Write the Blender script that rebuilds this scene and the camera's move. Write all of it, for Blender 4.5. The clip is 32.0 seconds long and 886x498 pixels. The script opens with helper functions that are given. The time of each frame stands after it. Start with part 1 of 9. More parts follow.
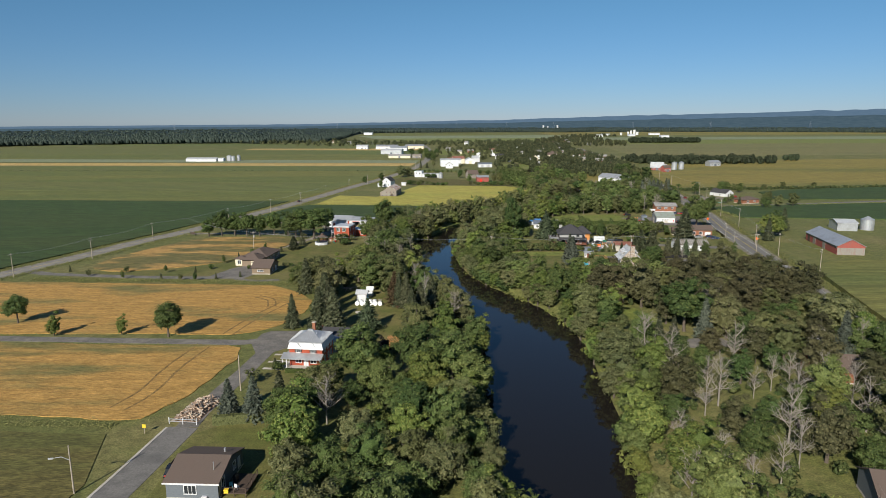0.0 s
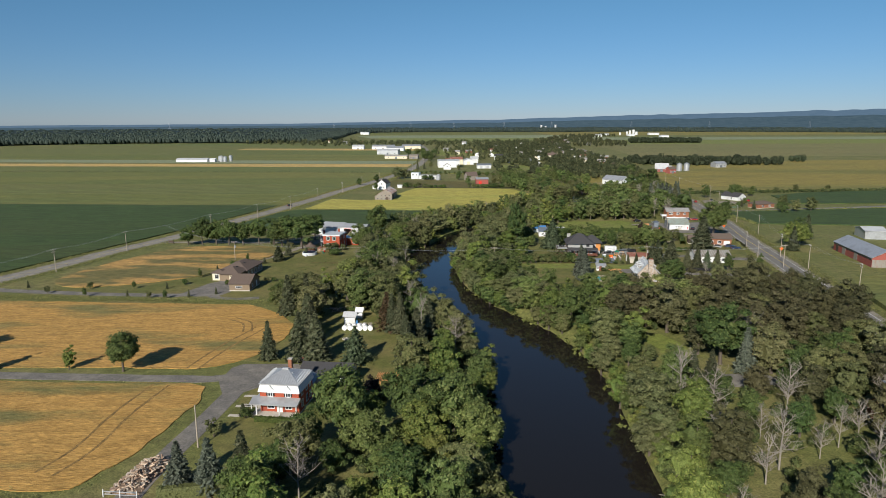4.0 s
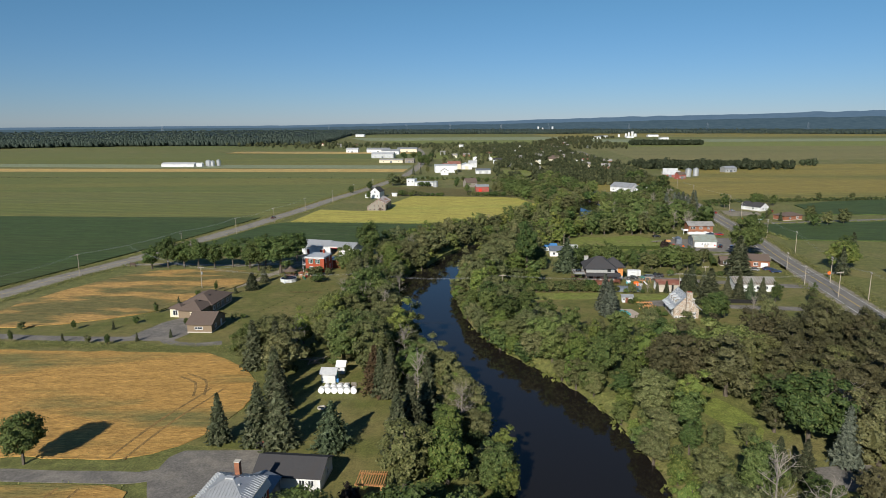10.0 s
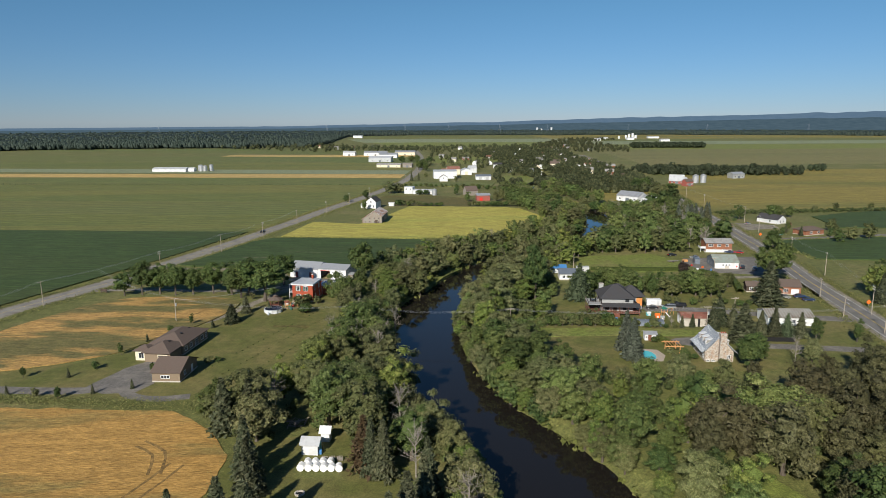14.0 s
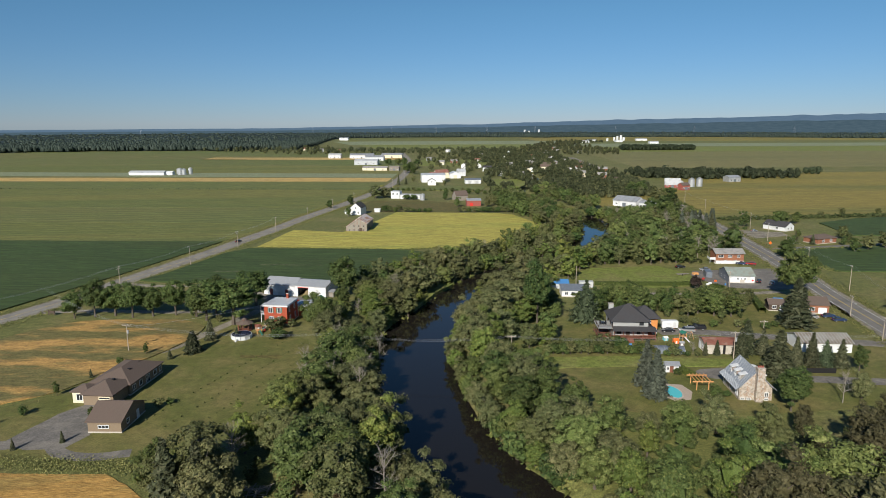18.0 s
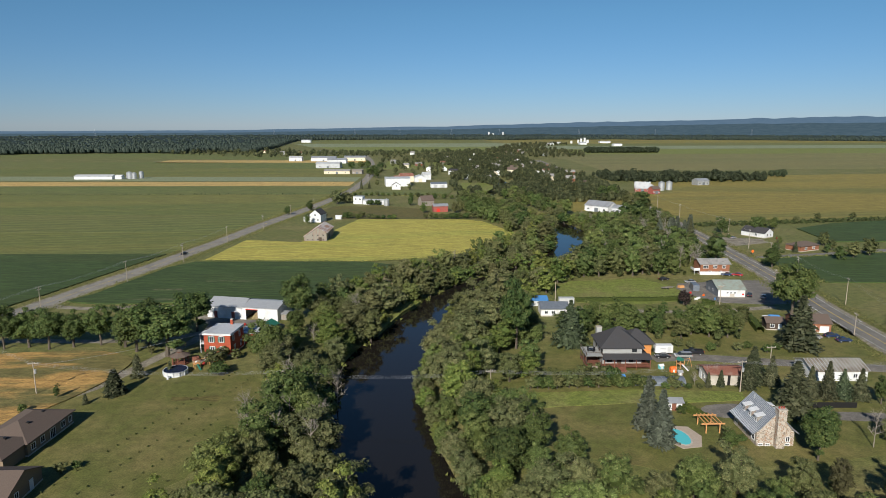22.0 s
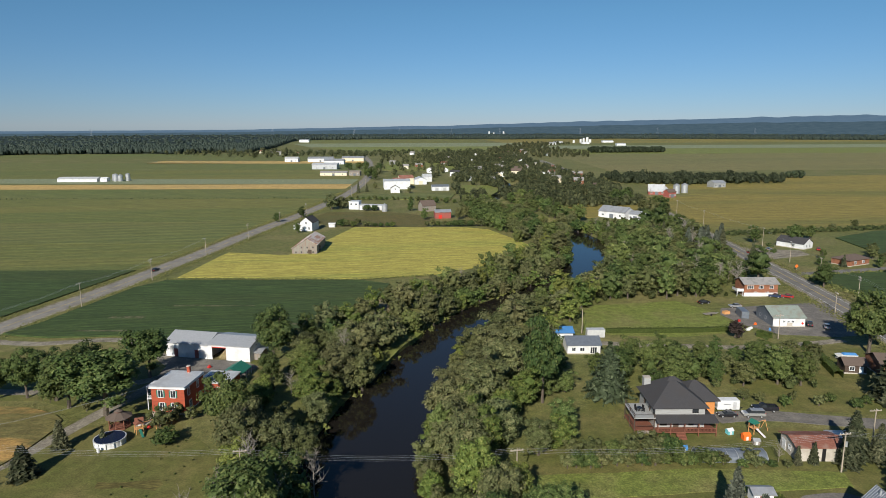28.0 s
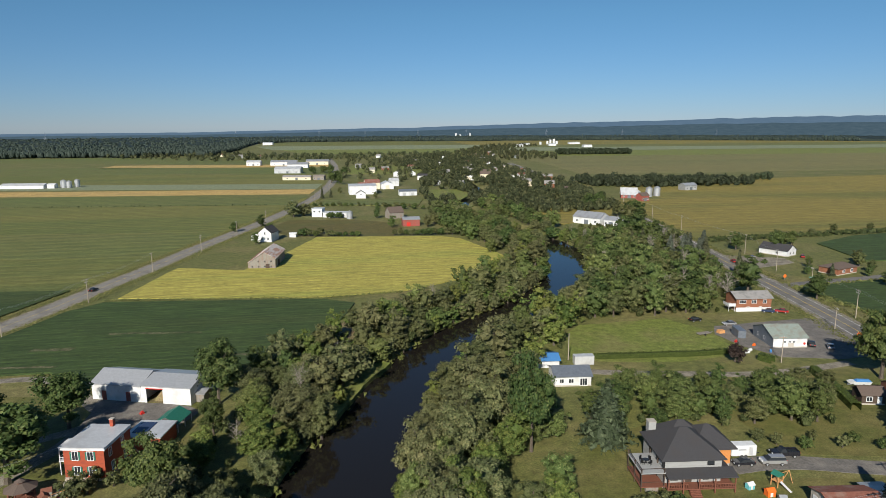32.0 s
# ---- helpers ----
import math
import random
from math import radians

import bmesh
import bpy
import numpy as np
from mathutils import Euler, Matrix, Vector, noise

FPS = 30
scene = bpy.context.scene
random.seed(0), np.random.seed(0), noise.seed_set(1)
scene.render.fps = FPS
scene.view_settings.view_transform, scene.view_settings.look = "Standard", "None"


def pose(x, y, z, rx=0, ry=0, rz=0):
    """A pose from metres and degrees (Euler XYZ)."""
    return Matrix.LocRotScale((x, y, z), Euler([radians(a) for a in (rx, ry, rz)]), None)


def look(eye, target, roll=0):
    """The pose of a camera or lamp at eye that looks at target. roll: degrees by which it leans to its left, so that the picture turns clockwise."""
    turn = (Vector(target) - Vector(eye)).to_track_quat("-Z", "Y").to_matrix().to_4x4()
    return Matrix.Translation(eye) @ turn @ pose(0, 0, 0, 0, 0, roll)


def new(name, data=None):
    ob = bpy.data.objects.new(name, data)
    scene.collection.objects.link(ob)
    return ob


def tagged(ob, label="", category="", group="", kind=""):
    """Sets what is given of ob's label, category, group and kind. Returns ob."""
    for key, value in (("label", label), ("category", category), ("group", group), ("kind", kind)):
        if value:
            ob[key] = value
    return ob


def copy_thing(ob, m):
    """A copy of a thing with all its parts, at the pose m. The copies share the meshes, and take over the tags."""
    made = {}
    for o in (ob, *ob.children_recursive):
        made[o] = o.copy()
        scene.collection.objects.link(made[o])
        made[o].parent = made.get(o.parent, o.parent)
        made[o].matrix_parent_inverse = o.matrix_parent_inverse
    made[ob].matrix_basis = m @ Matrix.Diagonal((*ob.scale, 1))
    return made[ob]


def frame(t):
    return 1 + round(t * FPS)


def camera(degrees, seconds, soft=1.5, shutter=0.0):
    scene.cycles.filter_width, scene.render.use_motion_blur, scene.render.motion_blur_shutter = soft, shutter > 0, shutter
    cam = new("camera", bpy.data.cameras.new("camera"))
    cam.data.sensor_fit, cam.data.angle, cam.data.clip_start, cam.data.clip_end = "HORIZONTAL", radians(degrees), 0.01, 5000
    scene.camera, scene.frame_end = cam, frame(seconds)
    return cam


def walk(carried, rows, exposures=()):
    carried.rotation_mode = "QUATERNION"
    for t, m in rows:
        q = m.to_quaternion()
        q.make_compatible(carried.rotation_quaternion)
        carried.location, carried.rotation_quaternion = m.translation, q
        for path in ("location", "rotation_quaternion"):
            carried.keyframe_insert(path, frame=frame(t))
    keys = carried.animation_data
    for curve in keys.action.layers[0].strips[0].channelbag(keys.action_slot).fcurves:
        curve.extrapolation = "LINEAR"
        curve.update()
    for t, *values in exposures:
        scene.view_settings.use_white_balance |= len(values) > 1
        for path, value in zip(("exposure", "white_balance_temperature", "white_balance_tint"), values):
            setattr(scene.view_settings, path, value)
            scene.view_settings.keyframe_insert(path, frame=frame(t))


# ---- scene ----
# seconds, x, y, z, tilt from straight down, roll, turn to the left
PATH = [
    (0, -0.00, 0.00, 60.00, 78.833, -0.242, -0.000),
    (1, -0.08, 6.47, 60.08, 78.812, -0.230, -0.062),
    (2, -0.17, 12.94, 60.16, 78.793, -0.219, -0.108),
    (3, -0.30, 19.44, 60.17, 78.793, -0.199, -0.184),
    (4.5, -0.52, 29.30, 60.08, 78.793, -0.184, -0.269),
    (6, -0.75, 39.28, 59.87, 78.803, -0.194, -0.356),
    (7, -0.93, 45.95, 59.71, 78.830, -0.220, -0.417),
    (8, -1.15, 52.55, 59.79, 78.855, -0.238, -0.484),
    (9, -1.35, 59.02, 60.52, 78.880, -0.233, -0.542),
    (10, -1.48, 65.43, 61.97, 78.906, -0.226, -0.578),
    (11, -1.54, 71.89, 63.75, 78.921, -0.198, -0.645),
    (12, -1.64, 78.33, 65.36, 78.930, -0.191, -0.674),
    (13, -1.79, 84.68, 66.44, 78.923, -0.217, -0.686),
    (14, -1.99, 91.14, 66.83, 78.918, -0.212, -0.731),
    (15.5, -2.40, 101.17, 66.78, 78.953, -0.189, -0.784),
    (16.5, -2.69, 107.99, 66.62, 78.997, -0.188, -0.839),
    (17, -2.78, 111.40, 66.53, 79.030, -0.181, -1.053),
    (17.5, -2.80, 114.77, 66.44, 79.069, -0.168, -1.416),
    (18, -2.78, 118.09, 66.36, 79.099, -0.170, -1.866),
    (19, -2.65, 124.58, 66.25, 79.147, -0.165, -2.765),
    (20, -2.57, 131.00, 66.19, 79.210, -0.104, -3.665),
    (21, -2.56, 137.48, 66.12, 79.270, -0.050, -4.567),
    (21.5, -2.54, 140.81, 66.07, 79.280, -0.042, -4.953),
    (22, -2.46, 144.19, 66.04, 79.284, -0.031, -5.002),
    (23, -2.14, 150.91, 66.02, 79.300, -0.016, -4.998),
    (24, -1.79, 157.46, 66.06, 79.292, -0.037, -4.985),
    (25, -1.50, 163.96, 66.08, 79.271, -0.070, -4.983),
    (26.5, -1.17, 173.75, 66.06, 79.246, -0.108, -5.003),
    (28, -0.95, 183.53, 66.06, 79.228, -0.116, -5.011),
    (29, -0.80, 190.09, 66.13, 79.221, -0.103, -5.054),
    (30, -0.55, 196.49, 66.31, 79.239, -0.116, -5.060),
    (31, -0.16, 202.11, 66.57, 79.302, -0.177, -4.992),
    (31.7, 0.24, 205.32, 66.75, 79.352, -0.231, -5.080),
    (31.8, 0.31, 205.73, 66.77, 79.358, -0.239, -5.418),
    (31.9, 0.37, 206.14, 66.79, 79.364, -0.247, -6.545),
    (32, 0.44, 206.55, 66.81, 79.369, -0.255, -7.897),
]

cam = camera(68.34, 32.0, soft=0.6)
walk(cam, [(t, pose(x, y, z, tilt, 0, turn) @ pose(0, 0, 0, 0, 0, roll)) for t, x, y, z, tilt, roll, turn in PATH],
     exposures=[(0, 0.3), (32, 0.3)])

# ---- world and sun ----
SUN_EL, SUN_AZ = radians(30), radians(202.5)
world = bpy.data.worlds.new("sky")
scene.world = world
world.use_nodes = True
wn = world.node_tree.nodes
sky = wn.new("ShaderNodeTexSky")
sky.sky_type = "NISHITA"
sky.sun_disc = False
sky.sun_elevation, sky.sun_rotation = SUN_EL, SUN_AZ
sky.altitude, sky.air_density, sky.dust_density, sky.ozone_density = 1200, 1.0, 0.0, 4.0
wn["Background"].inputs["Strength"].default_value = 0.055
tint = wn.new("ShaderNodeMix")
tint.data_type, tint.blend_type = "RGBA", "MULTIPLY"
tint.inputs[0].default_value = 1.0
tint.inputs[7].default_value = (0.66, 0.86, 1.12, 1)
# the air near the horizon is a little dustier and greyer
up = wn.new("ShaderNodeSeparateXYZ")
world.node_tree.links.new(wn.new("ShaderNodeTexCoord").outputs["Generated"], up.inputs[0])
rise = wn.new("ShaderNodeMapRange")
rise.inputs[1].default_value, rise.inputs[2].default_value = 0.0, 0.16
world.node_tree.links.new(up.outputs[2], rise.inputs[0])
air = wn.new("ShaderNodeMix")
air.data_type = "RGBA"
air.inputs[6].default_value, air.inputs[7].default_value = (0.58, 0.71, 1.03, 1), (0.65, 0.945, 1.05, 1)
world.node_tree.links.new(rise.outputs[0], air.inputs[0])
world.node_tree.links.new(air.outputs[2], tint.inputs[7])
world.node_tree.links.new(sky.outputs[0], tint.inputs[6])
world.node_tree.links.new(tint.outputs[2], wn["Background"].inputs["Color"])
sun = new("sun", bpy.data.lights.new("sun", "SUN"))
sun.data.energy, sun.data.angle, sun.data.color = 5.0, radians(0.6), (1.0, 0.93, 0.82)
sun.matrix_world = look((math.sin(SUN_AZ) * 100, math.cos(SUN_AZ) * 100, 100 * math.tan(SUN_EL)), (0, 0, 0))

# ---- materials ----
MATS = {}


def nodes_of(name):
    m = bpy.data.materials.new(name)
    m.use_nodes = True
    MATS[name] = m
    return m, m.node_tree.nodes, m.node_tree.links, m.node_tree.nodes["Principled BSDF"]


def add(nodes, kind, **values):
    n = nodes.new(kind)
    for k, v in values.items():
        if k in ("operation", "blend_type", "data_type", "wave_type", "feature", "bands_direction"):
            exec_set(n, k, v)
        else:
            n.inputs[k].default_value = v
    return n


def exec_set(n, k, v):
    if k == "operation":
        n.operation = v
    elif k == "blend_type":
        n.blend_type = v
    elif k == "data_type":
        n.data_type = v
    elif k == "feature":
        n.feature = v


def mix(nodes, links, fac, a, b):
    n = nodes.new("ShaderNodeMix")
    n.data_type = "RGBA"
    for sock, val in ((n.inputs[0], fac), (n.inputs[6], a), (n.inputs[7], b)):
        if isinstance(val, (int, float)):
            sock.default_value = val
        elif isinstance(val, tuple):
            sock.default_value = (*val, 1)
        else:
            links.new(val, sock)
    return n.outputs[2]


def ramp(nodes, links, src, lo, hi):
    n = nodes.new("ShaderNodeMapRange")
    n.inputs[1].default_value, n.inputs[2].default_value = lo, hi
    links.new(src, n.inputs[0])
    return n.outputs[0]


def surface(name, a, b, fine=3.0, broad=0.05, third=None, rough=0.8, bump=0.3, stretch=(1, 1, 1), turn=0.0, metal=0.0,
            local=False, per_piece=0.0, rows=None, specular=0.3, cover=(0.48, 0.62), mottle=1.0):
    """Two colours by fine grain, a third by broad patches. rows: (spacing, depth) of drill lines along local x after the turn."""
    m, n, l, p = nodes_of(name)
    if local:
        co = n.new("ShaderNodeTexCoord").outputs["Object"]
    else:
        co = n.new("ShaderNodeNewGeometry").outputs["Position"]
    mp = n.new("ShaderNodeMapping")
    mp.inputs["Scale"].default_value = stretch
    mp.inputs["Rotation"].default_value = (0, 0, radians(turn))
    l.new(co, mp.inputs["Vector"])
    f = add(n, "ShaderNodeTexNoise", Scale=fine, Detail=6.0, Roughness=0.65)
    l.new(mp.outputs[0], f.inputs["Vector"])
    g = add(n, "ShaderNodeTexNoise", Scale=broad, Detail=5.0, Roughness=0.6)
    l.new(mp.outputs[0], g.inputs["Vector"])
    col = mix(n, l, ramp(n, l, f.outputs[0], 0.35, 0.65), a, b)
    if third:
        col = mix(n, l, ramp(n, l, g.outputs[0], *cover), col, third)
    if not local:
        # clumps and tufts a metre or two across, and single plants
        for size, depth in ((0.42, 0.26), (2.6, 0.34)):
            t = add(n, "ShaderNodeTexNoise", Scale=size, Detail=4.0, Roughness=0.7)
            l.new(mp.outputs[0], t.inputs["Vector"])
            hs = n.new("ShaderNodeHueSaturation")
            mv = n.new("ShaderNodeMapRange")
            mv.inputs[1].default_value, mv.inputs[2].default_value = 0.36, 0.64
            mv.inputs[3].default_value, mv.inputs[4].default_value = 1 - depth * mottle, 1 + depth * mottle
            l.new(t.outputs[0], mv.inputs[0])
            l.new(mv.outputs[0], hs.inputs["Value"])
            l.new(col, hs.inputs["Color"])
            col = hs.outputs[0]
    height = f.outputs[0]
    if rows:
        w = n.new("ShaderNodeTexWave")
        w.wave_type, w.bands_direction = "BANDS", "Y"
        w.inputs["Scale"].default_value = 0.314 / rows[0]
        w.inputs["Distortion"].default_value = 1.4
        w.inputs["Detail"].default_value = 2.0
        mr = n.new("ShaderNodeMapping")
        mr.inputs["Rotation"].default_value = (0, 0, radians(turn))
        l.new(co, mr.inputs["Vector"])
        l.new(mr.outputs[0], w.inputs["Vector"])
        dark = mix(n, l, rows[1], col, tuple(c * 0.45 for c in a))
        col = mix(n, l, ramp(n, l, w.outputs[1], 0.25, 0.75), dark, col)
    if per_piece:
        o = n.new("ShaderNodeObjectInfo")
        h = n.new("ShaderNodeHueSaturation")
        l.new(col, h.inputs["Color"])
        l.new(ramp(n, l, o.outputs["Random"], -1.0, 2.0), h.inputs["Value"])
        mrn = n.new("ShaderNodeMapRange")
        mrn.inputs[3].default_value, mrn.inputs[4].default_value = 1 - per_piece, 1 + per_piece
        l.new(o.outputs["Random"], mrn.inputs[0])
        l.new(mrn.outputs[0], h.inputs["Value"])
        col = h.outputs[0]
    l.new(col, p.inputs["Base Color"])
    p.inputs["Roughness"].default_value = rough
    p.inputs["Metallic"].default_value = metal
    p.inputs["Specular IOR Level"].default_value = specular
    if bump:
        bn = n.new("ShaderNodeBump")
        bn.inputs["Strength"].default_value = bump
        bn.inputs["Distance"].default_value = 0.15 if not local else 0.02
        l.new(height, bn.inputs["Height"])
        l.new(bn.outputs[0], p.inputs["Normal"])
    return m


def leaf(name, a, b, c, vary=0.35, hue=0.014):
    """Leaves: the tree's own tint, each spray's tint, some light coming through."""
    m, n, l, p = nodes_of(name)
    o = n.new("ShaderNodeObjectInfo")
    g = n.new("ShaderNodeNewGeometry")
    col = mix(n, l, o.outputs["Random"], a, b)
    col = mix(n, l, ramp(n, l, g.outputs["Random Per Island"], 0.55, 1.25), col, c)
    h = n.new("ShaderNodeHueSaturation")
    l.new(col, h.inputs["Color"])
    v = n.new("ShaderNodeMapRange")
    v.inputs[3].default_value, v.inputs[4].default_value = 1 - vary, 1 + vary
    l.new(g.outputs["Random Per Island"], v.inputs[0])
    l.new(v.outputs[0], h.inputs["Value"])
    u = n.new("ShaderNodeMapRange")
    u.inputs[3].default_value, u.inputs[4].default_value = 0.5 - hue, 0.5 + hue
    add_r = add(n, "ShaderNodeMath", operation="FRACT")
    mul = add(n, "ShaderNodeMath", operation="MULTIPLY")
    mul.inputs[1].default_value = 7.31
    l.new(o.outputs["Random"], mul.inputs[0])
    l.new(mul.outputs[0], add_r.inputs[0])
    l.new(add_r.outputs[0], u.inputs[0])
    l.new(u.outputs[0], h.inputs["Hue"])
    # single leaves within a spray
    tx = add(n, "ShaderNodeTexNoise", Scale=4.5, Detail=2.0, Roughness=0.6)
    l.new(n.new("ShaderNodeTexCoord").outputs["Object"], tx.inputs["Vector"])
    single_leaf = n.new("ShaderNodeMapRange")
    single_leaf.inputs[1].default_value, single_leaf.inputs[2].default_value = 0.38, 0.62
    single_leaf.inputs[3].default_value, single_leaf.inputs[4].default_value = 0.72, 1.32
    l.new(tx.outputs[0], single_leaf.inputs[0])
    h2 = n.new("ShaderNodeHueSaturation")
    l.new(h.outputs[0], h2.inputs["Color"])
    l.new(single_leaf.outputs[0], h2.inputs["Value"])
    h = h2
    own = add(n, "ShaderNodeMath", operation="MULTIPLY")
    own.inputs[1].default_value = 13.7
    own_part = add(n, "ShaderNodeMath", operation="FRACT")
    own_value = n.new("ShaderNodeMapRange")
    own_value.inputs[3].default_value, own_value.inputs[4].default_value = 0.76, 1.2
    l.new(o.outputs["Random"], own.inputs[0])
    l.new(own.outputs[0], own_part.inputs[0])
    l.new(own_part.outputs[0], own_value.inputs[0])
    h3 = n.new("ShaderNodeHueSaturation")
    l.new(h.outputs[0], h3.inputs["Color"])
    l.new(own_value.outputs[0], h3.inputs["Value"])
    h = h3
    bn = n.new("ShaderNodeBump")
    bn.inputs["Strength"].default_value = 0.5
    bn.inputs["Distance"].default_value = 0.12
    l.new(tx.outputs[0], bn.inputs["Height"])
    l.new(bn.outputs[0], p.inputs["Normal"])
    l.new(h.outputs[0], p.inputs["Base Color"])
    p.inputs["Roughness"].default_value = 0.65
    p.inputs["Specular IOR Level"].default_value = 0.25
    t = n.new("ShaderNodeBsdfTranslucent")
    l.new(h.outputs[0], t.inputs["Color"])
    s = n.new("ShaderNodeMixShader")
    s.inputs[0].default_value = 0.3
    l.new(p.outputs[0], s.inputs[1])
    l.new(t.outputs[0], s.inputs[2])
    l.new(s.outputs[0], n["Material Output"].inputs["Surface"])
    return m


GRASS = surface("grass", (0.102, 0.115, 0.034), (0.145, 0.148, 0.046), 1.2, 0.03, (0.17, 0.155, 0.06), bump=0.5)
LAWN = surface("lawn", (0.092, 0.103, 0.026), (0.118, 0.125, 0.034), 2.0, 0.07, (0.165, 0.145, 0.052), bump=0.4, cover=(0.41, 0.66), mottle=0.7)
MEADOW = surface("meadow", (0.13, 0.165, 0.035), (0.168, 0.193, 0.045), 1.5, 0.06, (0.18, 0.175, 0.06), bump=0.4, cover=(0.46, 0.66))
WHEAT = surface("ripe_wheat", (0.33, 0.19, 0.052), (0.48, 0.29, 0.086), 1.8, 0.05, (0.165, 0.15, 0.052), bump=1.0, stretch=(0.4, 1.6, 1), turn=-3, rows=(6.0, 0.1), cover=(0.5, 0.66), mottle=0.85)
WHEAT_THIN = surface("thin_wheat", (0.33, 0.2, 0.065), (0.45, 0.28, 0.095), 1.6, 0.045, (0.14, 0.125, 0.045), bump=0.8, stretch=(0.5, 1.6, 1), turn=30, cover=(0.44, 0.53))
SOY = surface("soybean", (0.038, 0.065, 0.018), (0.056, 0.087, 0.024), 0.8, 0.02, (0.055, 0.076, 0.022), bump=0.8, stretch=(0.15, 1.2, 1), turn=-6, rows=(3.0, 0.2))
CORN = surface("corn", (0.146, 0.147, 0.041), (0.200, 0.190, 0.055), 0.9, 0.012, (0.124, 0.145, 0.041), bump=1.0, stretch=(0.12, 1.0, 1), turn=-6, rows=(9.0, 0.24), cover=(0.42, 0.58))
CORN_GREEN = surface("green_corn", (0.104, 0.135, 0.039), (0.151, 0.173, 0.051), 0.9, 0.012, (0.146, 0.151, 0.048), bump=1.0, stretch=(0.12, 1.0, 1), turn=-6, rows=(12.0, 0.26), cover=(0.42, 0.58))
CORN_GOLD = surface("golden_corn", (0.192, 0.162, 0.042), (0.262, 0.212, 0.054), 0.5, 0.012, (0.150, 0.148, 0.040), bump=0.8, stretch=(0.1, 1.0, 1), turn=8, rows=(14.0, 0.15))
BROWN_CROP = surface("brown_crop", (0.165, 0.152, 0.060), (0.190, 0.172, 0.066), 0.4, 0.01, (0.150, 0.150, 0.056), bump=0.5, stretch=(0.1, 1, 1))
YELLOW_CROP = surface("yellow_oats", (0.32, 0.285, 0.063), (0.42, 0.375, 0.086), 1.2, 0.03, (0.3, 0.305, 0.066), bump=0.7, stretch=(0.2, 1.2, 1), turn=-4, rows=(5.0, 0.16))
PALE_CROP = surface("pale_crop", (0.185, 0.215, 0.125), (0.210, 0.235, 0.140), 0.5, 0.02, None, bump=0.3)
TAN_CROP = surface("tan_stubble", (0.42, 0.29, 0.1), (0.47, 0.33, 0.12), 0.7, 0.02, (0.38, 0.28, 0.11), bump=0.4, stretch=(0.1, 1, 1), turn=-5)
STUBBLE = surface("hay_stubble", (0.095, 0.085, 0.026), (0.13, 0.11, 0.036), 1.3, 0.05, (0.1, 0.1, 0.03), bump=0.6, stretch=(0.3, 1.2, 1), turn=70)
ASPHALT = surface("asphalt", (0.15, 0.145, 0.135), (0.19, 0.182, 0.17), 2.5, 0.15, (0.13, 0.126, 0.12), bump=0.2, rough=0.9, mottle=0.35)
ASPHALT_PALE = surface("sun_bleached_asphalt", (0.205, 0.195, 0.175), (0.25, 0.238, 0.215), 2.5, 0.15, (0.18, 0.172, 0.158), bump=0.2, rough=0.9, mottle=0.3)
ASPHALT_DARK = surface("dark_asphalt", (0.125, 0.118, 0.108), (0.17, 0.16, 0.147), 1.5, 0.2, (0.2, 0.185, 0.162), bump=0.25, rough=0.9, mottle=0.5)
GRAVEL = surface("gravel", (0.2, 0.18, 0.145), (0.27, 0.245, 0.2), 4.0, 0.2, (0.17, 0.155, 0.12), bump=0.5, rough=0.95)
EARTH = surface("bare_earth", (0.2, 0.15, 0.085), (0.25, 0.19, 0.11), 1.5, 0.1, (0.17, 0.15, 0.07), bump=0.5)
BARK = surface("bark", (0.075, 0.062, 0.048), (0.12, 0.1, 0.08), 6.0, 0.6, None, bump=0.6, local=True)
BARE = surface("grey_dead_wood", (0.2, 0.18, 0.155), (0.28, 0.255, 0.22), 6.0, 0.6, None, bump=0.4, local=True)
LEAF_A = leaf("maple_leaves", (0.056, 0.095, 0.028), (0.089, 0.123, 0.035), (0.127, 0.142, 0.045), vary=0.26)
PINE = leaf("white_pine_needles", (0.064, 0.095, 0.049), (0.079, 0.111, 0.056), (0.109, 0.130, 0.072), vary=0.520, hue=0.013)
LEAF_B = leaf("olive_leaves", (0.095, 0.115, 0.041), (0.136, 0.147, 0.057), (0.168, 0.164, 0.074), vary=0.26)
LEAF_E = leaf("elm_leaves", (0.095, 0.141, 0.041), (0.143, 0.180, 0.054), (0.193, 0.207, 0.076), vary=0.26)
LEAF_F = leaf("dull_brown_leaves", (0.073, 0.076, 0.034), (0.098, 0.095, 0.043), (0.119, 0.109, 0.056), vary=0.26)
DYING = leaf("dying_needles", (0.096, 0.060, 0.032), (0.101, 0.064, 0.034), (0.086, 0.080, 0.041), vary=0.4, hue=0.01)
LEAF_C = leaf("bright_leaves", (0.102, 0.161, 0.037), (0.162, 0.195, 0.048), (0.217, 0.218, 0.062), vary=0.26)
LEAF_D = leaf("dusty_willow_leaves", (0.115, 0.136, 0.056), (0.156, 0.162, 0.070), (0.179, 0.170, 0.078), vary=0.26)
NEEDLE = leaf("spruce_needles", (0.062, 0.077, 0.039), (0.088, 0.099, 0.052), (0.127, 0.124, 0.072), vary=0.3)
NEEDLE_BLUE = leaf("blue_spruce_needles", (0.090, 0.112, 0.084), (0.113, 0.130, 0.097), (0.127, 0.142, 0.103), vary=0.3, hue=0.01)
HEDGE = leaf("hedge_leaves", (0.060, 0.086, 0.021), (0.078, 0.102, 0.023), (0.099, 0.115, 0.030), hue=0.01)
# leaf green darkened for shade between crowns and blued for distant haze
FOREST = leaf("hazy_forest_canopy", (0.036, 0.053, 0.044), (0.040, 0.057, 0.047), (0.050, 0.066, 0.053), vary=0.12)
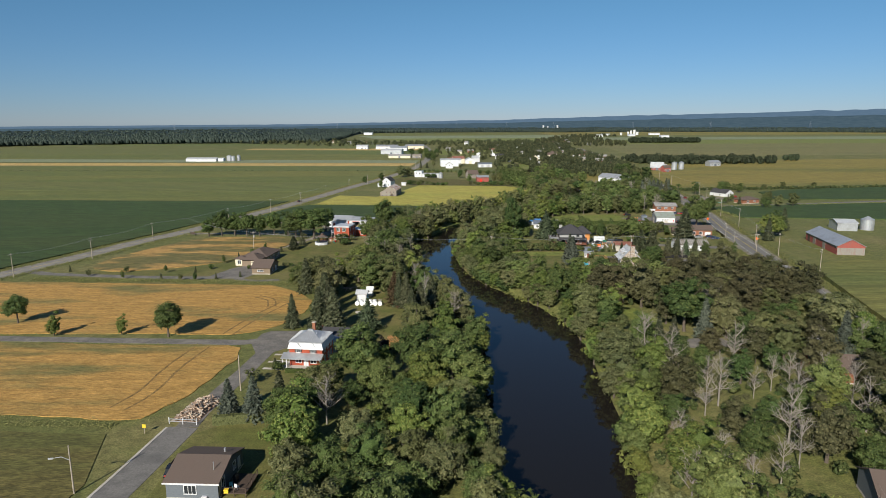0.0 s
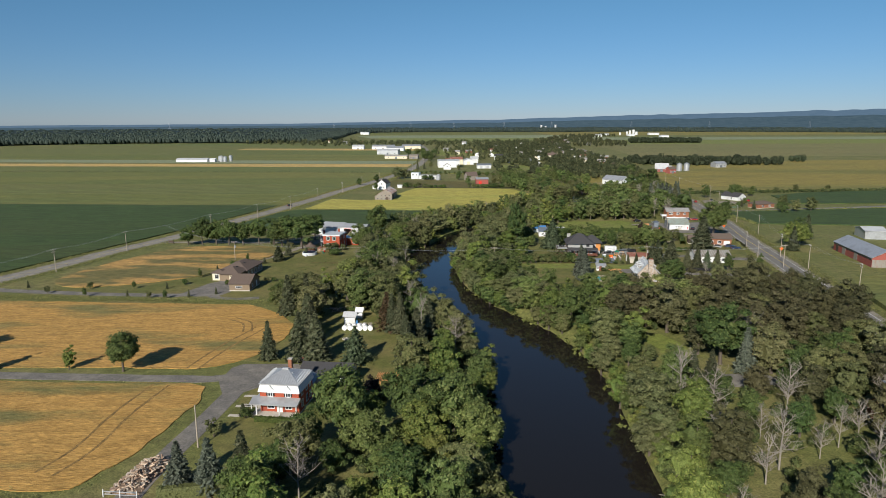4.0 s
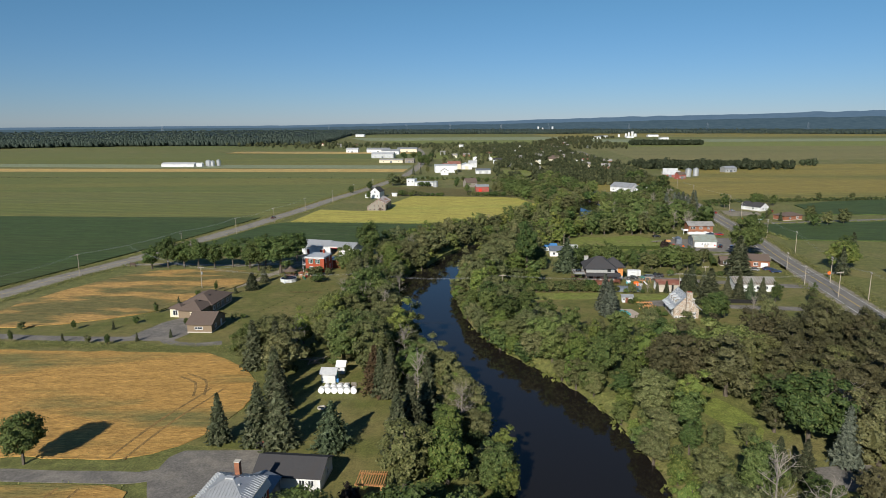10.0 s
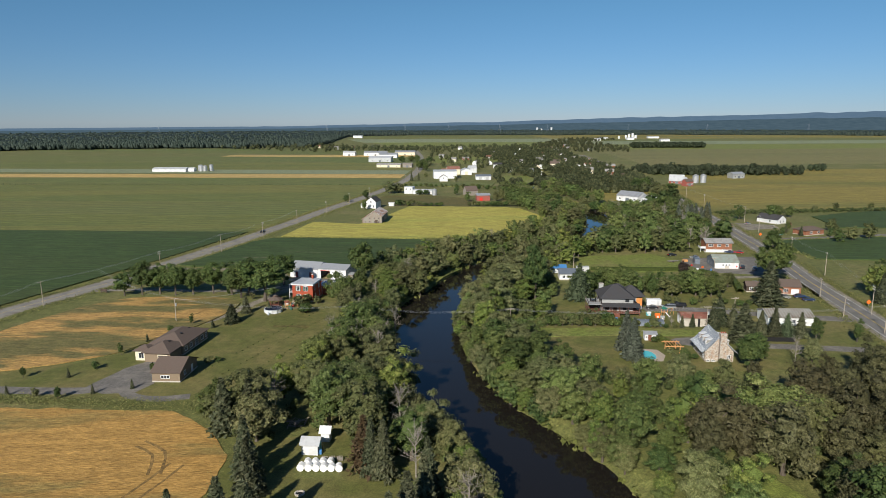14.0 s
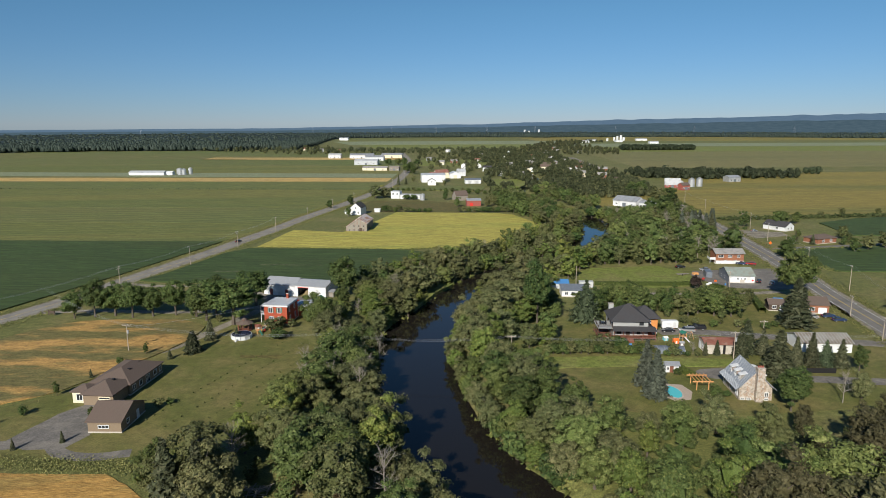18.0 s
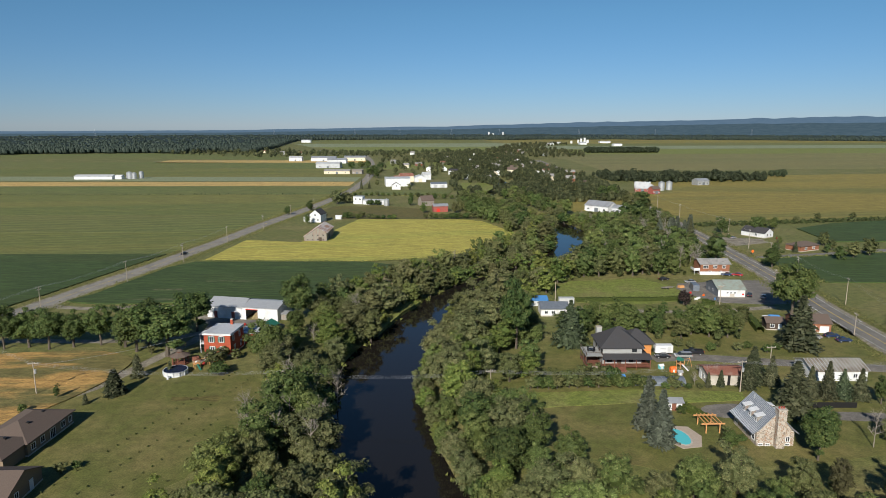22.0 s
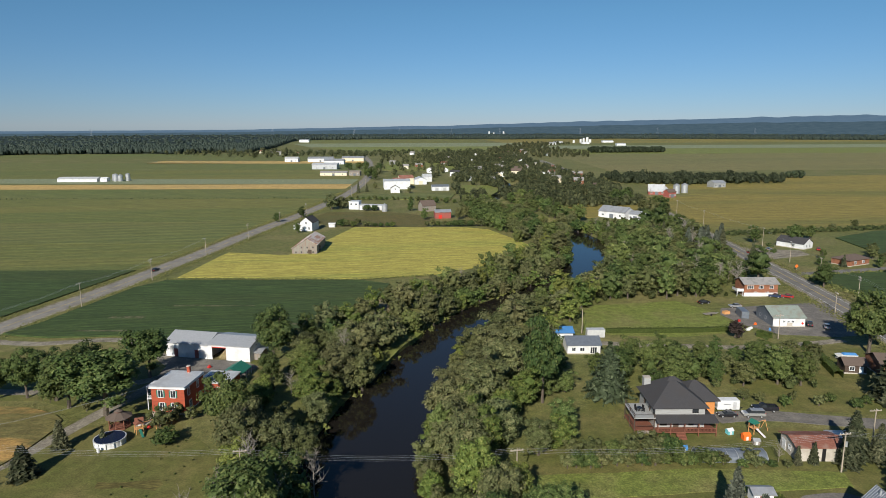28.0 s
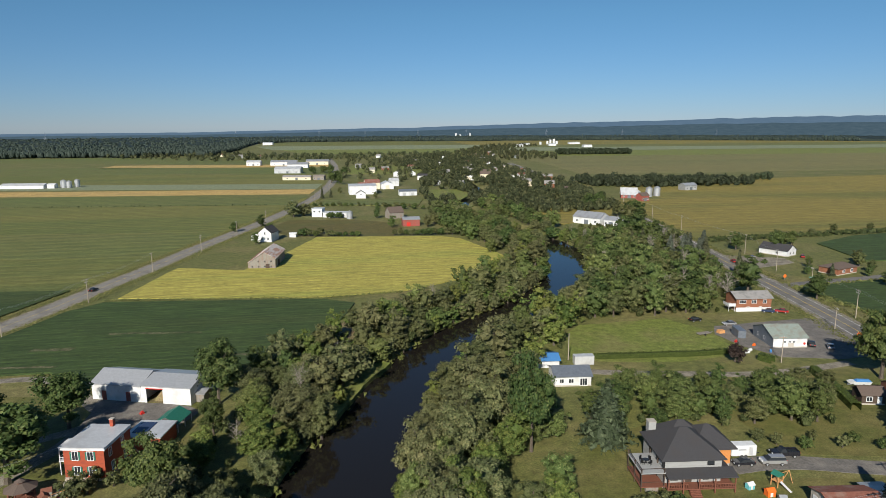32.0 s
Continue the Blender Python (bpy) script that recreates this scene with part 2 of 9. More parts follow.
FAR_LEAF = leaf("far_woods_leaves", (0.075, 0.091, 0.041), (0.082, 0.097, 0.044), (0.136, 0.133, 0.063), vary=0.5)
DARK_WOODS = leaf("dark_woods_leaves", (0.042, 0.058, 0.03), (0.05, 0.066, 0.034), (0.07, 0.08, 0.042), vary=0.3)
VERGE = leaf("verge_grass", (0.129, 0.144, 0.046), (0.144, 0.153, 0.051), (0.215, 0.198, 0.076), vary=0.35, hue=0.01)
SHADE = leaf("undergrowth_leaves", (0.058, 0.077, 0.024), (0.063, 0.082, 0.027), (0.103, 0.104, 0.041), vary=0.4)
REED = leaf("reeds", (0.115, 0.143, 0.037), (0.138, 0.164, 0.042), (0.172, 0.175, 0.060))
BRICK = surface("red_brick", (0.3, 0.062, 0.03), (0.38, 0.085, 0.042), 9.0, 0.4, (0.27, 0.06, 0.035), bump=0.4, local=True, stretch=(1, 1, 3))
TAN_STONE = surface("tan_chimney_stone", (0.4, 0.24, 0.12), (0.5, 0.32, 0.18), 5.0, 0.5, None, bump=0.4, local=True, rough=0.9)
BRICK_BROWN = surface("brown_brick", (0.24, 0.1, 0.055), (0.3, 0.13, 0.075), 9.0, 0.4, (0.2, 0.09, 0.055), bump=0.4, local=True, stretch=(1, 1, 3))
TAUPE_BRICK = surface("taupe_brick", (0.19, 0.145, 0.1), (0.24, 0.185, 0.13), 9.0, 0.4, None, bump=0.4, local=True, stretch=(1, 1, 3))
WHITE = surface("white_paint", (0.61, 0.635, 0.655), (0.68, 0.7, 0.72), 2.0, 0.3, (0.56, 0.57, 0.57), bump=0.08, local=True, rough=0.55)
CREAM = surface("cream_siding", (0.62, 0.56, 0.42), (0.68, 0.62, 0.48), 2.0, 0.3, None, bump=0.08, local=True, rough=0.6)
GREY_SIDING = surface("grey_siding", (0.3, 0.31, 0.31), (0.35, 0.36, 0.355), 2.0, 0.3, (0.28, 0.285, 0.28), bump=0.1, local=True, stretch=(1, 1, 6))
SLATE_SIDING = surface("slate_siding", (0.12, 0.14, 0.16), (0.15, 0.17, 0.19), 2.0, 0.3, None, bump=0.1, local=True, stretch=(1, 1, 6))
METAL = surface("galvanised_sheet", (0.46, 0.48, 0.5), (0.54, 0.56, 0.58), 1.2, 0.25, (0.42, 0.43, 0.44), bump=0.08, local=True, rough=0.42, metal=0.55)
METAL_PALE = surface("pale_sheet_roof", (0.55, 0.57, 0.58), (0.63, 0.65, 0.66), 1.2, 0.25, (0.5, 0.51, 0.52), bump=0.08, local=True, rough=0.45, metal=0.3)
METAL_AGED = surface("aged_sheet_roof", (0.25, 0.235, 0.2), (0.33, 0.31, 0.27), 1.2, 0.25, (0.2, 0.16, 0.12), bump=0.08, local=True, rough=0.55, metal=0.2)
METAL_BLUE = surface("blue_grey_sheet", (0.17, 0.2, 0.24), (0.22, 0.25, 0.29), 1.2, 0.25, None, bump=0.08, local=True, rough=0.4, metal=0.4)
SEAM = surface("seam_metal", (0.42, 0.44, 0.46), (0.5, 0.52, 0.54), 2.0, 0.3, None, bump=0.05, local=True, rough=0.4, metal=0.4)
SHINGLE = surface("charcoal_shingles", (0.04, 0.04, 0.044), (0.062, 0.062, 0.066), 7.0, 0.4, (0.052, 0.05, 0.052), bump=0.4, local=True, rough=0.9)
SHINGLE_BROWN = surface("brown_shingles", (0.1, 0.075, 0.062), (0.135, 0.105, 0.088), 7.0, 0.4, (0.12, 0.09, 0.075), bump=0.4, local=True, rough=0.9)
SHINGLE_GREEN = surface("weathered_green_shingles", (0.2, 0.25, 0.22), (0.27, 0.31, 0.28), 4.0, 0.6, (0.22, 0.22, 0.19), bump=0.4, local=True, rough=0.9)
SHINGLE_GREY = surface("grey_shingles", (0.24, 0.235, 0.23), (0.31, 0.3, 0.29), 5.0, 0.5, (0.2, 0.2, 0.195), bump=0.4, local=True, rough=0.9)
RUST = surface("rusted_sheet", (0.19, 0.075, 0.052), (0.26, 0.11, 0.08), 2.5, 0.4, (0.26, 0.16, 0.125), bump=0.3, local=True, rough=0.8)
RUST_PALE = surface("rust_streaked_tin", (0.525, 0.475, 0.435), (0.650, 0.600, 0.563), 1.2, 0.25, (0.425, 0.250, 0.179), bump=0.3, local=True, rough=0.7, stretch=(2, 0.4, 0.4))
BARN_WOOD = surface("weathered_boards", (0.208, 0.194, 0.171), (0.272, 0.264, 0.237), 3.0, 0.4, (0.240, 0.176, 0.142), bump=0.4, local=True, stretch=(6, 6, 0.6))
RED_BOARD = surface("red_boards", (0.26, 0.07, 0.055), (0.33, 0.095, 0.075), 3.0, 0.4, (0.24, 0.09, 0.075), bump=0.3, local=True, stretch=(6, 6, 0.6))
WOOD = surface("bright_timber", (0.52, 0.26, 0.1), (0.6, 0.32, 0.14), 4.0, 0.4, None, bump=0.2, local=True)
WOOD_RED = surface("stained_timber", (0.15, 0.06, 0.04), (0.21, 0.085, 0.055), 4.0, 0.4, None, bump=0.2, local=True)
WOOD_DARK = surface("dark_timber", (0.055, 0.04, 0.032), (0.09, 0.065, 0.05), 4.0, 0.4, None, bump=0.2, local=True)
POLE_WOOD = surface("pole_timber", (0.3, 0.26, 0.21), (0.38, 0.33, 0.27), 4.0, 0.4, None, bump=0.2, local=True)
ORANGE_SIDING = surface("orange_cedar", (0.5, 0.2, 0.06), (0.58, 0.25, 0.08), 3.0, 0.3, None, bump=0.1, local=True)
CONCRETE = surface("concrete", (0.42, 0.39, 0.34), (0.5, 0.47, 0.42), 3.0, 0.3, (0.38, 0.35, 0.3), bump=0.2, local=True, rough=0.9)
PAVER = surface("patio_slabs", (0.36, 0.3, 0.25), (0.42, 0.36, 0.3), 3.0, 0.3, None, bump=0.2, local=True, rough=0.9)
BLACK = surface("black_plastic", (0.012, 0.012, 0.013), (0.02, 0.02, 0.021), 5.0, 0.5, None, bump=0.05, local=True, rough=0.45)
RED_PAINT = surface("red_paint", (0.5, 0.03, 0.025), (0.56, 0.045, 0.035), 3.0, 0.5, None, bump=0.03, local=True, rough=0.4)
ORANGE_PAINT = surface("orange_plastic", (0.75, 0.14, 0.02), (0.8, 0.17, 0.03), 3.0, 0.5, None, bump=0.03, local=True, rough=0.5)
BLUE_PAINT = surface("blue_paint", (0.06, 0.2, 0.45), (0.08, 0.24, 0.52), 3.0, 0.5, None, bump=0.03, local=True, rough=0.4)
TEAL = surface("teal_canvas", (0.02, 0.14, 0.1), (0.03, 0.17, 0.125), 3.0, 0.5, None, bump=0.05, local=True, rough=0.6)
TURQ = surface("turquoise_plastic", (0.12, 0.42, 0.48), (0.16, 0.48, 0.53), 3.0, 0.5, None, bump=0.03, local=True, rough=0.5)
YELLOW = surface("yellow_paint", (0.7, 0.5, 0.04), (0.75, 0.55, 0.05), 3.0, 0.5, None, bump=0.02, local=True, rough=0.5)
CAR_SILVER = surface("silver_car_paint", (0.5, 0.51, 0.52), (0.54, 0.55, 0.56), 2.0, 0.5, None, bump=0, local=True, rough=0.25, metal=0.6)
CAR_BLACK = surface("black_car_paint", (0.015, 0.016, 0.02), (0.02, 0.021, 0.026), 2.0, 0.5, None, bump=0, local=True, rough=0.2, specular=0.6)
CAR_BLUE = surface("dark_blue_car_paint", (0.02, 0.035, 0.08), (0.025, 0.042, 0.095), 2.0, 0.5, None, bump=0, local=True, rough=0.2, specular=0.6)
CAR_RED = surface("dark_red_car_paint", (0.3, 0.02, 0.02), (0.34, 0.025, 0.025), 2.0, 0.5, None, bump=0, local=True, rough=0.25, specular=0.6)
RUBBER = surface("tyre_rubber", (0.02, 0.02, 0.02), (0.03, 0.03, 0.03), 8.0, 0.5, None, bump=0.1, local=True, rough=0.9)
SOLAR = surface("dark_blue_panel", (0.03, 0.05, 0.1), (0.04, 0.06, 0.12), 3.0, 0.5, None, bump=0, local=True, rough=0.2)
PLASTIC_WRAP = surface("white_bale_wrap", (0.78, 0.79, 0.78), (0.84, 0.85, 0.84), 3.0, 0.5, None, bump=0.15, local=True, rough=0.4)


def fieldstone():
    m, n, l, p = nodes_of("fieldstone")
    co = n.new("ShaderNodeTexCoord").outputs["Object"]
    v = n.new("ShaderNodeTexVoronoi")
    v.inputs["Scale"].default_value = 2.4
    l.new(co, v.inputs["Vector"])
    e = n.new("ShaderNodeTexVoronoi")
    e.feature = "DISTANCE_TO_EDGE"
    e.inputs["Scale"].default_value = 2.4
    l.new(co, e.inputs["Vector"])
    sep = n.new("ShaderNodeSeparateColor")
    l.new(v.outputs["Color"], sep.inputs[0])
    col = mix(n, l, sep.outputs[0], (0.2, 0.17, 0.14), (0.46, 0.41, 0.35))
    col = mix(n, l, ramp(n, l, sep.outputs[1], 0.6, 0.9), col, (0.3, 0.2, 0.14))
    col = mix(n, l, ramp(n, l, e.outputs["Distance"], 0.02, 0.06), (0.5, 0.47, 0.42), col)
    l.new(col, p.inputs["Base Color"])
    p.inputs["Roughness"].default_value = 0.9
    b = n.new("ShaderNodeBump")
    b.inputs["Distance"].default_value = 0.05
    l.new(e.outputs["Distance"], b.inputs["Height"])
    l.new(b.outputs[0], p.inputs["Normal"])
    return m


STONE = fieldstone()


def glassy(name, colour, rough=0.05, ripple=0.0, scale=1.0):
    m, n, l, p = nodes_of(name)
    p.inputs["Base Color"].default_value = (*colour, 1)
    p.inputs["Roughness"].default_value = rough
    p.inputs["IOR"].default_value = 1.34
    if ripple:
        co = n.new("ShaderNodeNewGeometry").outputs["Position"]
        t = add(n, "ShaderNodeTexNoise", Scale=scale, Detail=4.0)
        l.new(co, t.inputs["Vector"])
        b = n.new("ShaderNodeBump")
        b.inputs["Strength"].default_value = ripple
        b.inputs["Distance"].default_value = 0.05
        l.new(t.outputs[0], b.inputs["Height"])
        l.new(b.outputs[0], p.inputs["Normal"])
    return m


WATER = glassy("river_water", (0.013, 0.0115, 0.0098), 0.05, 0.12, 0.7)
POOL = glassy("pool_water", (0.1, 0.5, 0.55), 0.06, 0.15, 2.0)
POOL_DARK = glassy("dark_pool_cover", (0.012, 0.02, 0.05), 0.25)
PANE = glassy("window_glass", (0.03, 0.035, 0.04), 0.04)


def hill_haze_glow(name, low, high):
    """Hills ten kilometres off: the haze before them is painted as blue emission."""
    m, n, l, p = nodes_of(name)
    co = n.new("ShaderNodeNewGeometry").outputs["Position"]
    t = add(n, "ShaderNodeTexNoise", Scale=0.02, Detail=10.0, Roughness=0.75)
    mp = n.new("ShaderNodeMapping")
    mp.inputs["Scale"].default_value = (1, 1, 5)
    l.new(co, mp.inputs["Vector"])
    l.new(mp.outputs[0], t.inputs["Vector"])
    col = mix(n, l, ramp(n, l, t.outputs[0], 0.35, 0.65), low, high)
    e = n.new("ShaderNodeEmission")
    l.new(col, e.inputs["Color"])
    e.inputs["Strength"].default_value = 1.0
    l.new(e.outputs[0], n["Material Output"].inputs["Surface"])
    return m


HILL = hill_haze_glow("hill_haze", (0.08, 0.135, 0.2), (0.1, 0.155, 0.22))
FOOTHILL = hill_haze_glow("foothill_haze", (0.045, 0.078, 0.105), (0.07, 0.108, 0.135))

# ---- mesh helpers ----
def mesh_of(name, verts, faces, material, smooth=False):
    me = bpy.data.meshes.new(name)
    me.from_pydata([tuple(map(float, v)) for v in verts], [], [tuple(map(int, f)) for f in faces])
    me.materials.append(material)
    if smooth:
        me.shade_smooth()
    return me


def finish(name, bm, material, smooth=False):
    me = bpy.data.meshes.new(name)
    bmesh.ops.recalc_face_normals(bm, faces=bm.faces)
    bm.to_mesh(me)
    bm.free()
    me.materials.append(material)
    if smooth:
        me.shade_smooth()
    return me


def part(name, bm, material, parent, label="", at=None, smooth=False):
    """One mesh object under a thing or a part. bm: a bmesh or a ready mesh."""
    me = bm if isinstance(bm, bpy.types.Mesh) else finish(name, bm, material, smooth)
    ob = new(name, me)
    ob.parent = parent
    if at is not None:
        ob.matrix_basis = at
    if label:
        ob["label"] = label
    return ob


def thing(name, label, category, m, group="", kind=""):
    ob = new(name)
    ob.empty_display_size = 0.5
    ob.matrix_basis = m
    return tagged(ob, label, category, group, kind)


def single(name, bm, material, label, category, m=None, group="", kind="", smooth=False):
    """A thing that is one mesh."""
    me = bm if isinstance(bm, bpy.types.Mesh) else finish(name, bm, material, smooth)
    ob = new(name, me)
    if m is not None:
        ob.matrix_basis = m
    return tagged(ob, label, category, group, kind)


def box(bm, x0, x1, y0, y1, z0, z1):
    v = [bm.verts.new(c) for c in ((x0, y0, z0), (x1, y0, z0), (x1, y1, z0), (x0, y1, z0), (x0, y0, z1), (x1, y0, z1), (x1, y1, z1), (x0, y1, z1))]
    for f in ((0, 3, 2, 1), (4, 5, 6, 7), (0, 1, 5, 4), (1, 2, 6, 5), (2, 3, 7, 6), (3, 0, 4, 7)):
        bm.faces.new([v[i] for i in f])
    return bm


def boxes(*many):
    bm = bmesh.new()
    for b in many:
        box(bm, *b)
    return bm


def hull(bm, low, high):
    """A solid between two rings of as many points."""
    a = [bm.verts.new(p) for p in low]
    b = [bm.verts.new(p) for p in high]
    k = len(a)
    bm.faces.new(a[::-1])
    bm.faces.new(b)
    for i in range(k):
        bm.faces.new((a[i], a[(i + 1) % k], b[(i + 1) % k], b[i]))
    return bm


def solid(low, high):
    return hull(bmesh.new(), low, high)


def prism_x(profile, x0, x1):
    """A profile of (y, z) points drawn along x."""
    return solid([(x0, y, z) for y, z in profile], [(x1, y, z) for y, z in profile])


def prism_y(profile, y0, y1):
    return solid([(x, y0, z) for x, z in profile], [(x, y1, z) for x, z in profile])


def ring(r, z, k=16, x=0.0, y=0.0):
    return [(x + r * math.cos(2 * math.pi * i / k), y + r * math.sin(2 * math.pi * i / k), z) for i in range(k)]


def tube(bm, p, q, r0, r1, k=6):
    p, q = Vector(p), Vector(q)
    w = (q - p).normalized()
    u = w.orthogonal().normalized()
    v = w.cross(u)
    turn = [(math.cos(2 * math.pi * i / k), math.sin(2 * math.pi * i / k)) for i in range(k)]
    return hull(bm, [p + (u * c + v * s) * r0 for c, s in turn], [q + (u * c + v * s) * r1 for c, s in turn])


def tubes(*many, k=6):
    bm = bmesh.new()
    for p, q, r0, r1 in many:
        tube(bm, p, q, r0, r1, k)
    return bm


def along(line, t):
    """Smooth x (and half width) of a polyline of (y, x, ...) at y = t."""
    ys = [p[0] for p in line]
    return [float(np.interp(t, ys, [p[k] for p in line])) for k in range(1, len(line[0]))]


def curve_points(pts, step=4.0):
    """Catmull-Rom through the points, about every step metres."""
    p = [np.array(q, float) for q in pts]
    p = [2 * p[0] - p[1]] + p + [2 * p[-1] - p[-2]]
    out = []
    for i in range(1, len(p) - 2):
        k = max(1, int(np.linalg.norm((p[i + 1] - p[i])[:2]) / step))
        for j in range(k):
            t = j / k
            out.append(0.5 * (2 * p[i] + (p[i + 1] - p[i - 1]) * t + (2 * p[i - 1] - 5 * p[i] + 4 * p[i + 1] - p[i + 2]) * t * t
                              + (3 * p[i] - p[i - 1] - 3 * p[i + 1] + p[i + 2]) * t ** 3))
    out.append(p[-2])
    return out


def band(name, pts, width, z, material, label, category, wobble=0.0, step=4.0, lines=None):
    """A strip of road on the ground along the points, with a little thickness and a ragged edge."""
    c = curve_points(pts, step)
    verts, faces = [], []
    for i, p in enumerate(c):
        d = c[min(i + 1, len(c) - 1)] - c[max(i - 1, 0)]
        d = d[:2] / np.linalg.norm(d[:2])
        nrm = np.array([d[1], -d[0]])
        h = width / 2
        for side in (-1, 1):
            w = h + wobble * noise.noise((p[0] * 0.35, p[1] * 0.35, 9.0 * side))
            verts.append((*(p[:2] + nrm * side * w), z))
        for side in (-1, 1):
            w = h + 0.12 + wobble * noise.noise((p[0] * 0.35, p[1] * 0.35, 9.0 * side))
            verts.append((*(p[:2] + nrm * side * w), -0.05))
    for i in range(len(c) - 1):
        a, b = 4 * i, 4 * i + 4
        faces += [(a, a + 1, b + 1, b), (a + 2, a, b, b + 2), (a + 1, a + 3, b + 3, b + 1)]
    ob = new(name, mesh_of(name, verts, faces, material))
    return tagged(ob, label, category, kind="structure")


def slab(name, pts, top, material, label, category, wobble=0.0, step=5.0, base=-0.05, kind="structure", smooth_corners=False):
    """A crop or a lawn: an outline with a top and its standing edge."""
    ringpts = []
    k = len(pts)
    for i in range(k):
        p, q = np.array(pts[i], float), np.array(pts[(i + 1) % k], float)
        m = max(1, min(60, int(np.linalg.norm(q - p) / step)))
        for j in range(m):
            ringpts.append(p + (q - p) * j / m)
    if smooth_corners:
        for _ in range(3):
            ringpts = [(ringpts[i - 1] + 2 * ringpts[i] + ringpts[(i + 1) % len(ringpts)]) / 4 for i in range(len(ringpts))]
    out = []
    for p in ringpts:
        out.append(p + wobble * np.array([noise.noise((p[0] * 0.12, p[1] * 0.12, 3.0)) + 0.5 * noise.noise((p[0] * 0.5, p[1] * 0.5, 3.0)), noise.noise((p[0] * 0.12, p[1] * 0.12, 7.0)) + 0.5 * noise.noise((p[0] * 0.5, p[1] * 0.5, 8.0))]))
    k = len(out)
    bm = bmesh.new()
    a = [bm.verts.new((*p, base)) for p in out]
    b = [bm.verts.new((*p, top)) for p in out]
    face = bm.faces.new(b)
    for i in range(k):
        bm.faces.new((a[i], a[(i + 1) % k], b[(i + 1) % k], b[i]))
    bmesh.ops.triangulate(bm, faces=[face])
    ob = new(name, finish(name, bm, material))
    return tagged(ob, label, category, kind=kind)


def inside(p, poly):
    x, y = p[0], p[1]
    hit = False
    for i in range(len(poly)):
        (x0, y0), (x1, y1) = poly[i - 1][:2], poly[i][:2]
        if (y0 > y) != (y1 > y) and x < (x1 - x0) * (y - y0) / (y1 - y0) + x0:
            hit = not hit
    return hit


# ---- the river, the ground, the roads ----
# x, y and half width of the water
RIVER = [(26, -120, 12), (21, -40, 12), (20, 40, 12), (21, 99, 12), (23, 125, 13), (24, 155, 14), (24.5, 182, 14), (19, 208, 13), (8, 232, 11.5),
         (-1, 258, 11), (-6, 284, 12), (-6, 308, 12.5), (0, 334, 12), (8, 358, 11), (20, 384, 11.5), (35, 409, 10.5), (54, 432, 9), (76, 455, 9),
         (97, 490, 10), (110, 530, 11), (117, 570, 8.5), (110, 620, 6), (98, 675, 6), (92, 720, 5.5), (100, 790, 5), (130, 860, 5), (140, 960, 5), (150, 1150, 5)]
LEVEL = -2.0
river_line = np.array(curve_points(RIVER, 5.0))


def bank(x, y):
    """How far a point lies outside the water's edge, in metres."""
    d = np.hypot(river_line[:, 0] - x, river_line[:, 1] - y) - river_line[:, 2]
    return float(d.min())


def build_ground():
    xs = np.arange(-264, 324.1, 4.0)
    ys = np.arange(-136, 1164.1, 4.0)
    gx, gy = np.meshgrid(xs, ys)
    d = np.full(gx.shape, 1e9)
    for x, y, w in river_line[::1]:
        d = np.minimum(d, np.hypot(gx - x, gy - y) - w)
    t = np.clip((d + 2.5) / 7.5, 0, 1)
    z = -3.6 * (1 - t * t * (3 - 2 * t))
    edge = (gx < -250) | (gx > 310) | (gy < -120) | (gy > 1150)
    z = np.where(edge & (np.abs(gx) > 190), 0, z)
    verts = np.stack([gx, gy, z], -1).reshape(-1, 3).tolist()
    nx, ny = len(xs), len(ys)
    faces = [(j * nx + i, j * nx + i + 1, j * nx + nx + i + 1, j * nx + nx + i) for j in range(ny - 1) for i in range(nx - 1)]
    k = len(verts)
    x0, x1, y0, y1, far = xs[0], xs[-1], ys[0], ys[-1], 4990
    verts += [(-far, -1500, 0), (x0, -1500, 0), (x1, -1500, 0), (far, -1500, 0), (-far, y0, 0), (far, y0, 0), (-far, y1, 0), (far, y1, 0), (-far, far, 0), (x0, far, 0), (x1, far, 0), (far, far, 0)]
    c00, c10, c01, c11 = 0, nx - 1, (ny - 1) * nx, ny * nx - 1
    low = list(range(c00, c10 + 1))
    high = list(range(c01, c11 + 1))
    faces += [(k, k + 1, c00, k + 4), (k + 2, k + 3, k + 5, c10), (k + 1, k + 2, *low[::-1]),
              (k + 4, *[j * nx for j in range(ny)], k + 6), (*[j * nx + nx - 1 for j in range(ny)][::-1], k + 5, k + 7),
              (k + 6, c01, k + 9, k + 8), (*high, k + 10, k + 9), (c11, k + 7, k + 11, k + 10)]
    ob = new("ground", mesh_of("ground", verts, faces, GRASS))
    tagged(ob, "rough green and yellowing grassland reaching the horizon", "ground", kind="structure")


build_ground()


def build_river():
    verts, faces = [], []
    for i, p in enumerate(river_line):
        d = river_line[min(i + 1, len(river_line) - 1)] - river_line[max(i - 1, 0)]
        d = d[:2] / np.linalg.norm(d[:2])
        nrm = np.array([d[1], -d[0]])
        for s in (-1, -0.33, 0.33, 1):
            verts.append((*(p[:2] + nrm * s * (p[2] + 3.0)), LEVEL))
    for i in range(len(river_line) - 1):
        for j in range(3):
            a = 4 * i + j
            faces.append((a, a + 1, a + 5, a + 4))
    ob = new("river_water", mesh_of("river_water", verts, faces, WATER))
    tagged(ob, "still dark river water reflecting sky and trees", "river", kind="structure")


build_river()

